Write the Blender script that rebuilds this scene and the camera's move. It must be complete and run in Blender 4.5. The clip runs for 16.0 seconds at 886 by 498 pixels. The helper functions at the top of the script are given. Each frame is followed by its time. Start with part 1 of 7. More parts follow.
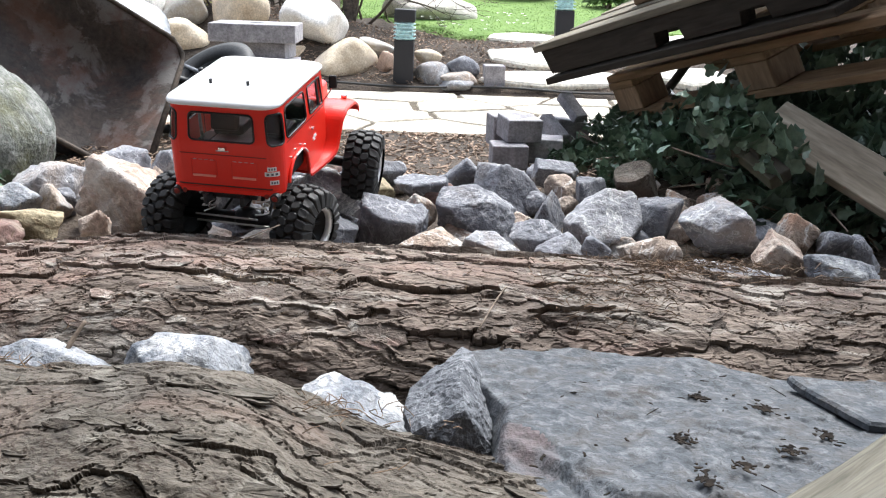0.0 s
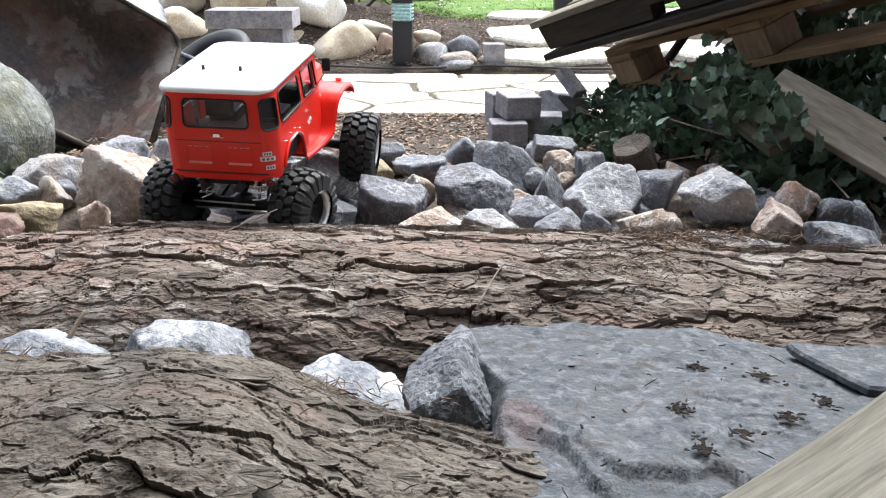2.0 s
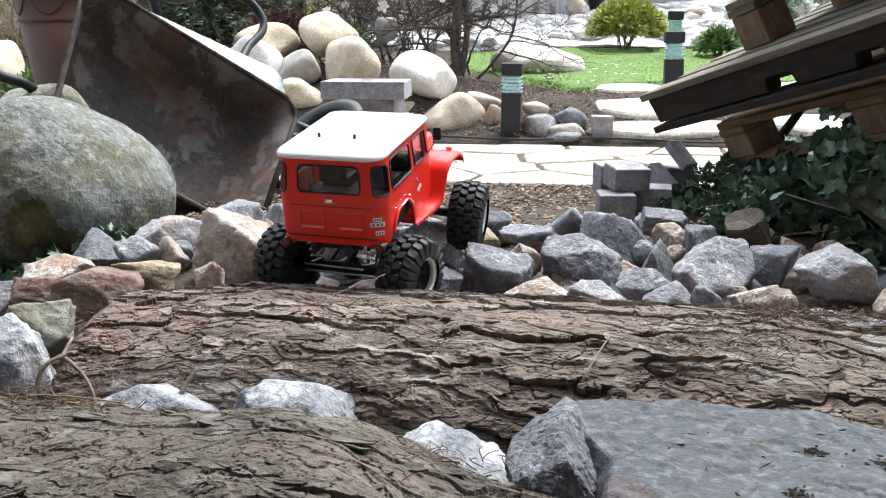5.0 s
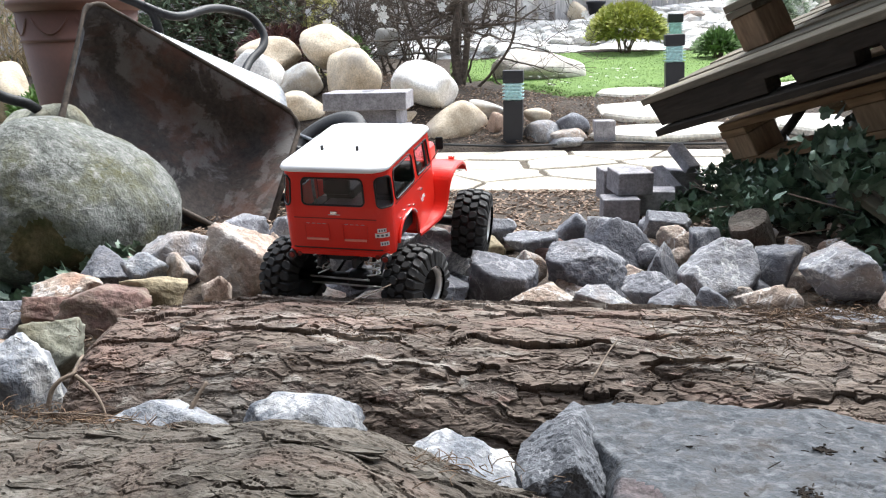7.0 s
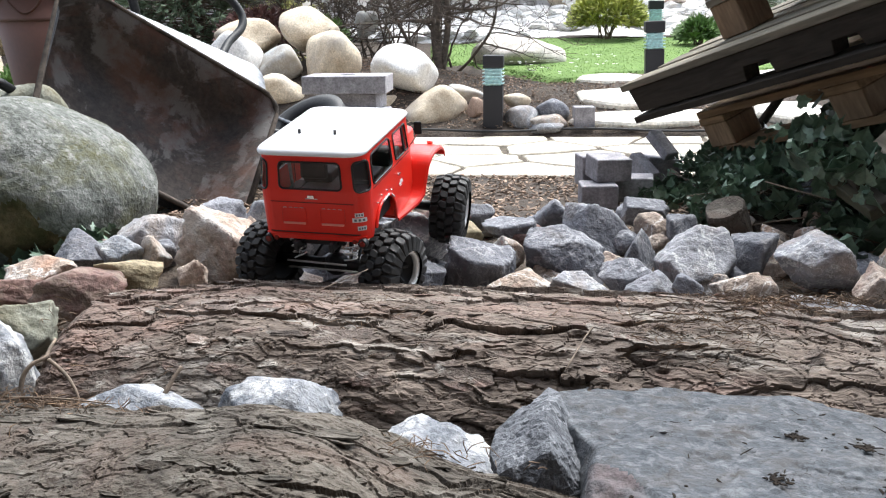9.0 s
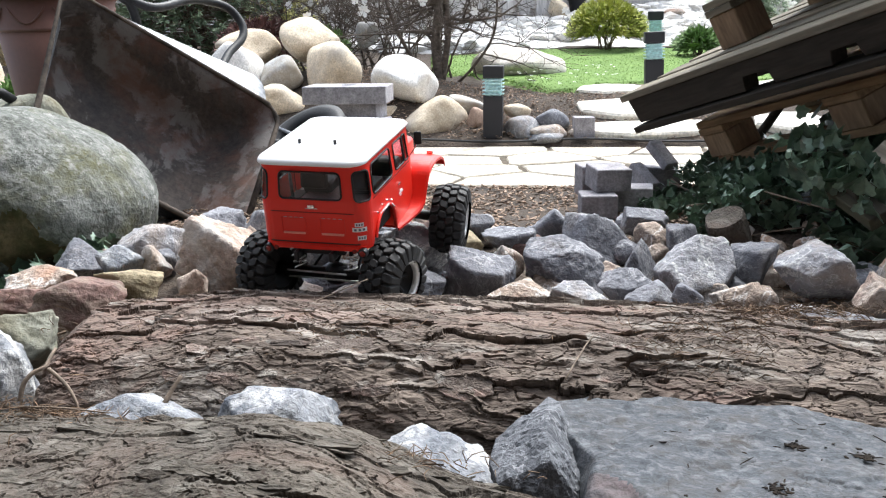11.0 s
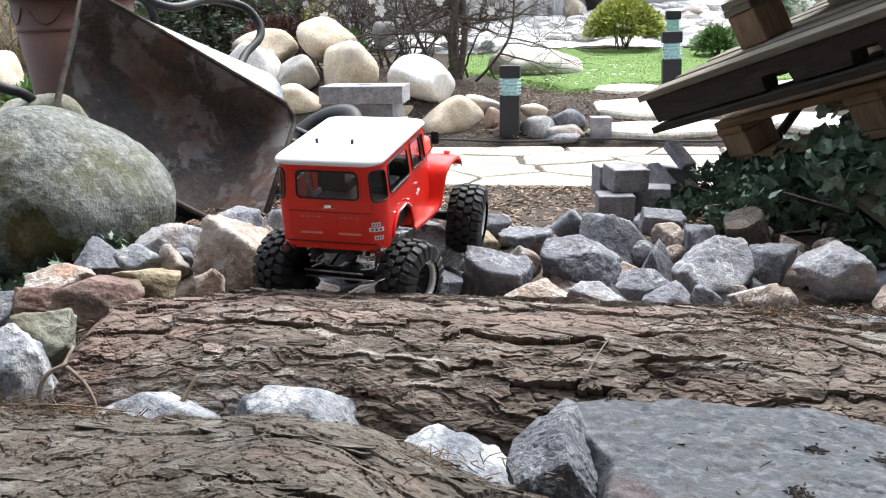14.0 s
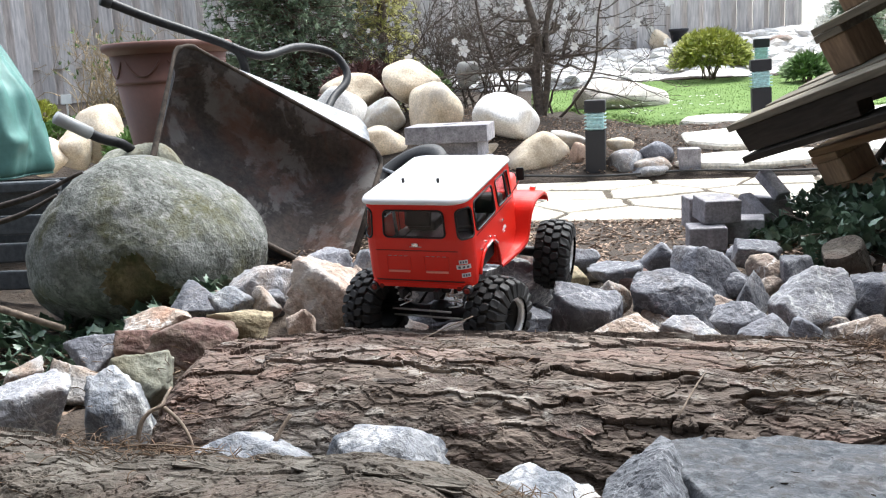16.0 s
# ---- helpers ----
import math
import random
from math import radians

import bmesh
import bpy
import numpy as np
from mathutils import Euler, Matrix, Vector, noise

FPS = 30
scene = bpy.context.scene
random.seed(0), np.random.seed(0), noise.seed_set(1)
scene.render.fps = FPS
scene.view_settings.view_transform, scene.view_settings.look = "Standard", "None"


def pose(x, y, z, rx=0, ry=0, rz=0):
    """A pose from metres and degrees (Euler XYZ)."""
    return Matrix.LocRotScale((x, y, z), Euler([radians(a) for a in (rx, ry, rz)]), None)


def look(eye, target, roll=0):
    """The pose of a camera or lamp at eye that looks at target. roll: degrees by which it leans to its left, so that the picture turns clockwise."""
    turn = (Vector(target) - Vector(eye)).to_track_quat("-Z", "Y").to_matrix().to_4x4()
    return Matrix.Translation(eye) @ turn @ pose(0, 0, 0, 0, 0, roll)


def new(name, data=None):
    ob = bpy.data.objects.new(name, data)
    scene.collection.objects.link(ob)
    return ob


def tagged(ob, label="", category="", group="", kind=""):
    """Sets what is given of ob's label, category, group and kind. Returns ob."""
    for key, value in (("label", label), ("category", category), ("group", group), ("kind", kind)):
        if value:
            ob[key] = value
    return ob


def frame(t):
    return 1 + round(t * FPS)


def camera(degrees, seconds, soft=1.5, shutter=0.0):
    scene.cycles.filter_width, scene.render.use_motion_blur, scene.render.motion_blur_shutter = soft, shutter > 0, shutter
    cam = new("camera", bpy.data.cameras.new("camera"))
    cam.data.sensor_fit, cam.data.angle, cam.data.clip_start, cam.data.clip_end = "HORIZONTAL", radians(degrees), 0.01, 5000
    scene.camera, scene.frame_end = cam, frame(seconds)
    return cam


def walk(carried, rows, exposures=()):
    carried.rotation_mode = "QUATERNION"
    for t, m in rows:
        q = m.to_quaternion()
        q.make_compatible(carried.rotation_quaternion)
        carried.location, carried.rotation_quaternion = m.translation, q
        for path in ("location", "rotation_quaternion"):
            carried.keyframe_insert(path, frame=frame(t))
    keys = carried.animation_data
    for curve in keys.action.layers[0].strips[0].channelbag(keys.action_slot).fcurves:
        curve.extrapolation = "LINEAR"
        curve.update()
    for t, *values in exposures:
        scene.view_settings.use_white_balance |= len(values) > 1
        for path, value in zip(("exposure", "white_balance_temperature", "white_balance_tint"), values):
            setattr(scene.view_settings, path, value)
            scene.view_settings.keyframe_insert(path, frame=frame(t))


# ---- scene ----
cam = camera(49.9, 16.0, soft=1.2)
PATH = [
    (0, (0.013, -0.092, 0.579), (0.003, 1.83, 0.024), 2.10),
    (0.2, (0.0174, -0.0924, 0.5778), (-0.0052, 1.8264, 0.0129), 1.89),
    (0.5, (0.024, -0.093, 0.576), (-0.01, 1.819, -0.011), 0.60),
    (0.7, (0.0252, -0.0934, 0.5756), (-0.0212, 1.8166, -0.0175), 0.16),
    (1, (0.027, -0.094, 0.575), (-0.026, 1.818, -0.012), -0.10),
    (1.5, (0.031, -0.093, 0.575), (-0.017, 1.816, -0.019), -0.60),
    (2, (0.031, -0.093, 0.575), (0.003, 1.817, -0.017), 0.10),
    (2.5, (0.03, -0.092, 0.577), (0.009, 1.818, -0.019), 0.60),
    (3, (0.026, -0.091, 0.575), (-0.028, 1.823, -0.003), 0.60),
    (3.2, (0.0224, -0.091, 0.5754), (-0.0937, 1.8244, 0.0164), 0.64),
    (3.5, (0.017, -0.091, 0.576), (-0.178, 1.824, 0.034), 0.10),
    (3.7, (0.0182, -0.0902, 0.5756), (-0.2504, 1.8224, 0.0608), -0.02),
    (4, (0.02, -0.089, 0.575), (-0.292, 1.829, 0.103), 0.30),
    (4.2, (0.0216, -0.0906, 0.5746), (-0.2568, 1.8418, 0.1431), 0.43),
    (4.5, (0.024, -0.093, 0.574), (-0.216, 1.841, 0.127), 1.10),
    (4.7, (0.024, -0.092, 0.572), (-0.218, 1.841, 0.119), 0.70),
    (6.8, (0.033, -0.1, 0.576), (-0.216, 1.837, 0.14), -1.30),
    (7, (0.028, -0.1, 0.575), (-0.23, 1.835, 0.141), -1.50),
    (7.2, (0.0316, -0.1, 0.5746), (-0.2231, 1.8426, 0.172), -0.59),
    (7.5, (0.037, -0.1, 0.574), (-0.2, 1.839, 0.144), -2.00),
    (7.7, (0.0378, -0.0984, 0.5736), (-0.1987, 1.836, 0.1244), -2.30),
    (8, (0.039, -0.096, 0.573), (-0.175, 1.837, 0.108), -1.50),
    (8.2, (0.037, -0.096, 0.5734), (-0.1593, 1.8371, 0.1006), -0.99),
    (8.5, (0.034, -0.096, 0.574), (-0.158, 1.839, 0.106), -0.30),
    (9, (0.031, -0.096, 0.575), (-0.184, 1.837, 0.109), -0.80),
    (11.3, (0.032, -0.098, 0.574), (-0.184, 1.84, 0.13), -0.80),
    (11.5, (0.032, -0.097, 0.573), (-0.188, 1.839, 0.121), -1.30),
    (11.7, (0.0336, -0.0962, 0.573), (-0.1893, 1.8435, 0.137), -0.93),
    (12, (0.036, -0.095, 0.573), (-0.181, 1.839, 0.108), -2.20),
    (12.2, (0.036, -0.0954, 0.5726), (-0.1926, 1.838, 0.1136), -2.43),
    (12.5, (0.036, -0.096, 0.572), (-0.209, 1.836, 0.119), -2.70),
    (13, (0.04, -0.097, 0.571), (-0.208, 1.836, 0.124), -3.10),
    (13.5, (0.041, -0.094, 0.571), (-0.196, 1.838, 0.112), -2.40),
    (13.7, (0.0362, -0.0944, 0.5722), (-0.1979, 1.8378, 0.1121), -1.74),
    (14, (0.029, -0.095, 0.574), (-0.219, 1.839, 0.129), -0.80),
    (14.2, (0.0278, -0.0942, 0.5744), (-0.2429, 1.8364, 0.1295), -1.62),
    (14.5, (0.026, -0.093, 0.575), (-0.288, 1.84, 0.17), -1.00),
    (14.7, (0.0264, -0.093, 0.5754), (-0.2958, 1.8384, 0.1687), -1.95),
    (15, (0.027, -0.093, 0.576), (-0.341, 1.838, 0.206), -1.40),
    (15.2, (0.0266, -0.093, 0.5748), (-0.355, 1.8368, 0.2144), -1.90),
    (15.5, (0.026, -0.093, 0.573), (-0.388, 1.831, 0.218), -2.40),
    (15.8, (0.0284, -0.0924, 0.5724), (-0.4159, 1.8258, 0.223), -2.67),
    (16, (0.03, -0.092, 0.572), (-0.4, 1.827, 0.211), -3.10),
]
walk(cam, [(t, look(eye, target, roll)) for t, eye, target, roll in PATH], exposures=((0, 2.0, 6170, 7), (3.9, 2.0, 6170, 7), (4.6, 1.84, 6170, 7), (16, 1.84, 6170, 7)))

import collections
# ---- light: a bright overcast sky with a weak, wide sun high behind the garden ----
world = bpy.data.worlds.new("sky")
scene.world = world
world.use_nodes = True
wn, wl = world.node_tree.nodes, world.node_tree.links
sky = wn.new("ShaderNodeTexSky")
sky.sky_type, sky.sun_disc = "NISHITA", False
sky.sun_elevation, sky.sun_rotation = radians(61), radians(24)
sky.air_density, sky.dust_density, sky.ozone_density = 1.0, 4.0, 1.0
grey_sky = wn.new("ShaderNodeHueSaturation")
grey_sky.inputs["Saturation"].default_value = 0.5
wl.new(sky.outputs[0], grey_sky.inputs["Color"])
wl.new(grey_sky.outputs[0], wn["Background"].inputs["Color"])
wn["Background"].inputs["Strength"].default_value = 0.125
sun = new("sun", bpy.data.lights.new("sun", "SUN"))
sun.data.energy, sun.data.angle, sun.data.color = 1.5, radians(35), (1.0, 0.98, 0.95)
sun.matrix_world = look((2.0, 4.4, 8.6), (0, 0, 0))

# ---- tools ----
TABLE = np.random.RandomState(5).rand(4096)


def lattice(*cells):
    """A repeatable random number for integer cells."""
    key = np.zeros_like(cells[0])
    for c, k in zip(cells, (374761393, 668265263, 2147483647)):
        key = key + c * k
    key = (key ^ (key >> 13)) * 1274126177
    return TABLE[(key ^ (key >> 16)) & 4095]


def grain(p, seed=0):
    """Smooth value noise in three dimensions, -1 to 1, for rows of points."""
    p = np.asarray(p, float) + seed * 17.31
    i = np.floor(p).astype(np.int64)
    f = p - i
    f = f * f * (3 - 2 * f)
    total = 0
    for dx in (0, 1):
        for dy in (0, 1):
            for dz in (0, 1):
                w = (f[:, 0] if dx else 1 - f[:, 0]) * (f[:, 1] if dy else 1 - f[:, 1]) * (f[:, 2] if dz else 1 - f[:, 2])
                total = total + w * lattice(i[:, 0] + dx, i[:, 1] + dy, i[:, 2] + dz)
    return total * 2 - 1


def fractal(p, octaves=4, seed=0):
    total, amount = 0, 1.0
    p = np.asarray(p, float)
    for k in range(octaves):
        total = total + amount * grain(p, seed + k)
        p, amount = p * 2.07, amount * 0.5
    return total


def cells(u, v, seed=0):
    """Cells of a jittered grid: distance to the nearest edge, a random number of the cell, and the offset from its centre."""
    i, j = np.floor(u).astype(np.int64), np.floor(v).astype(np.int64)
    best, second = np.full(u.shape, 9.0), np.full(u.shape, 9.0)
    who, ou, ov = np.zeros(u.shape), np.zeros(u.shape), np.zeros(u.shape)
    for di in (-1, 0, 1):
        for dj in (-1, 0, 1):
            a, b = i + di, j + dj
            s = np.full_like(a, seed)
            du, dv = u - a - lattice(a, b, s), v - b - lattice(a, b, s + 7)
            d = np.sqrt(du * du + dv * dv)
            near = d < best
            second = np.where(near, best, np.minimum(second, d))
            who = np.where(near, lattice(a, b, s + 13), who)
            ou, ov = np.where(near, du, ou), np.where(near, dv, ov)
            best = np.where(near, d, best)
    return second - best, who, ou, ov


def mesh_of(name, verts, faces, material=None, smooth=False):
    me = bpy.data.meshes.new(name)
    me.from_pydata([tuple(v) for v in verts], [], [tuple(f) for f in faces])
    if smooth:
        me.polygons.foreach_set("use_smooth", [True] * len(me.polygons))
    if material:
        me.materials.append(material)
    me.update()
    return me


def part(name, shape, material, parent=None, label=""):
    """One mesh object, from a bmesh or a mesh, under a thing or a part."""
    if isinstance(shape, bmesh.types.BMesh):
        me = bpy.data.meshes.new(name)
        shape.to_mesh(me)
        shape.free()
    else:
        me = shape
    if material and not me.materials:
        me.materials.append(material)
    ob = new(name, me)
    ob.parent = parent
    return tagged(ob, label)


def thing(name, label, category, m=None, group="", kind=""):
    ob = tagged(new(name), label, category, group, kind)
    if m is not None:
        ob.matrix_world = m
    return ob


def box(bm, centre, size, turn=(0, 0, 0), bevel=0.0, segments=2):
    """A bevelled block in a bmesh."""
    m = pose(*centre, *turn) @ Matrix.Diagonal((*size, 1))
    made = bmesh.ops.create_cube(bm, size=1.0, matrix=m)
    if bevel:
        edges = list({e for v in made["verts"] for e in v.link_edges})
        out = bmesh.ops.bevel(bm, geom=edges, offset=bevel, segments=segments, affect="EDGES", profile=0.5)
        return list({v for f in out["faces"] for v in f.verts} | {v for v in made["verts"] if v.is_valid})
    return made["verts"]


def block(centre, size, turn=(0, 0, 0), bevel=0.003, segments=2):
    bm = bmesh.new()
    box(bm, centre, size, turn, bevel, segments)
    return bm


def cylinder(bm, a, b, r1, r2=None, sides=16, caps=True):
    a, b = Vector(a), Vector(b)
    turn = (b - a).to_track_quat("Z", "Y").to_matrix().to_4x4()
    m = Matrix.Translation((a + b) / 2) @ turn
    return bmesh.ops.create_cone(bm, cap_ends=caps, segments=sides, radius1=r1, radius2=r1 if r2 is None else r2, depth=(b - a).length, matrix=m)["verts"]


def revolve(profile, sides=32, axis="Z"):
    """A turned mesh from (radius, height) pairs, open or closed."""
    verts, faces = [], []
    n = len(profile)
    for k in range(sides):
        c, s = math.cos(2 * math.pi * k / sides), math.sin(2 * math.pi * k / sides)
        for r, h in profile:
            verts.append((r * c, r * s, h) if axis == "Z" else (h, r * c, r * s))
    for k in range(sides):
        q = (k + 1) % sides
        for i in range(n - 1):
            faces.append((k * n + i, q * n + i, q * n + i + 1, k * n + i + 1))
    return verts, faces


def tube(points, radius, sides=8, smooth=3, ends=True):
    """A bent tube through points; radius a number or one per point."""
    pts = [Vector(p) for p in points]
    rad = list(radius) if hasattr(radius, "__len__") else [radius] * len(pts)
    if smooth and len(pts) > 2:
        fine, fr = [], []
        for i in range(len(pts) - 1):
            p0, p1, p2, p3 = pts[max(i - 1, 0)], pts[i], pts[i + 1], pts[min(i + 2, len(pts) - 1)]
            for k in range(smooth):
                t = k / smooth
                fine.append(0.5 * ((2 * p1) + (p2 - p0) * t + (2 * p0 - 5 * p1 + 4 * p2 - p3) * t * t + (3 * p1 - p0 - 3 * p2 + p3) * t ** 3))
                fr.append(rad[i] * (1 - t) + rad[i + 1] * t)
        pts, rad = fine + [pts[-1]], fr + [rad[-1]]
    verts, faces = [], []
    side = None
    for i, p in enumerate(pts):
        way = (pts[min(i + 1, len(pts) - 1)] - pts[max(i - 1, 0)]).normalized()
        if side is None:
            side = way.orthogonal().normalized()
        side = (side - way * side.dot(way)).normalized()
        up = way.cross(side)
        for k in range(sides):
            a = 2 * math.pi * k / sides
            verts.append(p + (side * math.cos(a) + up * math.sin(a)) * rad[i])
    for i in range(len(pts) - 1):
        for k in range(sides):
            q = (k + 1) % sides
            faces.append((i * sides + k, i * sides + q, (i + 1) * sides + q, (i + 1) * sides + k))
    if ends:
        faces.append(tuple(range(sides))[::-1])
        faces.append(tuple((len(pts) - 1) * sides + k for k in range(sides)))
    return verts, faces


class Heap:
    """Gathers many small shapes into one mesh."""

    def __init__(self):
        self.verts, self.faces = [], []

    def add(self, verts, faces):
        n = len(self.verts)
        self.verts.extend(tuple(v) for v in verts)
        self.faces.extend(tuple(i + n for i in f) for f in faces)

    def mesh(self, name, material, smooth=False):
        return mesh_of(name, self.verts, self.faces, material, smooth)


# ---- materials ----
def surface(name, low, high, scale=8.0, rough=0.8, bump=0.3, fine=60.0, stain=None, stain_scale=3.0, stain_at=0.55, stain_soft=0.12, metal=0.0,
            vein=None, vein_scale=6.0, vein_at=0.04, vary=0.0, stretch=(1, 1, 1), bump_size=0.004, island=False, gloss_vary=0.1, coat=0.0, specular=0.4, speckle=0.8,
            second=None, second_scale=2.0, second_at=0.6, vein_soft=0.2, veins=1, crumple=0.0):
    """A rough natural or worn surface: two colours by noise, a fine grain, patches of stain, veins, and relief."""
    m = bpy.data.materials.new(name)
    m.use_nodes = True
    n, l = m.node_tree.nodes, m.node_tree.links
    shader = n["Principled BSDF"]
    where = n.new("ShaderNodeTexCoord")
    lay = n.new("ShaderNodeMapping")
    lay.inputs["Scale"].default_value = stretch
    if vary:
        who = n.new("ShaderNodeObjectInfo")
        shift = n.new("ShaderNodeVectorMath")
        shift.operation = "MULTIPLY_ADD"
        shift.inputs[1].default_value = (31, 17, 23)
        l.new(who.outputs["Random"], shift.inputs[0])
        l.new(where.outputs["Object"], shift.inputs[2])
        l.new(shift.outputs[0], lay.inputs["Vector"])
    else:
        l.new(where.outputs["Object"], lay.inputs["Vector"])

    def cloud(size, detail, roughness=0.6):
        t = n.new("ShaderNodeTexNoise")
        t.inputs["Scale"].default_value, t.inputs["Detail"].default_value, t.inputs["Roughness"].default_value = size, detail, roughness
        t.inputs["Distortion"].default_value = crumple
        l.new(lay.outputs[0], t.inputs["Vector"])
        return t

    def ramp(source, *stops):
        r = n.new("ShaderNodeValToRGB")
        while len(r.color_ramp.elements) < len(stops):
            r.color_ramp.elements.new(0.5)
        for e, (at, c) in zip(r.color_ramp.elements, stops):
            e.position, e.color = at, (*c, 1) if len(c) == 3 else c
        l.new(source, r.inputs[0])
        return r

    def mix(factor, a, b, how="MIX"):
        x = n.new("ShaderNodeMix")
        x.data_type, x.blend_type = "RGBA", how
        for socket, value in ((x.inputs[0], factor), (x.inputs[6], a), (x.inputs[7], b)):
            if isinstance(value, bpy.types.NodeSocket):
                l.new(value, socket)
            else:
                socket.default_value = value if not isinstance(value, tuple) else (*value[:3], 1)
        return x.outputs[2]

    big, small = cloud(scale, 6), cloud(fine, 3)
    colour = ramp(big.outputs["Fac"], (0.32, low), (0.68, high)).outputs[0]
    speck = ramp(small.outputs["Fac"], (0.3, (0.62, 0.62, 0.62)), (0.7, (1.3, 1.3, 1.3))).outputs[0]
    colour = mix(speckle, colour, speck, "MULTIPLY")
    if stain:
        patch = cloud(stain_scale, 7, 0.65)
        mask = ramp(patch.outputs["Fac"], (stain_at - stain_soft, (0, 0, 0)), (stain_at + stain_soft, (1, 1, 1)))
        colour = mix(mask.outputs[0], colour, stain)
    if second:
        patch = cloud(second_scale, 6, 0.65)
        mask = ramp(patch.outputs["Fac"], (second_at - 0.08, (0, 0, 0)), (second_at + 0.08, (0.85, 0.85, 0.85)))
        colour = mix(mask.outputs[0], colour, second)
    for turn in range(veins if vein else 0):
        bend = cloud(vein_scale * (0.7, 1.9, 3.6)[turn], 5)
        line = n.new("ShaderNodeMath")
        line.operation = "SUBTRACT"
        l.new(bend.outputs["Fac"], line.inputs[0])
        line.inputs[1].default_value = 0.5
        far = n.new("ShaderNodeMath")
        far.operation = "ABSOLUTE"
        l.new(line.outputs[0], far.inputs[0])
        mask = ramp(far.outputs[0], (vein_at * vein_soft, (0.9 - 0.15 * turn,) * 3), (vein_at, (0, 0, 0)))
        colour = mix(mask.outputs[0], colour, vein)
    if vary or island:
        if island:
            who = n.new("ShaderNodeNewGeometry")
            source = who.outputs["Random Per Island"]
        else:
            source = who.outputs["Random"]
        amount = vary or 0.35
        tone = ramp(source, (0.0, (1 - amount,) * 3), (1.0, (1 + amount,) * 3))
        colour = mix(1.0, colour, tone.outputs[0], "MULTIPLY")
    l.new(colour, shader.inputs["Base Color"])
    dull = n.new("ShaderNodeMapRange")
    dull.inputs[3].default_value, dull.inputs[4].default_value = max(rough - gloss_vary, 0.03), min(rough + gloss_vary, 1)
    l.new(big.outputs["Fac"], dull.inputs[0])
    l.new(dull.outputs[0], shader.inputs["Roughness"])
    shader.inputs["Metallic"].default_value = metal
    shader.inputs["Specular IOR Level"].default_value = specular
    shader.inputs["Coat Weight"].default_value = coat
    if bump:
        both = n.new("ShaderNodeMath")
        both.operation = "MULTIPLY_ADD"
        both.inputs[1].default_value = 0.5
        l.new(small.outputs["Fac"], both.inputs[0])
        l.new(big.outputs["Fac"], both.inputs[2])
        relief = n.new("ShaderNodeBump")
        relief.inputs["Strength"].default_value, relief.inputs["Distance"].default_value = bump, bump_size
        l.new(both.outputs[0], relief.inputs["Height"])
        l.new(relief.outputs[0], shader.inputs["Normal"])
    return m


def plain(name, colour, rough=0.4, metal=0.0, coat=0.0, bump=0.0):
    """A smooth made surface with slight wear in its gloss."""
    return surface(name, tuple(c * 0.93 for c in colour), tuple(min(c * 1.05, 1) for c in colour), scale=14, rough=rough, bump=bump, fine=120, metal=metal, coat=coat, gloss_vary=0.06, speckle=0.15)


def glass(name, tint=(1, 1, 1), rough=0.03):
    """A thin pane: clear, with a mirror's gloss that grows at a slant."""
    m = bpy.data.materials.new(name)
    m.use_nodes = True
    n, l = m.node_tree.nodes, m.node_tree.links
    clear, gloss, mix, slant = (n.new("ShaderNode" + k) for k in ("BsdfTransparent", "BsdfGlossy", "MixShader", "Fresnel"))
    clear.inputs["Color"].default_value = (*tint, 1)
    gloss.inputs["Roughness"].default_value = rough
    slant.inputs["IOR"].default_value = 1.6
    l.new(slant.outputs[0], mix.inputs[0])
    l.new(clear.outputs[0], mix.inputs[1])
    l.new(gloss.outputs[0], mix.inputs[2])
    l.new(mix.outputs[0], n["Material Output"].inputs["Surface"])
    return m


CRUMB = surface("wet_bark_crumbs", (0.008, 0.006, 0.005), (0.025, 0.019, 0.014), scale=30, rough=0.95, bump=0.3, specular=0.1)
SOIL = surface("soil", (0.028, 0.020, 0.014), (0.067, 0.048, 0.034), scale=9, rough=0.95, bump=0.9, fine=70, bump_size=0.02)
BARK = surface("bark", (0.07, 0.054, 0.044), (0.18, 0.145, 0.12), scale=9, rough=0.92, bump=1.0, fine=130, speckle=1.0, stain=(0.29, 0.265, 0.235), stain_scale=13, stain_at=0.58, stain_soft=0.06, stretch=(0.4, 1, 1), bump_size=0.007, vein=(0.035, 0.024, 0.017), vein_scale=13, vein_at=0.011, veins=2, second=(0.235, 0.16, 0.132), second_scale=5, second_at=0.6, crumple=0.5, specular=0.25)
BARK_FLAKE = surface("bark_scale", (0.07, 0.055, 0.046), (0.185, 0.15, 0.128), scale=22, rough=0.92, bump=1.0, fine=180, speckle=1.0, stain=(0.29, 0.27, 0.24), stain_scale=28, stain_at=0.6, stain_soft=0.06, stretch=(0.8, 1, 1), bump_size=0.008, second=(0.225, 0.15, 0.125), second_scale=9, second_at=0.57, crumple=0.5, specular=0.25, island=True, vary=0.0)
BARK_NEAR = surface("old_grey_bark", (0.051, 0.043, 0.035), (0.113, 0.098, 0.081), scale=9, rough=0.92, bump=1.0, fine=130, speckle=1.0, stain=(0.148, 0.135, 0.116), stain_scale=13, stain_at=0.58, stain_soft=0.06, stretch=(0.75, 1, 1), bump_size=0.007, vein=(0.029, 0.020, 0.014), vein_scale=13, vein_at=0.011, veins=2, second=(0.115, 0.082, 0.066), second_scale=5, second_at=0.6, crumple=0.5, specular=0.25)
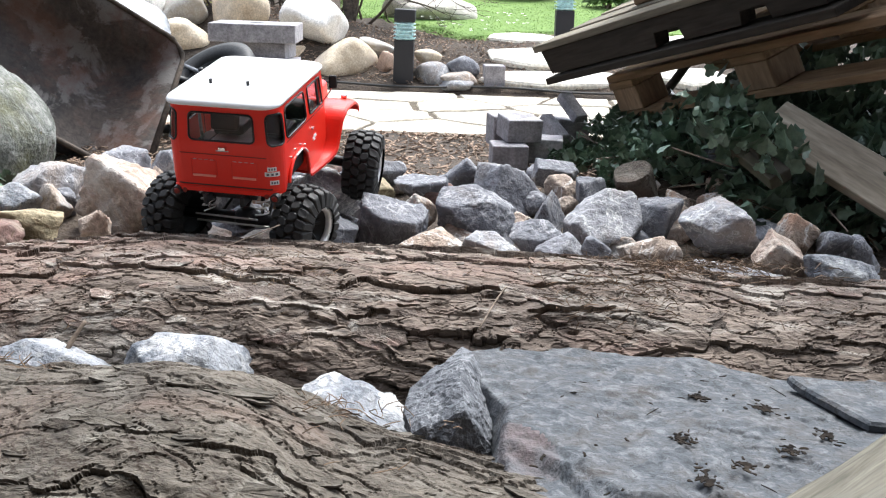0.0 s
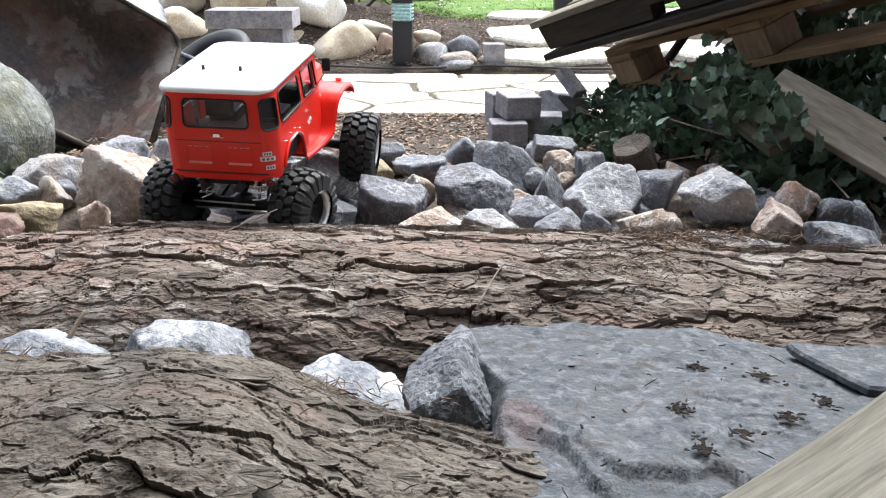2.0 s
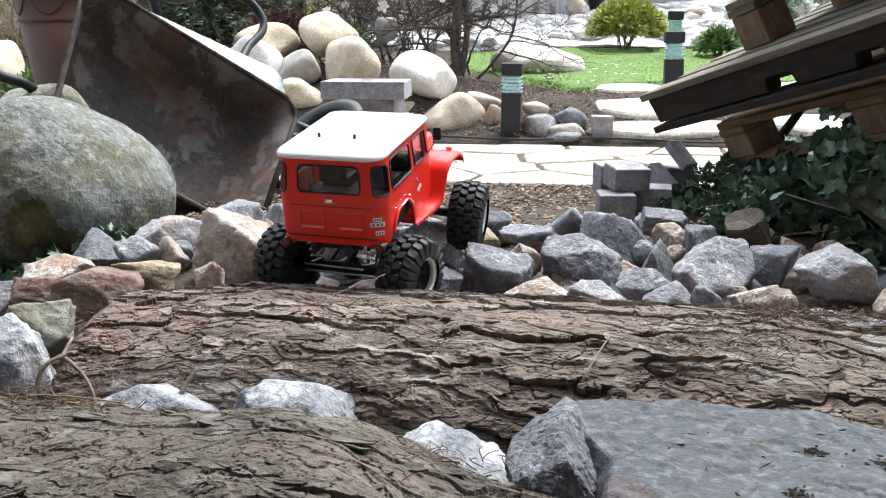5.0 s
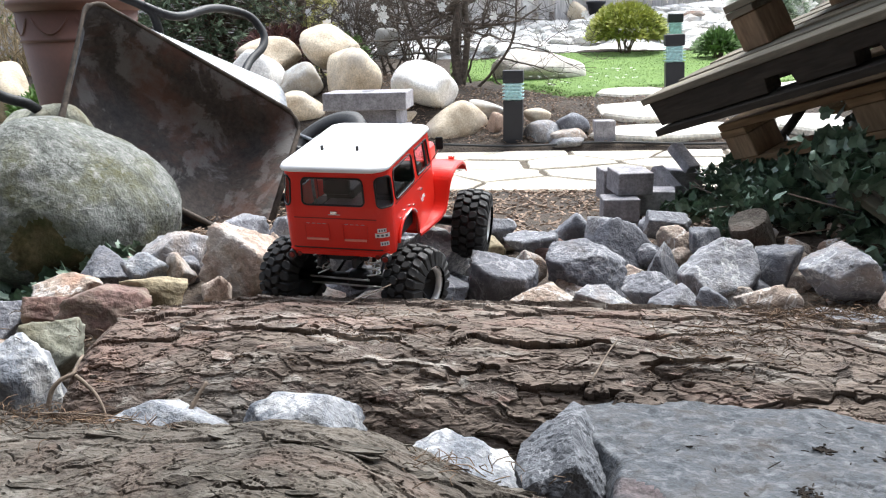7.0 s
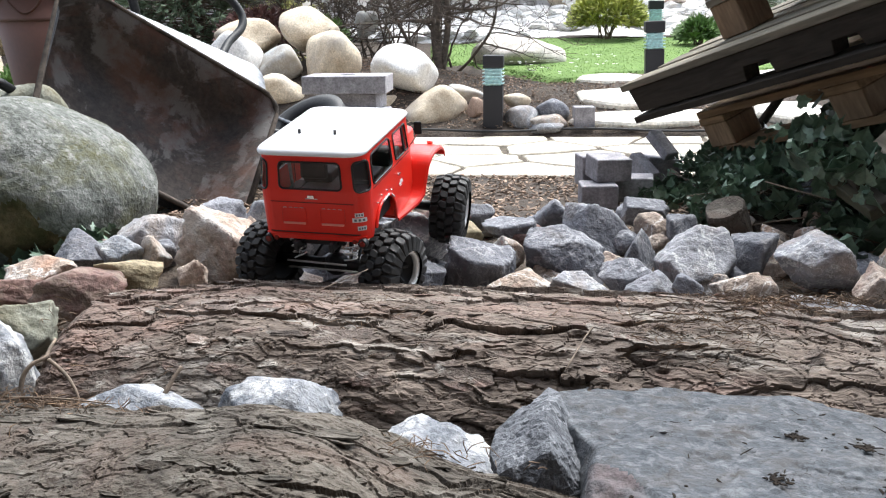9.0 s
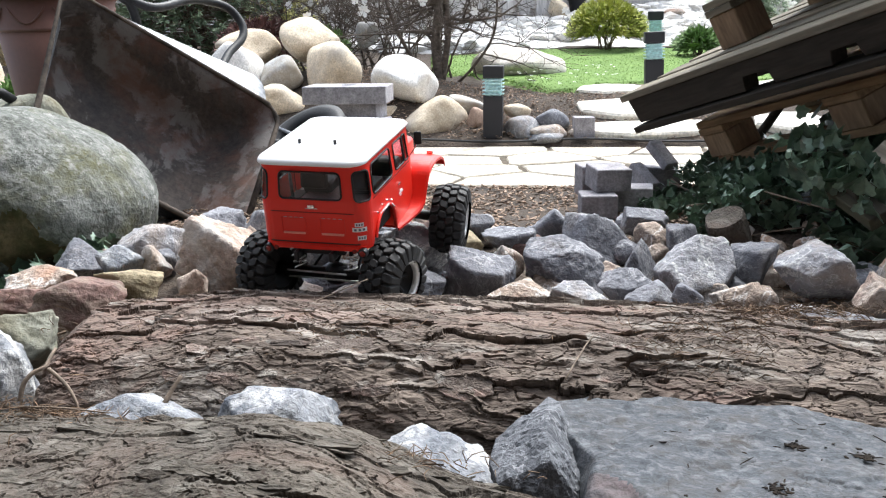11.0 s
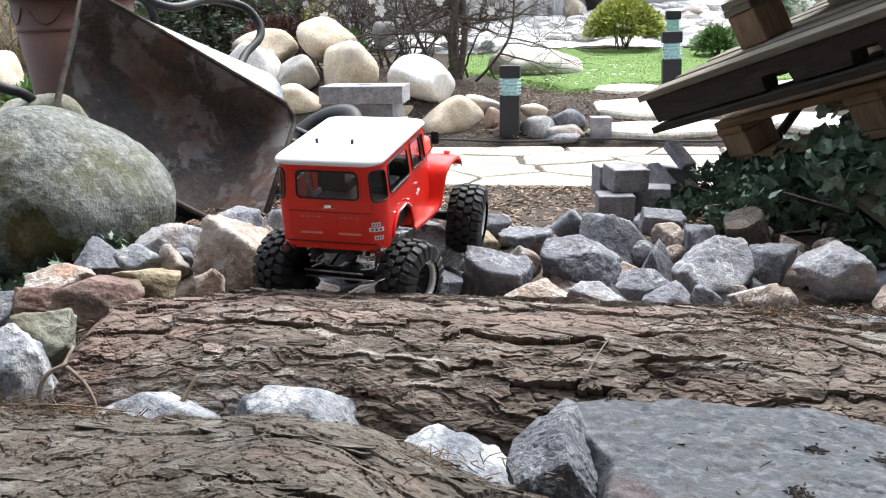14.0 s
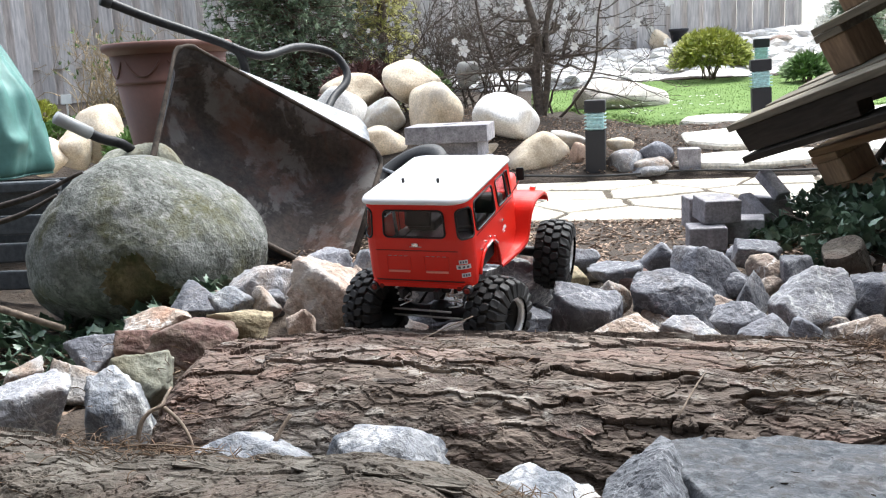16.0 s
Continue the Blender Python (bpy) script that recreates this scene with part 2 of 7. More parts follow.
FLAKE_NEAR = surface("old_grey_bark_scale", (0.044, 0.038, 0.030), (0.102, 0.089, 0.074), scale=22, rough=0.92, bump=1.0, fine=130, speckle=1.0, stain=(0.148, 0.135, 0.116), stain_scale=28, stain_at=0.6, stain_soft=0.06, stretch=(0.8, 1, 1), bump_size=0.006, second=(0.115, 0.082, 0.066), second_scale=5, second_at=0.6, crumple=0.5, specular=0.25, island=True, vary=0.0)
BARE_WOOD = surface("weathered_wood", (0.051, 0.046, 0.034), (0.129, 0.119, 0.094), scale=70, rough=0.8, bump=0.8, fine=300, stretch=(0.06, 1, 1), speckle=1.0, bump_size=0.003, stain=(0.163, 0.155, 0.128), stain_scale=30, stain_at=0.6, second=(0.051, 0.048, 0.033), second_scale=18, second_at=0.62, specular=0.25)
ROCKS = {
    "grey": surface("grey_limestone", (0.14, 0.143, 0.16), (0.225, 0.227, 0.248), scale=11, bump=1.0, bump_size=0.009, speckle=0.65, fine=95, crumple=0.35, specular=0.3, vein=(0.36, 0.36, 0.37), vein_scale=10, vein_at=0.012, veins=2, vary=0.22, stain=(0.235, 0.21, 0.185), stain_scale=8, stain_at=0.67),
    "slate": surface("dark_limestone", (0.106, 0.108, 0.124), (0.172, 0.175, 0.195), scale=11, bump=1.0, bump_size=0.009, speckle=0.65, fine=95, crumple=0.35, specular=0.3, vein=(0.3, 0.3, 0.31), vein_scale=8, vein_at=0.011, veins=2, vary=0.22, stain=(0.175, 0.15, 0.13), stain_scale=8, stain_at=0.68),
    "pale": surface("pale_limestone", (0.19, 0.192, 0.208), (0.29, 0.29, 0.306), scale=11, bump=1.0, bump_size=0.009, speckle=0.65, fine=95, crumple=0.35, specular=0.3, vein=(0.46, 0.458, 0.45), vein_scale=10, vein_at=0.014, veins=2, vary=0.15, stain=(0.3, 0.24, 0.195), stain_scale=7, stain_at=0.64),
    "white": surface("white_quartz_stone", (0.15, 0.158, 0.175), (0.3, 0.305, 0.318), scale=14, bump=1.0, bump_size=0.011, speckle=0.7, fine=95, crumple=0.35, specular=0.3, vein=(0.17, 0.18, 0.2), vein_scale=9, vein_at=0.02, veins=2, vary=0.1, stain=(0.1, 0.108, 0.125), stain_scale=13, stain_at=0.53, stain_soft=0.03, second=(0.52, 0.515, 0.5), second_scale=11, second_at=0.58),
    "tan": surface("tan_sandstone", (0.2, 0.15, 0.118), (0.37, 0.305, 0.25), scale=26, bump=1.0, bump_size=0.011, speckle=1.0, fine=95, crumple=0.35, specular=0.3, stain=(0.36, 0.345, 0.33), stain_scale=7, stain_at=0.56, stain_soft=0.06, second=(0.36, 0.21, 0.14), second_scale=6, second_at=0.62, vein=(0.5, 0.47, 0.44), vein_scale=9, vein_at=0.016, vary=0.2),
    "pink": surface("pinkish_grey_stone", (0.13, 0.1, 0.094), (0.24, 0.19, 0.178), scale=26, bump=1.0, bump_size=0.008, speckle=0.9, fine=95, vary=0.1, specular=0.3),
    "cream": surface("cream_and_pink_stone", (0.33, 0.235, 0.19), (0.52, 0.44, 0.37), scale=26, bump=1.0, bump_size=0.011, speckle=1.0, fine=95, crumple=0.35, specular=0.3, stain=(0.25, 0.18, 0.13), stain_scale=8, stain_at=0.61, stain_soft=0.05, second=(0.55, 0.53, 0.5), second_scale=7, second_at=0.6, vary=0.12),
    "ochre": surface("ochre_stone", (0.2, 0.165, 0.095), (0.35, 0.29, 0.19), scale=22, bump=1.0, bump_size=0.008, speckle=1.0, fine=75, vary=0.15),
    "rust": surface("rust_red_stone", (0.105, 0.06, 0.05), (0.2, 0.12, 0.1), scale=22, bump=1.0, bump_size=0.008, speckle=1.0, fine=75, stain=(0.294, 0.245, 0.189), stain_scale=9, stain_at=0.6, vary=0.2),
    "olive": surface("greenish_stone", (0.165, 0.165, 0.120), (0.300, 0.300, 0.247), scale=22, bump=1.0, bump_size=0.008, speckle=1.0, fine=75, stain=(0.150, 0.128, 0.075), stain_scale=9, stain_at=0.62, vary=0.15),
    "brown": surface("mossy_brown_stone", (0.075, 0.056, 0.038), (0.180, 0.143, 0.098), scale=22, bump=1.0, bump_size=0.008, speckle=1.0, fine=75, vary=0.15),
    "chalk": surface("whitish_granite", (0.66, 0.63, 0.59), (0.8, 0.785, 0.76), scale=18, bump=0.4, fine=110, vary=0.1, stain=(0.55, 0.48, 0.4), stain_scale=5, stain_at=0.64),
    "beige": surface("pale_beige_granite", (0.5, 0.45, 0.385), (0.68, 0.63, 0.56), scale=12, bump=0.4, fine=110, vary=0.1, stain=(0.36, 0.33, 0.29), stain_scale=5, stain_at=0.6),
    "sand": surface("sandy_granite", (0.44, 0.35, 0.245), (0.66, 0.57, 0.44), scale=12, bump=0.4, fine=110, vary=0.12, stain=(0.331, 0.304, 0.276), stain_scale=4, stain_at=0.58),
    "stone": surface("grey_granite", (0.35, 0.355, 0.36), (0.56, 0.56, 0.555), scale=14, bump=0.4, fine=110, vary=0.1, stain=(0.3, 0.26, 0.2), stain_scale=5),
    "clay": surface("reddish_granite", (0.3, 0.2, 0.15), (0.46, 0.33, 0.25), scale=14, bump=0.4, fine=110, vary=0.1),
}
SLAB = surface("blue_grey_slab_stone", (0.033, 0.038, 0.046), (0.09, 0.097, 0.107), scale=26, rough=0.8, bump=1.0, fine=150, bump_size=0.005, speckle=0.6, stain=(0.045, 0.040, 0.038), stain_scale=26, stain_at=0.58, gloss_vary=0.12, specular=0.25, second=(0.13, 0.137, 0.148), second_scale=55, second_at=0.58, crumple=0.4, vein=(0.022, 0.022, 0.024), vein_scale=14, vein_at=0.005, veins=2)
SLAB_PINK = surface("pinkish_slab_layer", (0.06, 0.054, 0.057), (0.125, 0.101, 0.103), scale=20, rough=0.85, bump=1.0, fine=140, bump_size=0.006, specular=0.25, stain=(0.085, 0.09, 0.098), stain_scale=16, stain_at=0.58)
BLOCK = surface("blue_grey_block_stone", (0.045, 0.048, 0.056), (0.115, 0.12, 0.133), scale=24, rough=0.8, bump=1.0, bump_size=0.008, fine=110, speckle=1.0, second=(0.15, 0.155, 0.168), second_scale=15, second_at=0.6, vein=(0.21, 0.215, 0.23), vein_scale=12, vein_at=0.007, veins=2, crumple=0.4, specular=0.3)
MOSSY = surface("green_grey_granite", (0.088, 0.094, 0.082), (0.21, 0.213, 0.198), scale=16, rough=0.9, bump=1.0, bump_size=0.009, speckle=0.95, fine=90, crumple=0.4, stain=(0.098, 0.097, 0.05), stain_scale=4, stain_at=0.57, stain_soft=0.07, second=(0.27, 0.268, 0.25), second_scale=38, second_at=0.6, vein=(0.07, 0.075, 0.06), vein_scale=9, vein_at=0.012, veins=1, specular=0.25)
HOLLOW = surface("brown_mossy_hollow", (0.085, 0.065, 0.038), (0.21, 0.155, 0.085), scale=16, rough=0.95, bump=1.0, bump_size=0.01, fine=90, stain=(0.05, 0.055, 0.022), stain_scale=9)
FLAG = surface("pale_flagstone", (0.34, 0.3, 0.235), (0.5, 0.455, 0.38), scale=5, rough=0.85, bump=0.4, fine=60, vary=0.1)
# the path's pale stone again, strong sky light put into its colour
STEP = surface("skylit_step_stone", (0.6, 0.55, 0.46), (0.78, 0.74, 0.66), scale=6, rough=0.85, bump=0.5, fine=60, vary=0.08)
MORTAR = surface("dark_joint_sand", (0.04, 0.03, 0.02), (0.09, 0.07, 0.045), scale=20, rough=0.95, bump=0.5)
CHIP = surface("bark_chips", (0.15, 0.1, 0.072), (0.33, 0.24, 0.175), scale=25, rough=0.9, bump=0.4, island=True)
NEEDLE = surface("dry_needles", (0.06, 0.036, 0.02), (0.15, 0.095, 0.055), scale=30, rough=0.8, bump=0, island=True)
SHRUB_WOOD = surface("shrub_bark", (0.06, 0.046, 0.036), (0.15, 0.12, 0.095), scale=30, rough=0.85, bump=0.3)
DARK_TWIG = surface("dark_wet_twig", (0.025, 0.02, 0.017), (0.07, 0.055, 0.045), scale=30, rough=0.85, bump=0.3)
TWIG = surface("twig_bark", (0.10, 0.075, 0.055), (0.22, 0.17, 0.13), scale=30, rough=0.85, bump=0.3)
PALLET = surface("old_pallet_wood", (0.085, 0.074, 0.056), (0.225, 0.195, 0.145), scale=7, rough=0.88, bump=0.6, fine=90, stretch=(0.1, 1, 1), vary=0.25, stain=(0.085, 0.08, 0.06), stain_scale=6, stain_at=0.64, specular=0.2)
# pallet wood darkened in colour for the shade on its near side
PALLET_BEAM = surface("shaded_pallet_beam", (0.013, 0.011, 0.009), (0.038, 0.031, 0.024), scale=7, rough=0.9, bump=0.6, fine=90, stretch=(0.1, 1, 1), vary=0.2, specular=0.15)
PALLET_LOW = surface("brown_pallet_wood", (0.16, 0.1, 0.055), (0.27, 0.18, 0.105), scale=8, rough=0.85, bump=0.5, fine=90, stretch=(0.1, 1, 1), vary=0.15, specular=0.2)
PALLET_BLOCK = surface("pallet_block_wood", (0.14, 0.09, 0.052), (0.26, 0.175, 0.105), scale=9, rough=0.85, bump=0.4, fine=90, stretch=(1, 1, 0.2), vary=0.2)
PAVER = surface("dark_concrete_paver", (0.2, 0.19, 0.205), (0.36, 0.343, 0.36), scale=25, rough=0.9, bump=0.4, fine=140, vary=0.12)
IVY = surface("ivy_leaf", (0.06, 0.1, 0.068), (0.165, 0.23, 0.16), scale=24, rough=0.36, bump=0.3, fine=60, vary=0.45, specular=0.5)
IVY_FAR = surface("ivy_leaf_mass", (0.06, 0.1, 0.068), (0.165, 0.23, 0.16), scale=24, rough=0.36, bump=0.3, fine=60, vary=0.0, island=True, specular=0.5)
GRASS = surface("grass", (0.14, 0.225, 0.065), (0.2, 0.3, 0.095), scale=6, rough=0.9, bump=0.3, island=True, specular=0.1)
CONIFER = surface("conifer_needles", (0.11, 0.155, 0.095), (0.25, 0.31, 0.19), scale=5, rough=0.7, bump=0, island=True)
GOLDEN = surface("golden_conifer_needles", (0.3, 0.31, 0.09), (0.56, 0.52, 0.2), scale=6, rough=0.7, bump=0, island=True)
YELLOW_LEAF = surface("yellow_green_leaves", (0.20, 0.25, 0.03), (0.42, 0.42, 0.08), scale=8, rough=0.6, bump=0, island=True)
RED_LEAF = surface("dark_red_leaves", (0.05, 0.02, 0.018), (0.12, 0.05, 0.04), scale=10, rough=0.7, bump=0, island=True)
GREEN_LEAF = surface("fresh_green_leaves", (0.07, 0.14, 0.03), (0.16, 0.26, 0.07), scale=10, rough=0.6, bump=0, island=True)
DRY_STEM = surface("dry_stems", (0.30, 0.23, 0.13), (0.48, 0.38, 0.24), scale=10, rough=0.8, bump=0, island=True)
FENCE = surface("weathered_fence_wood", (0.48, 0.45, 0.43), (0.68, 0.64, 0.615), scale=5, rough=0.85, bump=0.3, fine=60, stretch=(1, 1, 0.1), vary=0.12)
TERRACOTTA = surface("terracotta_plastic", (0.105, 0.041, 0.028), (0.13, 0.053, 0.036), scale=3, rough=0.6, bump=0.05, speckle=0.2)
TUB_STEEL = surface("rusty_barrow_steel", (0.03, 0.026, 0.024), (0.078, 0.061, 0.051), scale=6, rough=0.7, bump=0.8, fine=60, speckle=1.0, stain=(0.14, 0.127, 0.118), stain_scale=7, stain_at=0.55, stain_soft=0.025, metal=0.1, second=(0.1, 0.046, 0.03), second_scale=5, second_at=0.58, crumple=0.4)
TUB_OUT = surface("galvanised_steel", (0.13, 0.137, 0.15), (0.3, 0.31, 0.33), scale=26, second=(0.6, 0.61, 0.63), second_scale=22, second_at=0.6, rough=0.55, bump=0.3, metal=0.4)
BLACK_TUBE = surface("black_painted_tube", (0.010, 0.010, 0.011), (0.022, 0.022, 0.024), scale=30, rough=0.48, bump=0.1, fine=120, specular=0.3, stain=(0.06, 0.052, 0.046), stain_scale=25, stain_at=0.68)
GRIP = plain("grey_plastic_grip", (0.33, 0.34, 0.34), rough=0.55)
RUBBER = surface("black_rubber", (0.012, 0.012, 0.013), (0.03, 0.03, 0.031), scale=30, rough=0.62, bump=0.3, fine=150)
DARK_POST = plain("anthracite_post", (0.02, 0.02, 0.024), rough=0.6, bump=0.2)
LENS = surface("aqua_lamp_lens", (0.42, 0.66, 0.68), (0.6, 0.8, 0.81), scale=20, rough=0.2, bump=0)
TARP = surface("teal_tarpaulin", (0.07, 0.18, 0.16), (0.12, 0.26, 0.23), scale=4, rough=0.4, bump=0.0, speckle=0.25)
BIN = surface("dark_grey_plastic", (0.06, 0.07, 0.08), (0.1, 0.11, 0.12), scale=10, rough=0.6, bump=0.2)
EDGING = plain("black_edging", (0.03, 0.03, 0.03), rough=0.7)
RUST_RIM = surface("worn_rusty_rim", (0.035, 0.029, 0.025), (0.12, 0.098, 0.08), scale=14, rough=0.92, specular=0.15, bump=0.6, fine=70)

# ---- the ground ----
RISE_Y = (-6, 0.3, 1.0, 1.55, 1.95, 2.3, 2.6, 3.3, 3.5, 4.7, 4.8, 5.3, 5.75, 8.0, 8.6, 10.3, 11.5)
RISE_Z = (0.0, 0.0, 0.0, 0.0, 0.06, 0.06, 0.035, 0.02, -0.03, -0.03, 0.03, 0.18, 0.24, 0.39, 0.46, 0.84, 0.9)


def land(x, y):
    """Height of the ground."""
    z = np.interp(y, RISE_Y, RISE_Z)
    bank = np.exp(-(((x - 1.25) / 0.8) ** 2) ** 2 - (((y - 2.6) / 0.5) ** 2) ** 2) * 0.15
    wall = np.exp(-((x + 1.25) / 0.65) ** 4 - ((y - 5.5) / 0.55) ** 4) * 0.12
    left = np.where(x < -1.7, np.clip((-1.7 - x) / 1.5, 0, 1) * np.clip((y - 4.3) / 1.5, 0, 1) * 0.14, 0)
    dip = 0.1 * np.clip((-1.02 - x) / 0.25, 0, 1) * np.clip((2.75 - y) / 0.3, 0, 1) * np.clip((y - 0.4) / 0.8, 0, 1)
    return z + bank + wall + left - dip


def ground_z(x, y):
    return float(land(np.array([x], float), np.array([y], float))[0])


def build_ground():
    xs = np.unique(np.concatenate([np.array([-600, -250, -100, -40, -18, -10]), np.arange(-7, -2.5, 0.15), np.arange(-2.5, 2.0, 0.035), np.arange(2.0, 6, 0.2), np.array([10, 18, 40, 100, 250, 600])]))
    ys = np.unique(np.concatenate([np.array([-600, -250, -100, -40, -15, -6, -3, -1]), np.arange(0, 5.9, 0.035), np.arange(5.9, 12, 0.12), np.array([14, 20, 40, 100, 250, 600])]))
    gx, gy = np.meshgrid(xs, ys)
    x, y = gx.ravel(), gy.ravel()
    z = land(x, y)
    p = np.stack([x, y, np.zeros_like(x)], 1)
    rough = np.where((y > 3.4) & (y < 4.8), 0.15, 1.0) * np.where(np.abs(x) < 8, 1, 0)
    z = z + rough * (0.012 * fractal(p * 4.0, 3, 3) + 0.006 * grain(p * 25, 9))
    w, h = len(xs), len(ys)
    i = np.arange(w * h).reshape(h, w)
    faces = np.stack([i[:-1, :-1], i[:-1, 1:], i[1:, 1:], i[1:, :-1]], -1).reshape(-1, 4)
    me = mesh_of("ground", np.stack([x, y, z], 1), faces.tolist(), SOIL, True)
    return tagged(new("ground", me), "dark brown garden soil with bark crumbs", "ground", kind="structure")


build_ground()


def cut_cells(points, x0, x1, y0, y1):
    """Polygons of the cells round points, clipped to a rectangle."""
    out = []
    for i, p in enumerate(points):
        poly = [Vector((x0, y0)), Vector((x1, y0)), Vector((x1, y1)), Vector((x0, y1))]
        for j, q in enumerate(points):
            if i == j or (p - q).length > 1.6:
                continue
            mid, way = (p + q) / 2, q - p
            kept = []
            for k in range(len(poly)):
                a, b = poly[k], poly[(k + 1) % len(poly)]
                da, db = (a - mid).dot(way), (b - mid).dot(way)
                if da <= 0:
                    kept.append(a)
                if da * db < 0:
                    kept.append(a + (b - a) * (da / (da - db)))
            poly = kept
            if not poly:
                break
        if len(poly) > 2:
            out.append(poly)
    return out


def flag_mesh(poly, gap, top, depth, seed, rounding=0.012):
    """A flat stone from a polygon: worn outline, chamfered edge, slight hollow."""
    rnd = random.Random(seed)
    c = sum(poly, Vector((0, 0))) / len(poly)
    ring = []
    for k in range(len(poly)):
        a, b = poly[k], poly[(k + 1) % len(poly)]
        steps = max(2, int((b - a).length / 0.06))
        for s in range(steps):
            p = a.lerp(b, s / steps)
            p = p + (c - p).normalized() * (gap + rnd.uniform(0, 0.012))
            ring.append(p)
    n = len(ring)
    verts, faces = [], []
    for shrink, z in ((0, top - depth), (0, top - rounding), (rounding, top)):
        for p in ring:
            q = p + (c - p).normalized() * shrink
            verts.append((q.x - c.x, q.y - c.y, z))
    verts.append((0, 0, top - 0.002))
    for r in range(2):
        for k in range(n):
            q = (k + 1) % n
            faces.append((r * n + k, r * n + q, (r + 1) * n + q, (r + 1) * n + k))
    for k in range(n):
        faces.append((2 * n + k, 2 * n + (k + 1) % n, 3 * n))
    return c, verts, faces


def build_path():
    bed = block((-0.8, 4.12, -0.036), (9.0, 1.28, 0.06), bevel=0)
    pave = tagged(part("pavement", bed, MORTAR), "crazy paving path of pale cream flagstones", "path", kind="structure")
    rnd = random.Random(11)
    pts = []
    for i in range(21):
        for j in range(4):
            pts.append(Vector((-4.9 + i * 0.41 + (j % 2) * 0.2 + rnd.uniform(-0.15, 0.15), 3.63 + j * 0.33 + rnd.uniform(-0.11, 0.11))))
    for k, poly in enumerate(cut_cells(pts, -5.0, 3.4, 3.49, 4.75)):
        c, v, f = flag_mesh(poly, 0.009, 0.0, 0.03, k, 0.005)
        ob = part("flagstone", mesh_of("flagstone", v, f, FLAG), None, pave)
        ob.location = (c.x, c.y, 0.002 * math.sin(k * 2.3))


build_path()


def build_edging():
    pts = [(x, 4.765 + 0.012 * math.sin(x * 5), 0.03 + 0.006 * math.sin(x * 7)) for x in np.arange(-3.0, 1.6, 0.15)]
    v, f = tube(pts, 0.0065, 6, 2)
    tagged(new("edging", mesh_of("edging", v, f, EDGING, True)), "black plastic edging pipe along the path", "edging", kind="structure")


build_edging()


def stepping_stone(x, y, w, d, seed, tilt=13):
    rnd = random.Random(seed)
    poly = []
    for k in range(7):
        a = 2 * math.pi * k / 7
        r = rnd.uniform(0.85, 1.1)
        poly.append(Vector((x + w / 2 * r * math.cos(a), y + d / 2 * r * math.sin(a))))
    c, v, f = flag_mesh(poly, 0.0, 0.014, 0.05, seed)
    ob = new("stepping_stone", mesh_of("stepping_stone", v, f, STEP))
    ob.matrix_world = pose(c.x, c.y, ground_z(c.x, c.y) + 0.012, tilt, 0, 0)
    return tagged(ob, "flat pale stepping stone set in the soil", "stepping stone", "steps to the lawn")


for k, (x, y, w, d) in enumerate(((0.55, 4.905, 0.86, 0.25), (0.50, 5.19, 0.66, 0.34), (0.40, 5.6, 0.46, 0.2), (1.28, 5.0, 0.42, 0.3), (1.62, 5.3, 0.5, 0.3), (1.42, 5.65, 0.5, 0.3))):
    stepping_stone(x, y, w, d, 40 + k)


def build_lawn():
    rim = [(-0.75, 6.35), (-0.5, 6.2), (-0.22, 5.85), (-0.03, 5.52), (0.2, 5.49), (0.38, 5.7), (0.8, 5.8), (1.2, 5.85), (2.2, 5.9), (3.5, 6.5), (3.2, 8.0), (1.2, 8.1), (0.0, 8.15), (-0.9, 7.6)]
    bm = bmesh.new()
    bm.faces.new([bm.verts.new((x, y, 0)) for x, y in rim])
    bmesh.ops.triangulate(bm, faces=bm.faces[:])
    for _ in range(5):
        long = [e for e in bm.edges if e.calc_length() > 0.14]
        bmesh.ops.subdivide_edges(bm, edges=long, cuts=1)
        bmesh.ops.triangulate(bm, faces=bm.faces[:])
    for v in bm.verts:
        v.co.z = ground_z(v.co.x, v.co.y) + (-0.02 if v.is_boundary else 0.022)
    tagged(part("lawn", bm, GRASS), "short green lawn with daisies", "lawn", kind="structure")
    rnd = random.Random(3)
    rim2 = [Vector(p) for p in rim]

    def inside(x, y):
        hit = False
        for a, b in zip(rim2, rim2[1:] + rim2[:1]):
            if (a.y > y) != (b.y > y) and x < (b.x - a.x) * (y - a.y) / (b.y - a.y) + a.x:
                hit = not hit
        return hit

    blades, flowers = Heap(), Heap()
    while len(blades.faces) < 22000:
        x, y = rnd.uniform(-0.9, 2.0), rnd.uniform(5.48, 8.1)
        if not inside(x, y):
            continue
        z, a, h = ground_z(x, y) + 0.015, rnd.uniform(0, 6.28), rnd.uniform(0.005, 0.016)
        dx, dy = 0.005 * math.cos(a), 0.005 * math.sin(a)
        lx, ly = rnd.uniform(-0.015, 0.015), rnd.uniform(-0.015, 0.015)
        blades.add([(x - dx, y - dy, z), (x + dx, y + dy, z), (x + lx, y + ly, z + h)], [(0, 1, 2)])
    for _ in range(45):
        x, y = rnd.uniform(-0.3, 0.5), rnd.uniform(5.55, 6.5)
        if inside(x, y):
            z = ground_z(x, y) + 0.055
            flowers.add([(x + 0.011 * math.cos(k), y + 0.011 * math.sin(k), z + 0.003 * (k % 2)) for k in range(6)], [(0, 1, 2, 3, 4, 5)])
    tagged(new("grass", blades.mesh("grass", GRASS)), "short green grass blades on the lawn", "grass", kind="stuff")
    tagged(new("daisies", flowers.mesh("daisies", plain("daisy_petal", (0.8, 0.8, 0.78), 0.7))), "tiny white daisies in the lawn", "flowers", kind="stuff")


build_lawn()


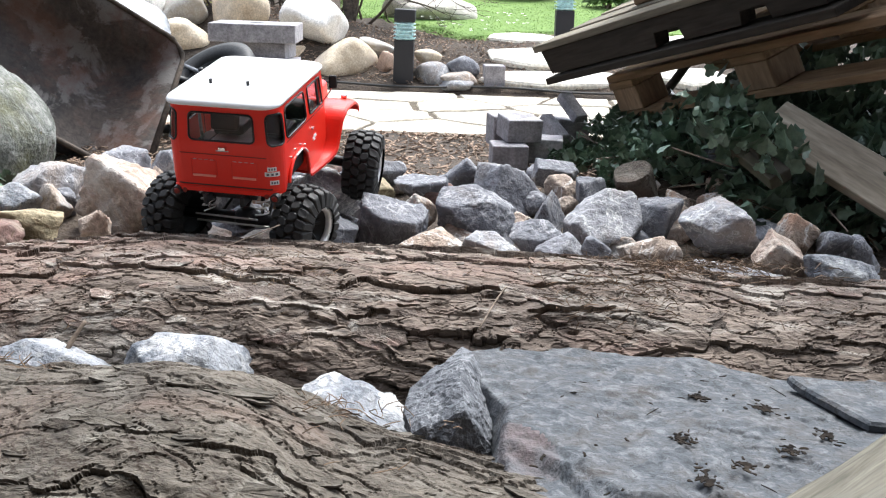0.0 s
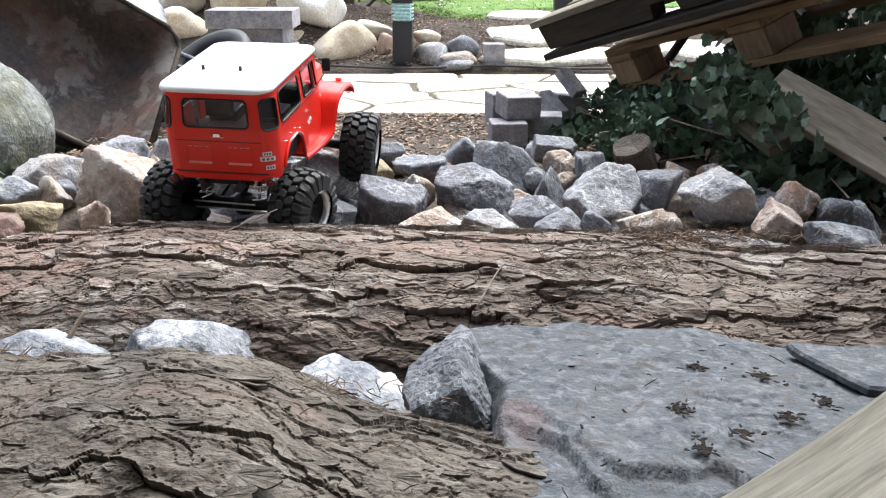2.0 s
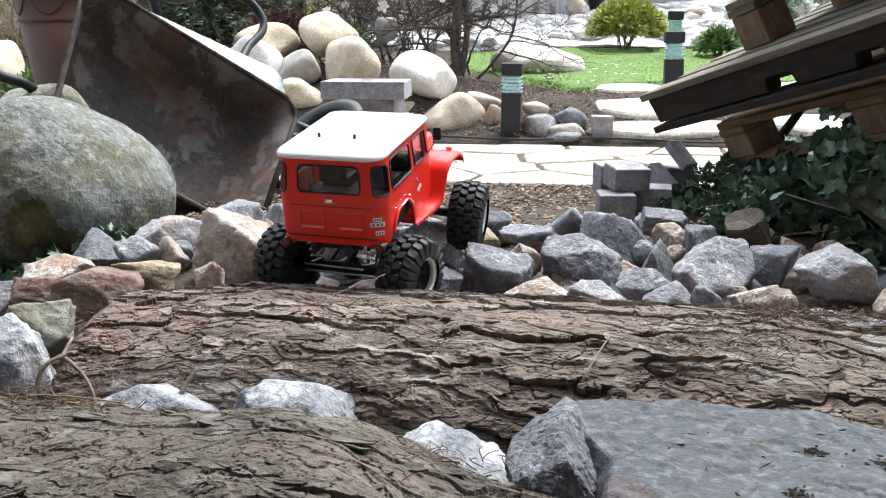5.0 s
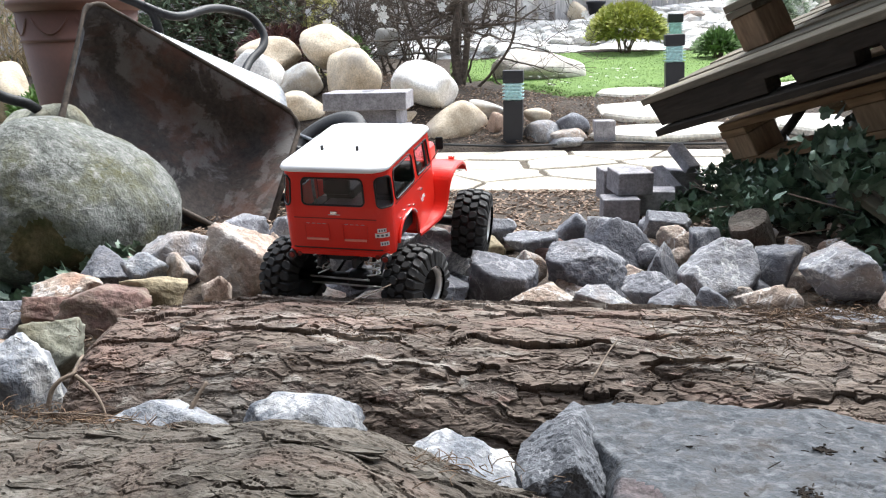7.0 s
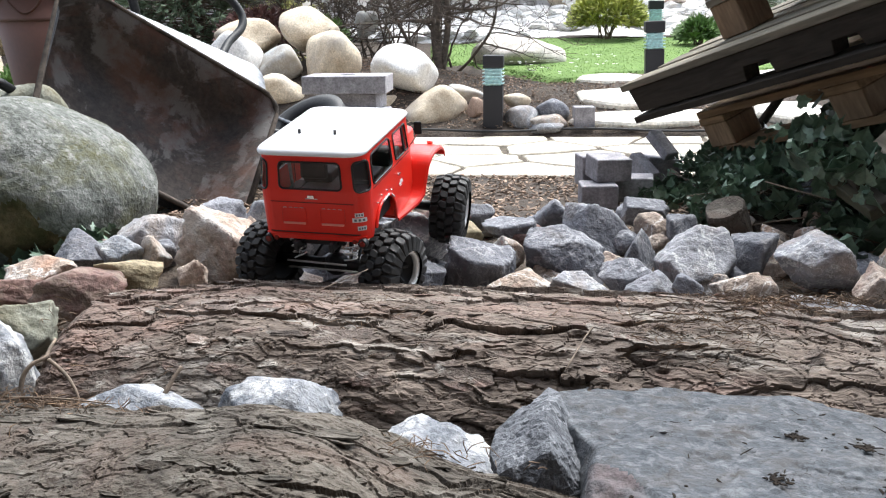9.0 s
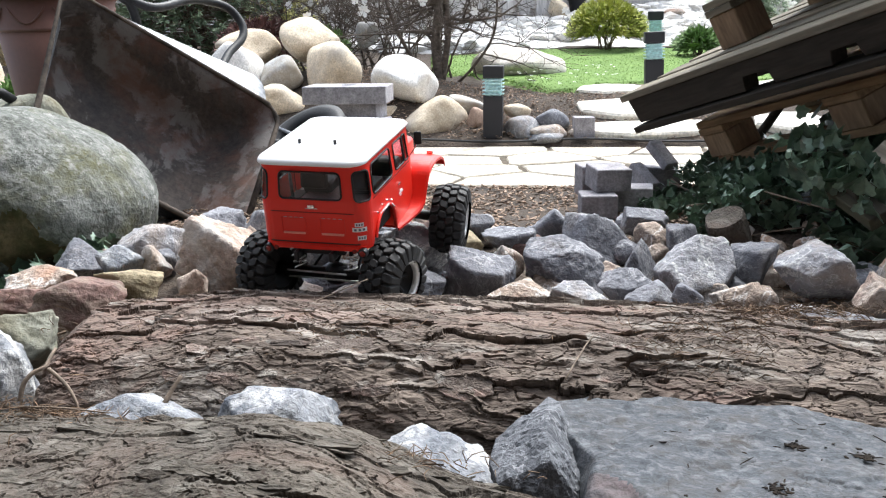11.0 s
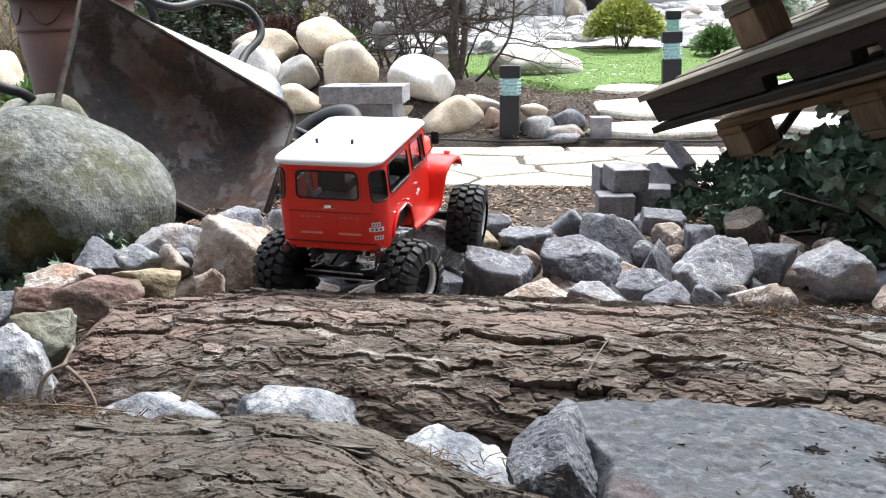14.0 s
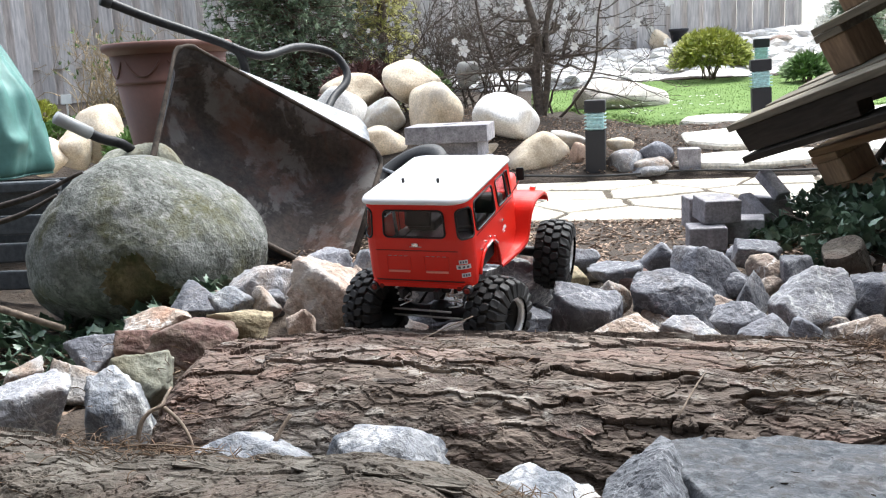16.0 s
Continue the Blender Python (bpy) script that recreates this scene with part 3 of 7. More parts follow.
def build_fence():
    a, b = Vector((-6.2, 6.9)), Vector((1.40, 10.27))
    run, angle = (b - a).length, math.atan2(b.y - a.y, b.x - a.x)
    root = thing("fence", "weathered grey wooden board fence at the garden's end", "fence", kind="structure")
    boards = {}
    pitch = 0.088
    n = int(run / pitch)
    for k in range(n + 1):
        p = a + (b - a) * (k / n)
        foot = ground_z(p.x, p.y) - 0.05
        key = k % 20
        if key not in boards:
            wide = 0.112
            bm = block((0, 0, 0.95), (wide, 0.016, 1.9 + 0.1 * math.sin(math.pi * key / 20.0)), bevel=0.004, segments=1)
            me = bpy.data.meshes.new("fence_board")
            bm.to_mesh(me)
            bm.free()
            me.materials.append(FENCE)
            boards[key] = me
        ob = part("fence_board", boards[key], None, root)
        off = 0.03 if k % 2 else -0.026
        ob.matrix_world = pose(p.x - off * math.sin(angle), p.y + off * math.cos(angle), foot, 0, 0, math.degrees(angle) + 0.6 * math.sin(k * 1.7))
    for h in (0.35, 1.5):
        bm = bmesh.new()
        m = (a + b) / 2
        box(bm, (m.x, m.y, ground_z(m.x, m.y) + h - 0.05), (run, 0.03, 0.07), (0, 0, math.degrees(angle)), 0.003)
        part("fence_rail", bm, FENCE, root)
    part("fence_post", block((b.x + 0.06, b.y, ground_z(b.x, b.y) + 0.95), (0.09, 0.09, 2.0), (0, 0, math.degrees(angle))), FENCE, root)


build_fence()


def build_rockery_bed():
    """Pale gravel under the rockery stones."""
    xs, ys = np.arange(-3.4, 1.75, 0.1), np.arange(8.0, 10.4, 0.1)
    verts, faces, at = [], [], {}
    for i, x in enumerate(xs):
        for j, y in enumerate(ys):
            if y > 6.9 + (x + 6.2) * 0.441 - 0.06 or (x > -0.25 and y < 8.25):
                continue
            at[i, j] = len(verts)
            verts.append((x, y, ground_z(x, y) + 0.03 + 0.02 * math.sin(x * 9 + y * 7)))
    for (i, j) in at:
        q = [at.get(k) for k in ((i, j), (i + 1, j), (i + 1, j + 1), (i, j + 1))]
        if None not in q:
            faces.append(q)
    used = collections.Counter(k for q in faces for k in q)
    verts = [(x, y, z - (0.08 if used[k] < 4 else 0)) for k, (x, y, z) in enumerate(verts)]
    tagged(new("gravel_bed", mesh_of("gravel_bed", verts, faces, ROCKS["chalk"], True)), "pale gravel bed of the rockery", "gravel", kind="structure")


build_rockery_bed()

# unseen wall and overhang added at the camera's back to dim the near ground
SKY_BLOCKER = surface("brown_sky_blocker", (0.12, 0.1, 0.085), (0.2, 0.165, 0.14), scale=2, rough=0.9)
tagged(part("wall_south", block((0.5, -1.35, 2.4), (12.0, 0.25, 5.0), bevel=0), SKY_BLOCKER), "unseen brown wall added to block sky light", "wall", kind="structure")
tagged(part("eave", block((0.5, -0.45, 2.75), (12.0, 1.55, 0.16), bevel=0), SKY_BLOCKER), "unseen brown overhang added to block sky light", "eave", kind="structure")

# ---- stones ----
def ball(level):
    bm = bmesh.new()
    bmesh.ops.create_icosphere(bm, subdivisions=level, radius=1.0)
    v = np.array([x.co[:] for x in bm.verts])
    f = [[x.index for x in y.verts] for y in bm.faces]
    bm.free()
    return v, f


BALL = {k: ball(k) for k in (2, 3, 4, 5, 6)}


def stone_shape(seed, planes=14, soft=0.03, rough=0.03, level=5, low=0.62, boxy=1.0, cap=1.25):
    """A broken stone: a ball cut by random planes, its edges worn, its faces uneven; fills a box one unit wide."""
    rnd = np.random.RandomState(seed)
    v, f = BALL[level]
    turn = np.linalg.qr(rnd.normal(size=(3, 3)))[0]
    n = np.concatenate([rnd.normal(size=(planes, 3)), np.repeat(turn, 2, 0) * np.array([1, -1] * 3)[:, None] + rnd.normal(size=(6, 3)) * 0.3])
    n /= np.linalg.norm(n, axis=1, keepdims=True)
    h = np.concatenate([rnd.uniform(low, 1.0, planes), rnd.uniform(0.66, 0.95, 6) * boxy])
    reach = np.maximum(v @ n.T, 0.05)
    r = h[None] / reach
    r = np.concatenate([r, np.full((len(v), 1), cap)], 1)
    r = -soft * np.log(np.sum(np.exp(-(r - r.min(1, keepdims=True)) / soft), 1)) + r.min(1)
    p = v * r[:, None]
    chip = fractal(p * 2.6, 4, seed % 41 + 3) * 2.0
    chip = np.floor(chip) + np.clip((chip - np.floor(chip)) / 0.2, 0, 1)
    p = p * (1 + rough * (fractal(p * 2.2, 5, seed % 50) + 0.6 * np.abs(fractal(p * 5.5, 4, seed % 31 + 5)) + 0.55 * chip + 0.3 * fractal(p * 14, 3, seed % 23))[:, None])
    lo, hi = p.min(0), p.max(0)
    return (p - (lo + hi) / 2) / (hi - lo), f


STONE_WORDS = {
    "grey": "broken grey limestone with white veins", "slate": "broken dark grey limestone", "pale": "pale grey broken limestone",
    "white": "white and grey broken quartz stone", "tan": "tan brown broken sandstone", "cream": "cream and pinkish broken stone",
    "ochre": "yellow ochre broken stone", "rust": "rust red broken stone", "olive": "greenish grey broken stone", "brown": "mossy brown rounded stone",
    "pink": "pinkish grey broken stone", "chalk": "whitish rounded granite boulder", "sand": "sandy rounded granite boulder", "beige": "pale beige rounded granite boulder", "stone": "grey rounded granite boulder", "clay": "reddish rounded granite boulder",
}
COUNT = [0]


def rock(kind, x, y, z, w, d, h, shape=0, worn=True):
    COUNT[0] += 1
    s = shape or COUNT[0]
    if shape and worn:
        v, f = stone_shape(100 + s * 7, 6 + s % 4, 0.02, 0.045, 5, 0.66, 1.0, 1.22)
        v = v * (1, 1, 0) + np.sign(v) * np.abs(2 * v) ** 0.6 * (0, 0, 0.5)
    else:
        v, f = stone_shape(100 + s * 7, 5 + s % 4, 0.010, 0.045 if w > 0.13 else 0.036, 5 if w > 0.1 else 4, 0.6, 1.0, 1.6)
    drop = min(h * 0.3, 0.03)
    v = v * (w * 1.06, d * 1.2, h + drop)
    ob = new("rock", mesh_of("rock", v, f, ROCKS[kind], True))
    ob.location = (x, y, z - drop / 2)
    return tagged(ob, STONE_WORDS[kind] + " in the pile behind the log", "rock", "rocks of the pile")


def boulder(kind, x, y, z, w, d, h):
    COUNT[0] += 1
    s = COUNT[0]
    v, f = stone_shape(300 + s * 3, 8, 0.12, 0.014, 5, 0.8, 1.2)
    drop = min(h * 0.2, 0.06)
    v = v * (w * 1.02, d * 1.2, h + drop)
    ob = new("boulder", mesh_of("boulder", v, f, ROCKS[kind], True))
    ob.location = (x, y, z - drop / 2)
    return tagged(ob, STONE_WORDS[kind] + " of the garden's stone bank", "boulder", "boulders of the stone bank")


rock("cream", -0.645, 1.851, 0.119, 0.235, 0.171, 0.165, 324, False)
rock("pale", -0.868, 1.940, 0.109, 0.164, 0.132, 0.097)
rock("grey", -0.710, 1.993, 0.159, 0.097, 0.075, 0.051)
rock("grey", -0.615, 1.971, 0.153, 0.069, 0.070, 0.069)
rock("tan", -0.616, 1.907, 0.129, 0.105, 0.089, 0.069)
rock("slate", -0.947, 1.780, 0.113, 0.118, 0.100, 0.079)
rock("white", -0.838, 1.724, 0.125, 0.094, 0.079, 0.061)
rock("tan", -0.771, 1.738, 0.122, 0.054, 0.058, 0.061)
rock("tan", -0.958, 1.630, 0.105, 0.136, 0.099, 0.059)
rock("ochre", -0.765, 1.626, 0.111, 0.121, 0.087, 0.051)
rock("rust", -0.823, 1.534, 0.099, 0.151, 0.115, 0.075)
rock("rust", -0.947, 1.546, 0.092, 0.120, 0.087, 0.052)
rock("slate", -1.051, 1.526, 0.077, 0.112, 0.086, 0.059)
rock("cream", -0.641, 1.597, 0.119, 0.062, 0.057, 0.050)
rock("tan", -1.143, 1.443, 0.051, 0.089, 0.075, 0.059)
rock("tan", -1.014, 1.411, 0.051, 0.120, 0.103, 0.084)
rock("olive", -0.841, 1.360, 0.083, 0.105, 0.099, 0.089)
rock("white", -0.828, 1.240, 0.063, 0.122, 0.12, 0.14, 429)
rock("pale", -1.003, 1.243, 0.047, 0.161, 0.143, 0.120)
rock("tan", -0.522, 1.868, 0.111, 0.055, 0.060, 0.127)
rock("grey", -0.471, 1.947, 0.114, 0.092, 0.090, 0.085)
rock("tan", -0.371, 1.871, 0.113, 0.077, 0.070, 0.061)
rock("grey", -0.415, 1.781, 0.089, 0.152, 0.103, 0.052)
rock("cream", -0.474, 1.688, 0.071, 0.129, 0.092, 0.052)
rock("cream", -0.346, 1.688, 0.069, 0.139, 0.094, 0.046)
rock("slate", -0.227, 1.692, 0.093, 0.129, 0.107, 0.082)
rock("pale", -0.249, 1.836, 0.136, 0.140, 0.120, 0.096)
rock("slate", -0.099, 1.738, 0.104, 0.135, 0.126, 0.114)
rock("tan", -0.046, 1.839, 0.110, 0.063, 0.065, 0.065)
rock("slate", 0.068, 1.841, 0.106, 0.158, 0.137, 0.111)
rock("grey", 0.143, 2.041, 0.109, 0.146, 0.137, 0.124)
rock("grey", 0.043, 2.143, 0.129, 0.082, 0.076, 0.068)
rock("grey", 0.236, 1.934, 0.081, 0.110, 0.113, 0.113)
rock("pale", 0.336, 1.847, 0.087, 0.160, 0.155, 0.146)
rock("grey", 0.458, 1.883, 0.075, 0.101, 0.111, 0.125)
rock("tan", -0.017, 1.646, 0.088, 0.122, 0.087, 0.050)
rock("pale", 0.101, 1.646, 0.092, 0.119, 0.087, 0.052)
rock("grey", 0.184, 1.726, 0.088, 0.101, 0.086, 0.069)
rock("grey", 0.226, 1.642, 0.092, 0.095, 0.074, 0.051)
rock("tan", 0.273, 2.042, 0.118, 0.085, 0.074, 0.060)
rock("grey", 0.331, 1.990, 0.123, 0.070, 0.067, 0.061)
rock("grey", 0.264, 2.175, 0.128, 0.105, 0.084, 0.060)
rock("tan", 0.395, 1.686, 0.075, 0.107, 0.086, 0.061)
rock("grey", -0.374, 2.080, 0.126, 0.141, 0.099, 0.054)
rock("slate", -0.216, 2.115, 0.113, 0.064, 0.051, 0.037)
rock("ochre", -0.161, 2.022, 0.114, 0.097, 0.072, 0.044)
rock("grey", -0.124, 2.138, 0.124, 0.063, 0.059, 0.053)
rock("grey", -0.053, 2.078, 0.103, 0.129, 0.093, 0.053)
rock("grey", -0.491, 2.074, 0.114, 0.102, 0.080, 0.055)
rock("slate", 0.292, 1.646, 0.089, 0.056, 0.052, 0.047)
rock("pale", 0.549, 1.758, 0.118, 0.146, 0.125, 0.101)
rock("tan", 0.690, 1.702, 0.128, 0.072, 0.073, 0.072)
rock("grey", 0.750, 1.677, 0.113, 0.062, 0.056, 0.048)
rock("cream", 0.639, 1.631, 0.099, 0.118, 0.104, 0.086)
rock("white", 0.731, 1.535, 0.087, 0.153, 0.116, 0.074)
rock("pale", 0.528, 1.581, 0.051, 0.252, 0.169, 0.082)
rock("tan", 0.404, 1.643, 0.086, 0.089, 0.078, 0.064)
rock("tan", 0.545, 2.067, 0.094, 0.064, 0.058, 0.050)
rock("grey", 0.818, 1.702, 0.094, 0.080, 0.074, 0.066)
rock("tan", 0.757, 1.482, 0.071, 0.101, 0.073, 0.043)
rock("white", -0.518, 1.112, 0.041, 0.25, 0.11, 0.085, 24)
rock("white", -0.333, 1.100, 0.041, 0.188, 0.13, 0.13, 371)
rock("white", -0.122, 1.020, 0.003, 0.185, 0.12, 0.12, 26)
boulder("chalk", -0.756, 5.188, 0.344, 0.349, 0.294, 0.230)
boulder("sand", -0.574, 5.008, 0.129, 0.345, 0.293, 0.233)
boulder("sand", -1.169, 5.287, 0.407, 0.316, 0.289, 0.254)
boulder("sand", -1.363, 5.537, 0.560, 0.350, 0.290, 0.221)
boulder("sand", -1.757, 5.541, 0.504, 0.387, 0.302, 0.208)
boulder("stone", -1.471, 5.272, 0.352, 0.256, 0.240, 0.217)
boulder("chalk", -1.720, 5.186, 0.399, 0.287, 0.287, 0.278)
boulder("sand", -1.423, 5.061, 0.236, 0.253, 0.204, 0.148)
boulder("sand", -0.839, 5.050, 0.106, 0.163, 0.166, 0.164)
boulder("clay", -0.360, 5.013, 0.106, 0.101, 0.111, 0.151)
boulder("stone", -0.419, 5.194, 0.193, 0.200, 0.146, 0.088)
boulder("sand", -0.129, 4.983, 0.163, 0.144, 0.111, 0.073)
boulder("slate", 0.053, 4.945, 0.121, 0.181, 0.149, 0.112)
boulder("pale", -0.101, 4.910, 0.080, 0.203, 0.168, 0.128)
boulder("tan", 0.030, 4.861, 0.069, 0.201, 0.138, 0.071)
boulder("pale", 0.021, 4.817, 0.040, 0.183, 0.123, 0.059)
boulder("beige", -0.165, 6.40, 0.375, 0.62, 0.40, 0.235)
boulder("stone", -1.099, 5.943, 0.574, 0.142, 0.142, 0.138)
boulder("sand", -3.074, 4.890, 0.365, 0.310, 0.301, 0.284)
boulder("sand", -3.114, 4.664, 0.291, 0.214, 0.214, 0.207)
boulder("sand", -3.178, 4.559, 0.264, 0.196, 0.196, 0.190)
boulder("olive", -1.465, 2.500, 0.25, 0.29, 0.16, 0.34)
boulder("sand", 0.121, 9.359, 0.783, 0.193, 0.196, 0.193)


def filler():
    """Small broken stones that fill the pile under the large ones."""
    rnd = random.Random(8)
    kinds = ("grey", "slate", "tan", "pale", "cream", "rust")
    for k in range(70):
        x, y = rnd.uniform(-1.0, 1.0), rnd.uniform(1.72, 2.35)
        w = rnd.uniform(0.05, 0.1)
        COUNT[0] += 1
        v, f = stone_shape(900 + k, 4, 0.008, 0.04, 4, 0.6)
        ob = new("rock", mesh_of("rock", v * (w, w * rnd.uniform(0.8, 1.2), w * 0.8), f, ROCKS[kinds[k % 6]], True))
        ob.location = (x, y, ground_z(x, y) + 0.012 + w * 0.1)
        tagged(ob, STONE_WORDS[kinds[k % 6]] + ", small, low in the pile", "rock", "rocks of the pile")


filler()


def rockery():
    """The bright bank of flat pale stones before the fence."""
    rnd = random.Random(21)
    small = [stone_shape(1500 + k, 9, 0.03, 0.03, 2) for k in range(8)]
    rest = Heap()
    for k in range(1500):
        x, y = rnd.uniform(-3.0, 1.7), rnd.uniform(8.1, 10.2)
        if -0.2 < x < 1.2 and y < 8.6:
            continue
        if y > 6.9 + (x + 6.2) * 0.441 - 0.2:
            continue
        w = rnd.uniform(0.1, 0.3)
        v, f = small[k % 8]
        m = pose(x, y, ground_z(x, y) + 0.04, rnd.uniform(-2, 20), rnd.uniform(-12, 12), rnd.uniform(0, 360)) @ Matrix.Diagonal((w, w * rnd.uniform(0.6, 1), w * rnd.uniform(0.25, 0.5), 1))
        if k >= 320:
            rest.add([m @ Vector(p) for p in v], f)
            continue
        key = "rockery_stone_%d" % (k % 8)
        me = bpy.data.meshes.get(key) or mesh_of(key, v, f, ROCKS["chalk"], False)
        ob = new("rockery_stone", me)
        ob.matrix_world = m
        tagged(ob, "flat whitish stone of the rockery by the fence", "rock", "rockery stones")
    tagged(new("rockery_rubble", rest.mesh("rockery_rubble", ROCKS["chalk"])), "whitish rubble between the rockery stones", "rubble", kind="stuff")


rockery()


def great_boulder():
    """The big rounded granite boulder beside the wheelbarrow, hollowed low on its front."""
    v, f = BALL[6]
    p = v.copy()
    top = np.clip(p[:, 2], 0, 1)
    p[:, 0] = p[:, 0] * (1 - 0.4 * top ** 1.3) - 0.03 * top
    p[:, 1] = p[:, 1] * (1 - 0.15 * top ** 2)
    p[:, 2] -= 0.105 * top ** 4
    under = np.clip(-p[:, 2] - 0.25, 0, 1)
    front = np.clip(-p[:, 1], 0, 1)
    p[:, 1] += under * front * 0.55
    p = p * (1 + 0.05 * fractal(p * 1.3, 5, 12)[:, None] + 0.012 * fractal(p * 6, 3, 4)[:, None])
    u, t = p[:, 0] - 0.36, p[:, 2] + 0.30
    wave = 0.12 * fractal(p * 4, 3, 8)
    hollow = np.clip((0.36 - np.hypot(u * 1.15, t * 0.85) + wave) / 0.16, 0, 1) * (p[:, 1] < 0)
    cut = np.clip((u + 0.27) / 0.06, 0, 1)
    p[:, 1] += hollow * cut * (0.06 + 0.03 * fractal(p * 7, 3, 3))
    p = p * (0.31, 0.31, 0.285)
    me = mesh_of("boulder", p, f, MOSSY, True)
    me.materials.append(HOLLOW)
    dark = (hollow * cut)[np.array(f)].mean(1) + 0.45 * fractal(p[np.array(f)].mean(1) * 30, 4, 5)
    me.polygons.foreach_set("material_index", (dark > 0.55).astype(np.int32))
    ob = new("boulder", me)
    ob.location = (-1.315, 2.24, 0.152)
    tagged(ob, "large rounded grey-green granite boulder with a brown hollow", "boulder")


great_boulder()


def big_slab():
    """The flat blue-grey stone that lies over the front log, with a thin second layer at its far side."""
    outline = [(0.035, 1.12), (0.10, 1.165), (0.17, 1.16), (0.33, 1.15), (0.45, 1.09), (0.62, 1.05), (0.86, 1.0), (1.0, 0.8), (0.95, 0.55), (0.6, 0.42), (0.2, 0.42), (0.085, 0.5), (0.07, 0.66), (0.075, 0.8), (0.085, 0.93), (0.055, 1.0)]
    n_edge = 400
    pts = [Vector(p) for p in outline]
    seg = [(pts[(i + 1) % len(pts)] - pts[i]).length for i in range(len(pts))]
    total = sum(seg)
    ring = []
    for k in range(n_edge):
        s, i = total * k / n_edge, 0
        while s > seg[i]:
            s, i = s - seg[i], i + 1
        ring.append(pts[i].lerp(pts[(i + 1) % len(pts)], s / seg[i]))
    ring = np.array([[p.x, p.y] for p in ring])
    wob = grain(np.concatenate([ring * 30, np.zeros((n_edge, 1))], 1), 3)
    c = np.array([0.45, 0.8])
    ring = ring + (c - ring) * (0.012 * wob)[:, None]
    rows = []
    shrinks = list(np.concatenate([np.linspace(1.0, 0.97, 8), np.linspace(0.962, 0.03, 110)]))
    verts = []
    for s in shrinks:
        rows.append(c + (ring - c) * s)
    top = np.concatenate(rows)
    z = 0.108 - 0.085 * (top[:, 1] - 0.8) + 0.03 * np.maximum(top[:, 0] - 0.5, 0)
    p3 = np.stack([top[:, 0], top[:, 1], np.zeros(len(top))], 1)
    flake = fractal(p3 * 7, 6, 2) * 2.2
    rest = flake - np.floor(flake)
    z = z + 0.0032 * (np.floor(flake) + np.clip(rest / 0.12, 0, 1)) + 0.004 * fractal(p3 * 3, 3, 9) + 0.0006 * fractal(p3 * 45, 3, 4)
    pit = np.clip(fractal(p3 * 16, 3, 31) - 0.75, 0, 1)
    z = z - 0.012 * pit
    # the top layer has flaked away at the near left, down to a pinkish one
    rim = np.interp(top[:, 0], (0.06, 0.12, 0.145, 0.165, 0.19, 0.234, 0.285, 0.31, 0.42), (0.875, 0.865, 0.80, 0.745, 0.718, 0.70, 0.715, 0.66, 0.6)) + 0.012 * fractal(p3 * 22, 4, 14)
    gone = rim - top[:, 1]
    z = z - 0.007 * np.clip(gone / 0.008, 0, 1) - 0.014 * np.clip((gone - 0.05 - 0.02 * fractal(p3 * 12, 3, 3)) / 0.012, 0, 1) - 0.006 * np.clip(gone / 0.006, 0, 1) * np.clip((top[:, 0] - 0.16) / 0.03, 0, 1) - 0.003 * np.clip(gone / 0.02, 0, 1) * fractal(p3 * 40, 4, 21)
    bare = np.clip((gone + 0.015) / 0.03, 0, 1) * np.clip((0.13 - gone) / 0.06, 0, 1) * np.clip((0.165 - top[:, 0]) / 0.03, 0, 1) + 0.4 * fractal(p3 * 20, 4, 7)
    edge = np.repeat(np.array(shrinks), n_edge)
    z = z - 0.012 * np.clip((edge - 0.975) / 0.025, 0, 1) ** 2
    verts = list(np.stack([top[:, 0], top[:, 1], z], 1))
    lower = []
    for j, (drop, grow) in enumerate(((0.03, 1.012), (0.06, 1.0), (0.09, 1.02), (0.14, 0.97))):
        q = c + (ring - c) * (grow + 0.012 * grain(np.concatenate([ring * 18, np.full((n_edge, 1), j * 2.0)], 1), 8))[:, None]
        lean = np.where(ring[:, 0] < 0.16, 0.12, 0.0) * np.array([drop]) * np.clip((ring[:, 1] - 0.7) / 0.2, 0, 1)
        q[:, 0] -= lean
        zz = 0.108 - 0.085 * (ring[:, 1] - 0.8) - drop
        lower.append(np.stack([q[:, 0], q[:, 1], zz], 1))
    base = len(verts)
    for q in lower:
        verts.extend(list(q))
    faces = []
    for r in range(len(shrinks) - 1):
        for k in range(n_edge):
            q = (k + 1) % n_edge
            faces.append((r * n_edge + k, r * n_edge + q, (r + 1) * n_edge + q, (r + 1) * n_edge + k))
    last = (len(shrinks) - 1) * n_edge
    faces.append(tuple(last + k for k in range(n_edge)))
    for k in range(n_edge):
        q = (k + 1) % n_edge
        faces.append((k, base + k, base + q, q))
        for r in range(3):
            faces.append((base + r * n_edge + k, base + (r + 1) * n_edge + k, base + (r + 1) * n_edge + q, base + r * n_edge + q))
    me = mesh_of("stone_slab", verts, faces, SLAB, True)
    me.materials.append(SLAB_PINK)
    tint = [1 if len(q) == 4 and max(q) < len(bare) and sum(bare[k] for k in q) > 2.4 else 0 for q in faces]
    me.polygons.foreach_set("material_index", tint)
    tagged(new("stone_slab", me), "flat blue-grey split stone slab lying over the front log", "stone slab")


big_slab()


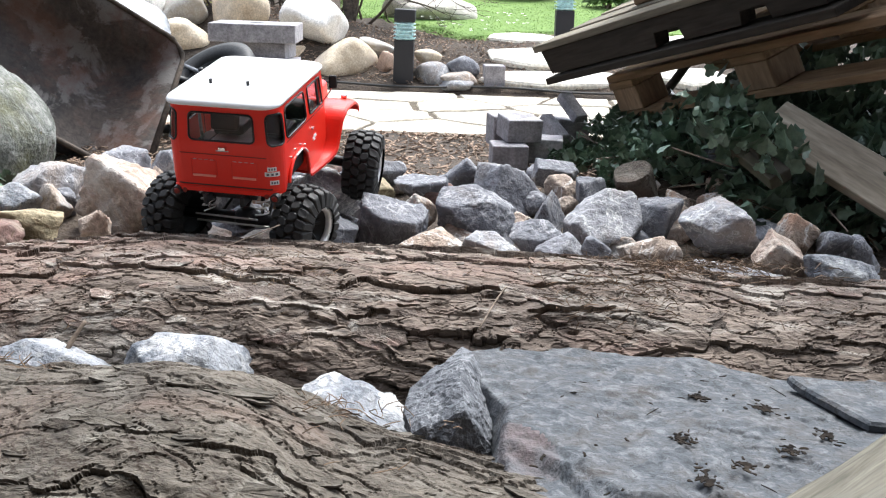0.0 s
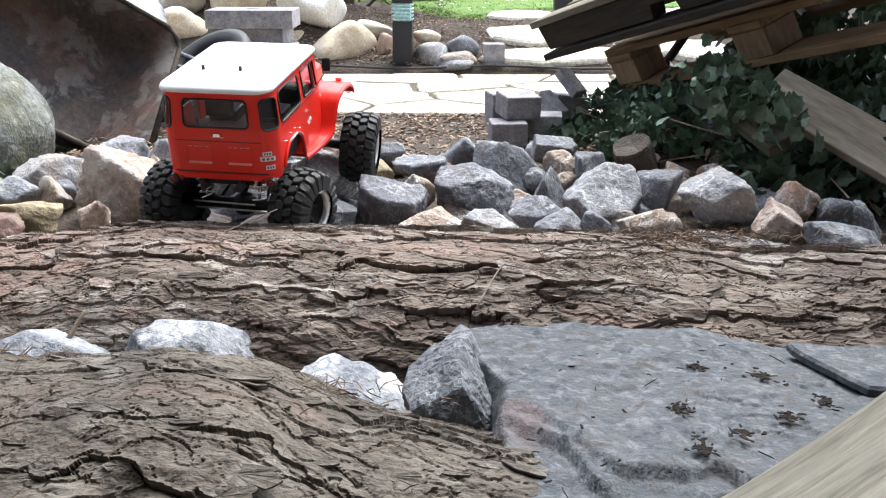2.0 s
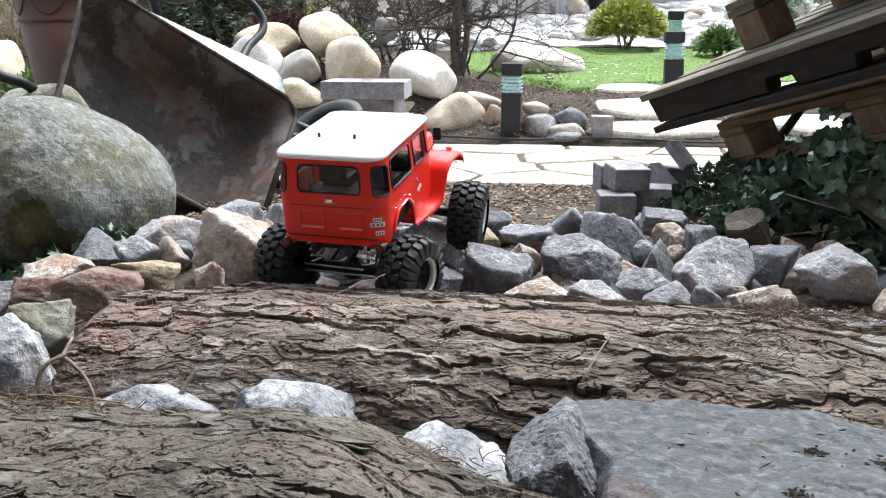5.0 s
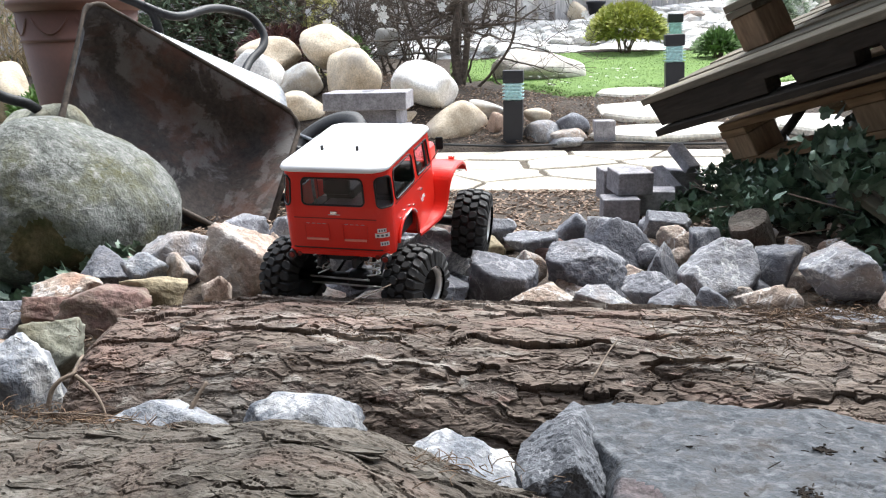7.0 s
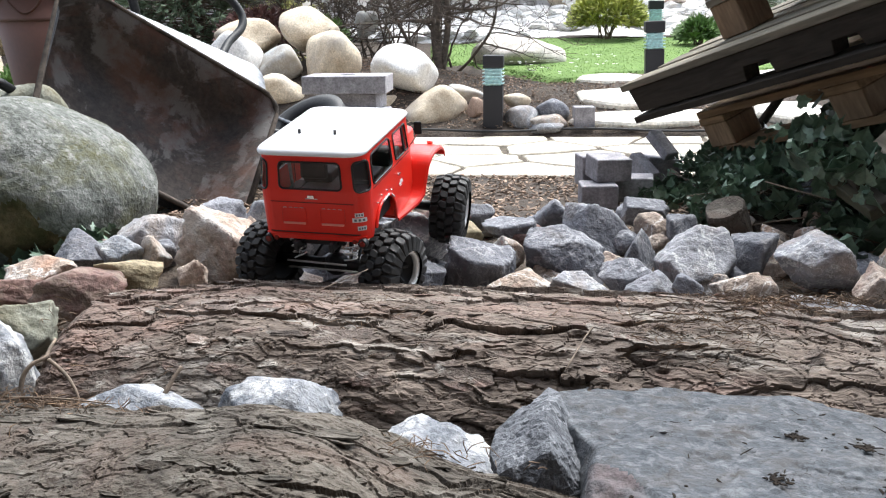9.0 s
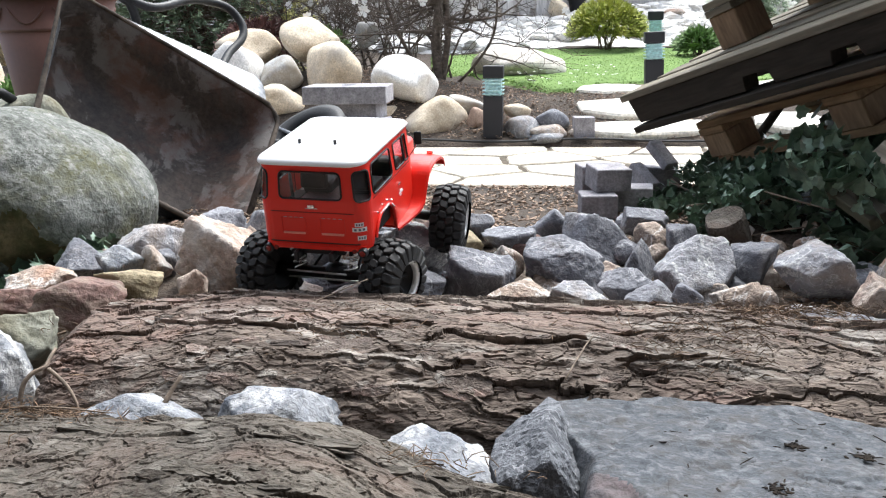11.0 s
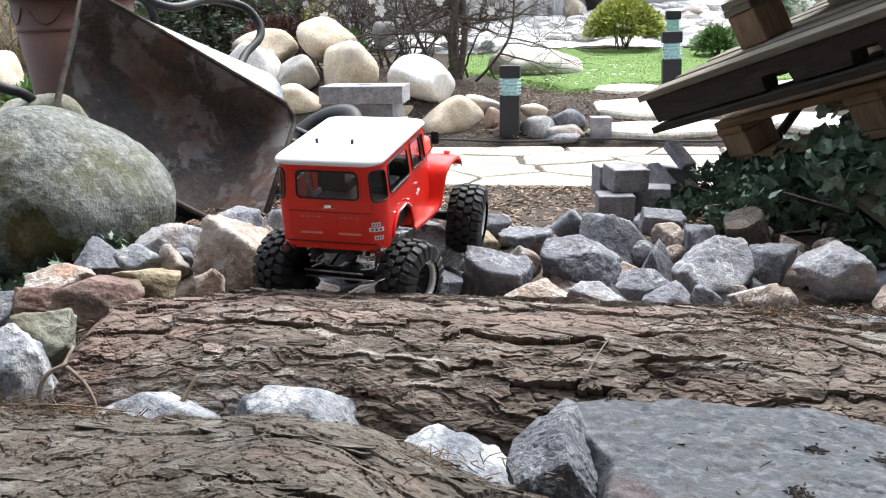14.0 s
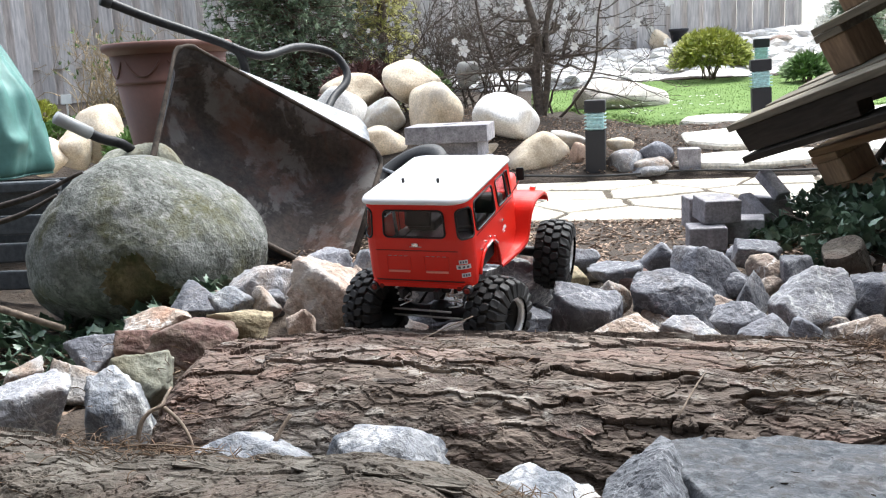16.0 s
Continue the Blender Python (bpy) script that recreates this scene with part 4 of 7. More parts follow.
def hull_stone(points, material, label, seed, rough=0.0026):
    """A split block: the hull of a few corners, its faces broken fine."""
    bm = bmesh.new()
    for p in points:
        bm.verts.new(p)
    bmesh.ops.convex_hull(bm, input=bm.verts[:])
    bmesh.ops.delete(bm, geom=[v for v in bm.verts if not v.link_faces], context="VERTS")
    bmesh.ops.triangulate(bm, faces=bm.faces[:])
    for _ in range(5):
        bmesh.ops.subdivide_edges(bm, edges=[e for e in bm.edges if e.calc_length() > 0.006], cuts=1)
        bmesh.ops.triangulate(bm, faces=bm.faces[:])
    v = np.array([x.co[:] for x in bm.verts])
    n = np.array([x.normal[:] for x in bm.verts])
    f = [[x.index for x in y.verts] for y in bm.faces]
    bm.free()
    chip = fractal(v * 26, 4, seed + 11) * 1.6
    chip = np.floor(chip) + np.clip((chip - np.floor(chip)) / 0.2, 0, 1)
    v = v + n * (rough * fractal(v * 22, 5, seed + 3) + rough * 0.9 * chip)[:, None]
    c = v.mean(0)
    ob = new("rock", mesh_of("rock", v - c, f, material, False))
    ob.location = c
    return tagged(ob, label, "rock", "rocks between the logs")


hull_stone(((-0.032, 0.930, 0.081), (-0.026, 0.990, 0.085), (0.037, 1.090, 0.102), (0.053, 1.070, 0.103), (0.073, 0.980, 0.072), (0.075, 0.900, 0.053), (0.024, 0.870, 0.078), (-0.016, 0.890, 0.076), (0.033, 0.955, 0.120), (0.039, 0.880, 0.111), (0.06, 1.12, 0.02), (0.10, 1.02, 0.0), (-0.03, 1.0, 0.0), (0.02, 0.86, 0.0), (0.09, 0.9, 0.0)), BLOCK, "angular dark grey split rock leaning against the slab", 5)


def shard(points, z, thick, label, seed, kind):
    """A thin broken plate of slate."""
    poly = [Vector(p) for p in points]
    c, v, f = flag_mesh(poly, 0.0, thick, thick, seed, 0.004)
    ob = new("slate_shard", mesh_of("slate_shard", v, f, kind))
    ob.matrix_world = pose(c.x, c.y, z, -4, 1, 0)
    tagged(ob, label, "stone shard")


shard(((0.453, 1.045), (0.455, 1.0), (0.478, 0.94), (0.487, 0.885), (0.62, 0.86), (0.8, 0.93), (0.72, 1.02)), 0.094, 0.011, "thin slate plate lying on the big slab", 4, SLAB)


# ---- logs ----
def bark_relief(u, w, seed, ledge, pitch, wild):
    """Height of the bark over the log: long plates that lie like shingles, each with a broken lip over the next, and cracks across them."""
    flat = np.full_like(u, seed + 0.5)

    def noise(a, b, octaves, k):
        return fractal(np.stack([u * a, w * b, flat], 1), octaves, seed + k)

    fine, mid = noise(38, 62, 4, 2), noise(13, 24, 4, 6)
    warp, warp2 = noise(4, 6, 3, 0), noise(13, 18, 3, 9)
    r = 0.009 * np.clip(noise(2.6, 2.8, 3, 4), -1, 1)
    for k, (size, rise, bend, su, sw, jag, groove, wide, base) in enumerate((
            (pitch, 0.014 * ledge, 1.25, 1.9 * wild, 8.0, 0.05, 0.009 * ledge, 0.045, 0.45), (pitch * 0.37, 0.0032 * ledge, 1.5, 7.0 * wild, 20.0, 0.2 / wild, 0.0024 * ledge * wild, 0.06, 0.12 + 0.3 * (wild - 1)), (pitch * 0.13, 0.0010 / wild ** 2, 1.3, 26.0, 52.0, 0.25, 0.0006 / wild ** 2, 0.16, 0.3))):
        level = w / size + bend * fractal(np.stack([u * su + 0.35 * warp, w * sw + 0.35 * warp2, flat], 1), 5, seed + 20 + k) + jag * fine
        row = np.floor(level)
        rest = level - row
        there = np.clip(base + 1.3 * grain(np.stack([u * su * 1.9, row * 3.1, flat + k], 1), seed + 7), 0.0, 1)
        r += rise * there * (rest - 0.5)
        r -= groove * there * np.exp(-(rest / wide) ** 2)
    for su, sw, size, cut, far in ((0.17, 0.07, 0.003, 0.004, 0.014), (0.055, 0.03, 0.0016, 0.0022, 0.02)):
        e, who, ou, ov = cells(u / su + 0.9 * warp2 + 0.6 * warp + 0.09 * fine, w / sw + 0.5 * warp + 0.8 * warp2 + 0.1 * fine, seed)
        r += size * (who - 0.5) + size * 0.3 * ov
        r -= cut * np.exp(-(e / far) ** 2) * (who > 0.5)
    crumble = np.clip(noise(5, 8, 4, 14) - 0.45 + 0.35 * wild, 0, 1)
    r += (0.0014 + 0.0025 * (wild - 1) + 0.0052 * crumble) * mid + (0.0006 + 0.0022 * crumble) * fine
    return r - np.mean(r)


def bark_log(name, a, b, crest, half_width, half_height, seed, label, along, around, ledge=1.0, pitch=0.06, wild=1.0, bark=None, flake=None, span=(0.02, 0.75), count=2600):
    """A log between two points of its axis, clad in thick flaking bark plates; crest gives the axis' height along x."""
    a, b = np.array(a, float), np.array(b, float)
    length = np.linalg.norm(b - a)
    way = (b - a) / length
    side = np.array([-way[1], way[0], 0.0])
    s, g = np.meshgrid(np.linspace(0, 1, along), math.pi * (1 - np.linspace(0, 1, around) ** 0.9))
    s, g = s.ravel(), g.ravel()
    u, w = s * length, g * half_width
    r = bark_relief(u, w, seed, ledge, pitch, wild)
    fat = np.interp(s, (0, 0.015, 0.98, 1), (0.86, 0.98, 1, 0.85))
    x = np.cos(g) * (half_width * fat + r)
    z = np.sin(g) * (half_height * fat) + r * np.clip(np.sin(g) * 1.6, 0.4, 1)
    q = a[None] + way[None] * u[:, None] + side[None] * (x + 0.010 * np.sin(s * 7 + seed))[:, None]
    axis = sum(np.interp(q[:, 0] + k, crest[0], crest[1]) for k in (-0.04, -0.02, 0, 0.02, 0.04)) / 5
    q[:, 2] = axis + z
    i = np.arange(along * around).reshape(around, along)
    faces = np.stack([i[:-1, :-1], i[1:, :-1], i[1:, 1:], i[:-1, 1:]], -1).reshape(-1, 4).tolist()
    faces.append(i[::-1, 0].tolist())
    faces.append(i[:, -1].tolist())
    root = tagged(new(name, mesh_of(name, q, faces, bark or BARK)), label, "log")
    bark_plates(root, q.reshape(around, along, 3), g.reshape(around, along), way, side, half_width, half_height, seed, span, count, flake or BARK_FLAKE)
    return root


def bark_plates(root, grid, angle, way, side, hw, hh, seed, span, count, material):
    """Loose scales of bark that lie over one another on the log."""
    rnd = random.Random(seed * 11)
    rest = Heap()
    around, along = angle.shape
    up, way, side = Vector((0, 0, 1)), Vector(way), Vector(side)
    for k in range(count):
        i, j = int(along * rnd.uniform(*span)), int(around * rnd.uniform(0.04, 0.78))
        p, a = Vector(grid[j, i]), angle[j, i]
        n = (side * (math.cos(a) / hw) + up * (math.sin(a) / hh)).normalized()
        t = n.cross(way).normalized()
        big = k < 24
        L = rnd.uniform(0.028, 0.062) if big else rnd.uniform(0.006, 0.026) * rnd.choice((0.7, 1, 1.3))
        W = L * rnd.uniform(0.22, 0.46)
        turn = rnd.gauss(0, 0.22)
        u, v = way * math.cos(turn) + t * math.sin(turn), t * math.cos(turn) - way * math.sin(turn)
        h, lift, tip = rnd.uniform(0.0, 0.0016), rnd.uniform(-0.0019, 0.0019), rnd.gauss(0, 0.0011)
        sides = 30 if big else 15
        wave = [rnd.uniform(0.78, 1.12) for _ in range(6)]
        ring = []
        for q in range(sides):
            b = 2 * math.pi * q / sides + rnd.uniform(-0.14, 0.14)
            r = wave[q * 6 // sides] + rnd.uniform(-0.13, 0.13)
            c, s = math.cos(b), math.sin(b)
            # blunt ends
            x, y = r * L * math.copysign(abs(c) ** 0.75, c), r * W * math.copysign(abs(s) ** 0.85, s)
            ring.append((x, y, h + lift * y / W + tip * x / L - y * y / 0.42 + rnd.uniform(-0.0008, 0.0008)))
        verts = [p + u * x + v * y + n * (z - 0.0022) for x, y, z in ring] + [p + u * x + v * y + n * z for x, y, z in ring]
        verts += [p + u * x * 0.55 + v * y * 0.55 + n * (h + (z - h) * 0.55 + rnd.uniform(-0.0007, 0.0009)) for x, y, z in ring] + [p + n * (h + rnd.uniform(-0.0003, 0.0006))]
        m = sides
        faces = []
        for q in range(m):
            e = (q + 1) % m
            faces += [(q, e, m + e, m + q), (m + q, m + e, 2 * m + e, 2 * m + q), (2 * m + q, 2 * m + e, 3 * m)]
        if big:
            ob = part("bark_plate", mesh_of("bark_plate", [w - p for w in verts], faces, material), None, root)
            ob.location = p
        else:
            rest.add(verts, faces)
    tagged(part("loose_bark", rest.mesh("loose_bark", material), None, root), kind="stuff")


CREST_FAR = ((-0.84, -0.59, -0.41, -0.13, 0.06, 0.32, 0.48, 1.5), (-0.05, -0.04, -0.026, -0.036, -0.034, -0.034, -0.055, -0.09))
CREST_NEAR = ((-1.6, -0.58, -0.43, -0.30, -0.18, -0.10, -0.05, 0.36), (-0.045, -0.035, -0.027, -0.018, -0.018, -0.055, -0.066, -0.085))
bark_log("log", (-0.74, 1.365, 0), (1.5, 1.31, 0), CREST_FAR, 0.25, 0.18, 3, "long fallen log with thick flaking brown bark", 1050, 430, 1.0, 0.088, 1.0, BARK, BARK_FLAKE, (0.01, 0.78), 420)
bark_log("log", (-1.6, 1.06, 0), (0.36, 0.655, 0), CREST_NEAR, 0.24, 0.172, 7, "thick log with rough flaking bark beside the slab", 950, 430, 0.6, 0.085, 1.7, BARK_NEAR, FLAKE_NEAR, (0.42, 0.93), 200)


def bare_log():
    """The smooth barkless log at the slab's near side."""
    a, b = np.array((0.63, 0.70, 0.20)), np.array((0.10, 0.36, 0.08))
    length = float(np.linalg.norm(b - a))
    s, g = np.meshgrid(np.linspace(0, 1, 160), np.linspace(0, 2 * math.pi, 97))
    s, g = s.ravel(), g.ravel()
    r = 0.10 + 0.006 * fractal(np.stack([s * 3, np.cos(g) * 2, np.sin(g) * 2], 1), 3, 4) + 0.0016 * grain(np.stack([s * 5, np.cos(g) * 30, np.sin(g) * 30], 1), 2)
    q = np.stack([s * length, np.cos(g) * r, np.sin(g) * r], 1)
    i = np.arange(160 * 97).reshape(97, 160)
    faces = np.stack([i[:-1, :-1], i[:-1, 1:], i[1:, 1:], i[1:, :-1]], -1).reshape(-1, 4).tolist()
    faces += [i[:-1, 0].tolist(), i[-2::-1, -1].tolist()]
    ob = new("bare_log", mesh_of("bare_log", q, faces, BARE_WOOD, True))
    ob.matrix_world = Matrix.Translation(a) @ Vector(b - a).to_track_quat("X", "Z").to_matrix().to_4x4()
    tagged(ob, "pale barkless log with smooth weathered grain", "log")


bare_log()


def litter():
    """Dry pine needles and thin twigs caught in the bark."""
    rnd = random.Random(31)
    heap = Heap()
    spots = [(-0.35, 1.34), (0.33, 1.36), (-0.2, 0.86), (-0.1, 0.84), (-0.6, 0.95), (0.45, 1.38), (-0.4, 0.72), (0.6, 1.7), (-0.32, 1.24), (0.24, 1.2), (0.26, 1.25), (-0.3, 1.28)]
    for k in range(2300):
        if k % 3:
            cx, cy = spots[k % len(spots)]
            x, y = rnd.gauss(cx, 0.07), rnd.gauss(cy, 0.04)
        else:
            x, y = rnd.uniform(-0.9, 0.8), rnd.uniform(0.55, 1.5)
        if k % 12 == 0 and k > 400:
            x, y = rnd.uniform(0.45, 1.0), rnd.uniform(1.58, 2.0)
        if (x > 0.03 and y < 1.17) or (x > -0.25 and 0.93 < y < 1.17):
            continue
        z = ground_z(x, y) + 0.02
        dy = (y - 1.34) / 0.25
        if abs(dy) < 1:
            z = max(z, -0.045 + 0.175 * math.sqrt(1 - dy * dy))
        dy = (y - 0.835 + 0.2 * (x + 0.5)) / 0.24
        if abs(dy) < 1 and x < 0.1:
            z = max(z, -0.05 + 0.172 * math.sqrt(1 - dy * dy))
        a, ln = rnd.uniform(0, 6.28), rnd.uniform(0.012, 0.034)
        lift = rnd.uniform(0.0, 0.008)
        p0 = Vector((x, y, z + 0.013))
        p2 = p0 + Vector((math.cos(a) * ln, math.sin(a) * ln * 0.7, rnd.uniform(-0.006, 0.014)))
        p1 = (p0 + p2) / 2 + Vector((rnd.uniform(-0.005, 0.005), 0, lift * 0.6))
        v, f = tube([p0, p1, p2], [0.0006, 0.0007, 0.0004], 3, 2, False)
        heap.add(v, f)
    tagged(new("pine_needles", heap.mesh("pine_needles", NEEDLE)), "dry brown pine needles lying on the bark", "needles", kind="stuff")
    for k, pts in enumerate((((-0.709, 1.1, 0.07), (-0.707, 1.11, 0.092), (-0.697, 1.12, 0.106), (-0.683, 1.13, 0.112), (-0.685, 1.15, 0.120), (-0.687, 1.17, 0.126)), ((-0.679, 1.13, 0.109), (-0.663, 1.125, 0.1), (-0.644, 1.115, 0.089), (-0.63, 1.105, 0.076), (-0.623, 1.1, 0.063)), ((-0.506, 1.12, 0.063), (-0.498, 1.135, 0.08), (-0.489, 1.15, 0.096)),
                             ((-0.68, 0.95, 0.124), (-0.58, 0.95, 0.127), (-0.50, 0.945, 0.124)), ((-0.42, 1.3, 0.12), (-0.34, 1.36, 0.15), (-0.27, 1.45, 0.165)),
                             ((0.06, 1.14, 0.11), (0.1, 1.25, 0.135), (0.14, 1.33, 0.13)), ((-0.2, 1.13, 0.08), (-0.12, 1.18, 0.085), (-0.08, 1.16, 0.08)))):
        thin = (1.1, 0.9, 1.2)[k] if k < 3 else 0.4
        v, f = tube(pts, [thin * (0.0036 - 0.0018 * q / len(pts)) for q in range(len(pts))], 6, 4)
        tagged(new("twig", mesh_of("twig", v, f, TWIG, True)), "thin bare brown twig lying on the bark", "twig")


litter()


def mulch():
    rnd = random.Random(77)
    heap = Heap()
    for k in range(16000):
        x, y = rnd.uniform(-1.6, 1.1), rnd.uniform(2.2, 3.45)
        if k % 4 == 0:
            x, y = rnd.uniform(-1.2, 0.9), rnd.uniform(4.8, 5.75)
        elif k % 4 == 1:
            x, y = rnd.uniform(-1.8, -0.85), rnd.uniform(1.1, 2.1)
        z = ground_z(x, y) + rnd.uniform(0.004, 0.014)
        ln, wd, th = rnd.uniform(0.006, 0.024), rnd.uniform(0.003, 0.010), rnd.uniform(0.001, 0.004)
        m = pose(x, y, z, rnd.uniform(-25, 25), rnd.uniform(-25, 25), rnd.uniform(0, 360))
        c = [m @ Vector((sx * ln / 2, sy * wd / 2 * (0.7 if sx > 0 else 1), sz * th / 2)) for sx in (-1, 1) for sy in (-1, 1) for sz in (-1, 1)]
        heap.add(c, [(0, 1, 3, 2), (4, 6, 7, 5), (0, 4, 5, 1), (2, 3, 7, 6), (1, 5, 7, 3)])
    tagged(new("bark_mulch", heap.mesh("bark_mulch", CHIP)), "brown bark mulch between the pile and the path", "mulch", kind="stuff")


mulch()


def crumbs():
    """Dark specks of bark and a few needles on the slab."""
    rnd = random.Random(19)
    heap = Heap()
    spots = ((0.271, 0.838), (0.324, 0.772), (0.273, 0.735), (0.381, 0.815), (0.325, 0.968), (0.394, 0.939), (0.438, 0.861))
    for k in range(330):
        cx, cy = spots[k % 7]
        x, y = (cx + rnd.gauss(0, 0.010) * rnd.random(), cy + rnd.gauss(0, 0.014) * rnd.random()) if k < 260 else (rnd.uniform(0.1, 0.75), rnd.uniform(0.6, 1.12))
        z = 0.108 - 0.085 * (y - 0.8) + 0.03 * max(x - 0.5, 0) + 0.0045
        ln, wd = (rnd.uniform(0.002, 0.011), rnd.uniform(0.001, 0.0042)) if k % 5 or k < 260 else (rnd.uniform(0.012, 0.025), 0.0008)
        m = pose(x, y, z, rnd.uniform(-8, 8), rnd.uniform(-8, 8), rnd.uniform(0, 360))
        c = [m @ Vector((sx * ln / 2 * (0.5 if sy > 0 else 1), sy * wd / 2, sz * 0.0005)) for sx in (-1, 1) for sy in (-1, 1) for sz in (-1, 1)]
        heap.add(c, [(0, 1, 3, 2), (4, 6, 7, 5), (0, 4, 5, 1), (2, 3, 7, 6), (1, 5, 7, 3)])
    tagged(new("bark_crumbs", heap.mesh("bark_crumbs", CRUMB)), "dark bark crumbs lying on the slab", "crumbs", kind="stuff")


crumbs()

# ---- wheelbarrow, tipped on its side ----
def build_barrow():
    along, across = Vector((0.7309, 0.425, -0.534)), Vector((-0.0719, -0.7302, -0.6795))
    out = across.cross(along)
    m = Matrix((along, across, out)).transposed().to_4x4()
    m.translation = (-1.397, 2.65, 0.706)
    root = thing("wheelbarrow", "old steel wheelbarrow tipped on its side, rusty inside", "wheelbarrow", m)

    def ring(x0, x1, y0, y1, z, r, n=7):
        pts = []
        for cx, cy, a0 in ((x1 - r, y1 - r, 0), (x0 + r, y1 - r, 90), (x0 + r, y0 + r, 180), (x1 - r, y0 + r, 270)):
            for k in range(n):
                a = radians(a0 + 90 * k / (n - 1))
                px, py = cx + r * math.cos(a), cy + r * math.sin(a)
                pts.append((px + 0.2 * py * max(0, 1 - px / 0.74), py, z))
        return pts

    rings = [ring(0.012, 0.755, -0.032, 0.50, 0.0, 0.07), ring(0.02, 0.737, -0.01, 0.483, -0.012, 0.065), ring(0.03, 0.705, 0.01, 0.465, -0.07, 0.065),
             ring(0.055, 0.65, 0.06, 0.435, -0.15, 0.07), ring(0.10, 0.60, 0.085, 0.41, -0.185, 0.07), ring(0.2, 0.5, 0.15, 0.35, -0.192, 0.06)]
    n = len(rings[0])
    v = [p for r in rings for p in r]
    f = [(r * n + k, r * n + (k + 1) % n, (r + 1) * n + (k + 1) % n, (r + 1) * n + k) for r in range(len(rings) - 1) for k in range(n)]
    f.append(tuple((len(rings) - 1) * n + k for k in range(n)))
    part("tub", mesh_of("tub", v, f, TUB_STEEL, True), None, root, "dark rusty tub with grey mortar stains")
    shift = 0.004
    v2 = [(x + (shift if x > 0.37 else -shift), y + (shift if y > 0.25 else -shift - min(0.18, max(0, 3.2 * (-z - 0.012))) * (y < 0.12) * min(1, max(0.5, x / 0.45))), z - shift) for x, y, z in v]
    part("tub_shell", mesh_of("tub_shell", v2, [q[::-1] for q in f], TUB_OUT, True), None, root, "grey galvanised outer side of the tub")
    rim = [Vector(p) for p in rings[0]]
    tv, tf = tube(rim + rim[:1], [0.008 + 0.0025 * math.sin(k * 2.1) for k in range(len(rim) + 1)], 8, 1)
    part("rolled_rim", mesh_of("rolled_rim", tv, tf, RUST_RIM, True), None, root)
    upper = [(-0.222, -0.03, -0.01), (-0.1, -0.07, -0.03), (0.022, -0.11, -0.04), (0.16, -0.15, -0.05), (0.22, -0.15, -0.08), (0.3, -0.10, -0.16), (0.4, -0.04, -0.21), (0.6, 0.0, -0.215), (0.9, -0.06, -0.16), (1.16, -0.11, -0.1)]
    lower = [(-0.17, 0.43, 0.0), (-0.06, 0.40, -0.04), (0.03, 0.36, -0.08), (0.2, 0.37, -0.17), (0.5, 0.33, -0.21), (0.75, 0.2, -0.2), (0.95, 0.1, -0.16), (1.1, 0.06, -0.12)]
    for pts, low in ((upper, False), (lower, True)):
        tv, tf = tube(pts, 0.0145, 10, 4)
        tube_part = part("handle_tube", mesh_of("handle_tube", tv, tf, BLACK_TUBE, True), None, root)
        a, b = Vector(pts[0]), Vector(pts[1])
        gv, gf = tube([a - (b - a) * 0.12, a + (b - a) * (0.75 if low else 0.1)], 0.0185, 12, 1)
        part("grip", mesh_of("grip", gv, gf, GRIP if low else RUBBER, True), None, tube_part, "grey plastic grip" if low else "black rubber grip")
    lv, lf = tube([(0.16, -0.15, -0.05), (0.27, -0.20, -0.07), (0.36, -0.34, -0.11), (0.43, -0.42, -0.145), (0.51, -0.455, -0.155), (0.575, -0.42, -0.155), (0.59, -0.36, -0.155), (0.565, -0.27, -0.155), (0.555, -0.16, -0.14)], 0.0145, 10, 5)
    part("leg", mesh_of("leg", lv, lf, BLACK_TUBE, True), None, root, "bent black tube leg")
    lv, lf = tube([(0.28, 0.37, -0.19), (0.36, 0.45, -0.27), (0.45, 0.5, -0.30), (0.53, 0.45, -0.28), (0.55, 0.34, -0.21)], 0.0145, 10, 5)
    part("leg", mesh_of("leg", lv, lf, BLACK_TUBE, True), None, root, "bent black tube leg")
    # wheel, its axle leaning up towards the handles
    away = m.inverted()
    face = Vector((-0.38, -0.5, 0.78)).normalized()
    wm = away @ (Matrix.Translation((-0.79, 3.10, 0.19)) @ face.to_track_quat("Z", "Y").to_matrix().to_4x4())
    av, af = tube([wm @ Vector((0, 0, -0.08)), wm @ Vector((0, 0, 0.08))], 0.009, 8, 1)
    wheel = part("wheel", mesh_of("axle", av, af, BLACK_TUBE, True), None, root)
    prof = [(0.105, -0.035), (0.12, -0.048), (0.145, -0.053)] + [(0.170 + 0.003 * (k % 2), -0.044 + 0.008 * k) for k in range(12)] + [(0.145, 0.053), (0.12, 0.048), (0.105, 0.035), (0.10, 0), (0.105, -0.035)]
    tv, tf = revolve(prof, 56)
    part("tyre", mesh_of("tyre", [wm @ Vector(p) for p in tv], tf, RUBBER, True), None, wheel, "black ribbed rubber tyre")
    rv, rf = revolve([(0.11, -0.03), (0.1, -0.034), (0.092, -0.02), (0.092, 0.02), (0.1, 0.034), (0.11, 0.03)], 40)
    part("rim", mesh_of("rim", [wm @ Vector(p) for p in rv], rf, BLACK_TUBE, True), None, wheel)
    for k in range(20):
        a = 2 * math.pi * k / 20
        p = [wm @ Vector((0.02 * math.cos(a), 0.02 * math.sin(a), 0.03 if k % 2 else -0.03)), wm @ Vector((0.094 * math.cos(a + 0.3), 0.094 * math.sin(a + 0.3), 0))]
        sv, sf = tube(p, 0.0028, 5, 1)
        part("spoke", mesh_of("spoke", sv, sf, TUB_OUT, True), None, wheel)
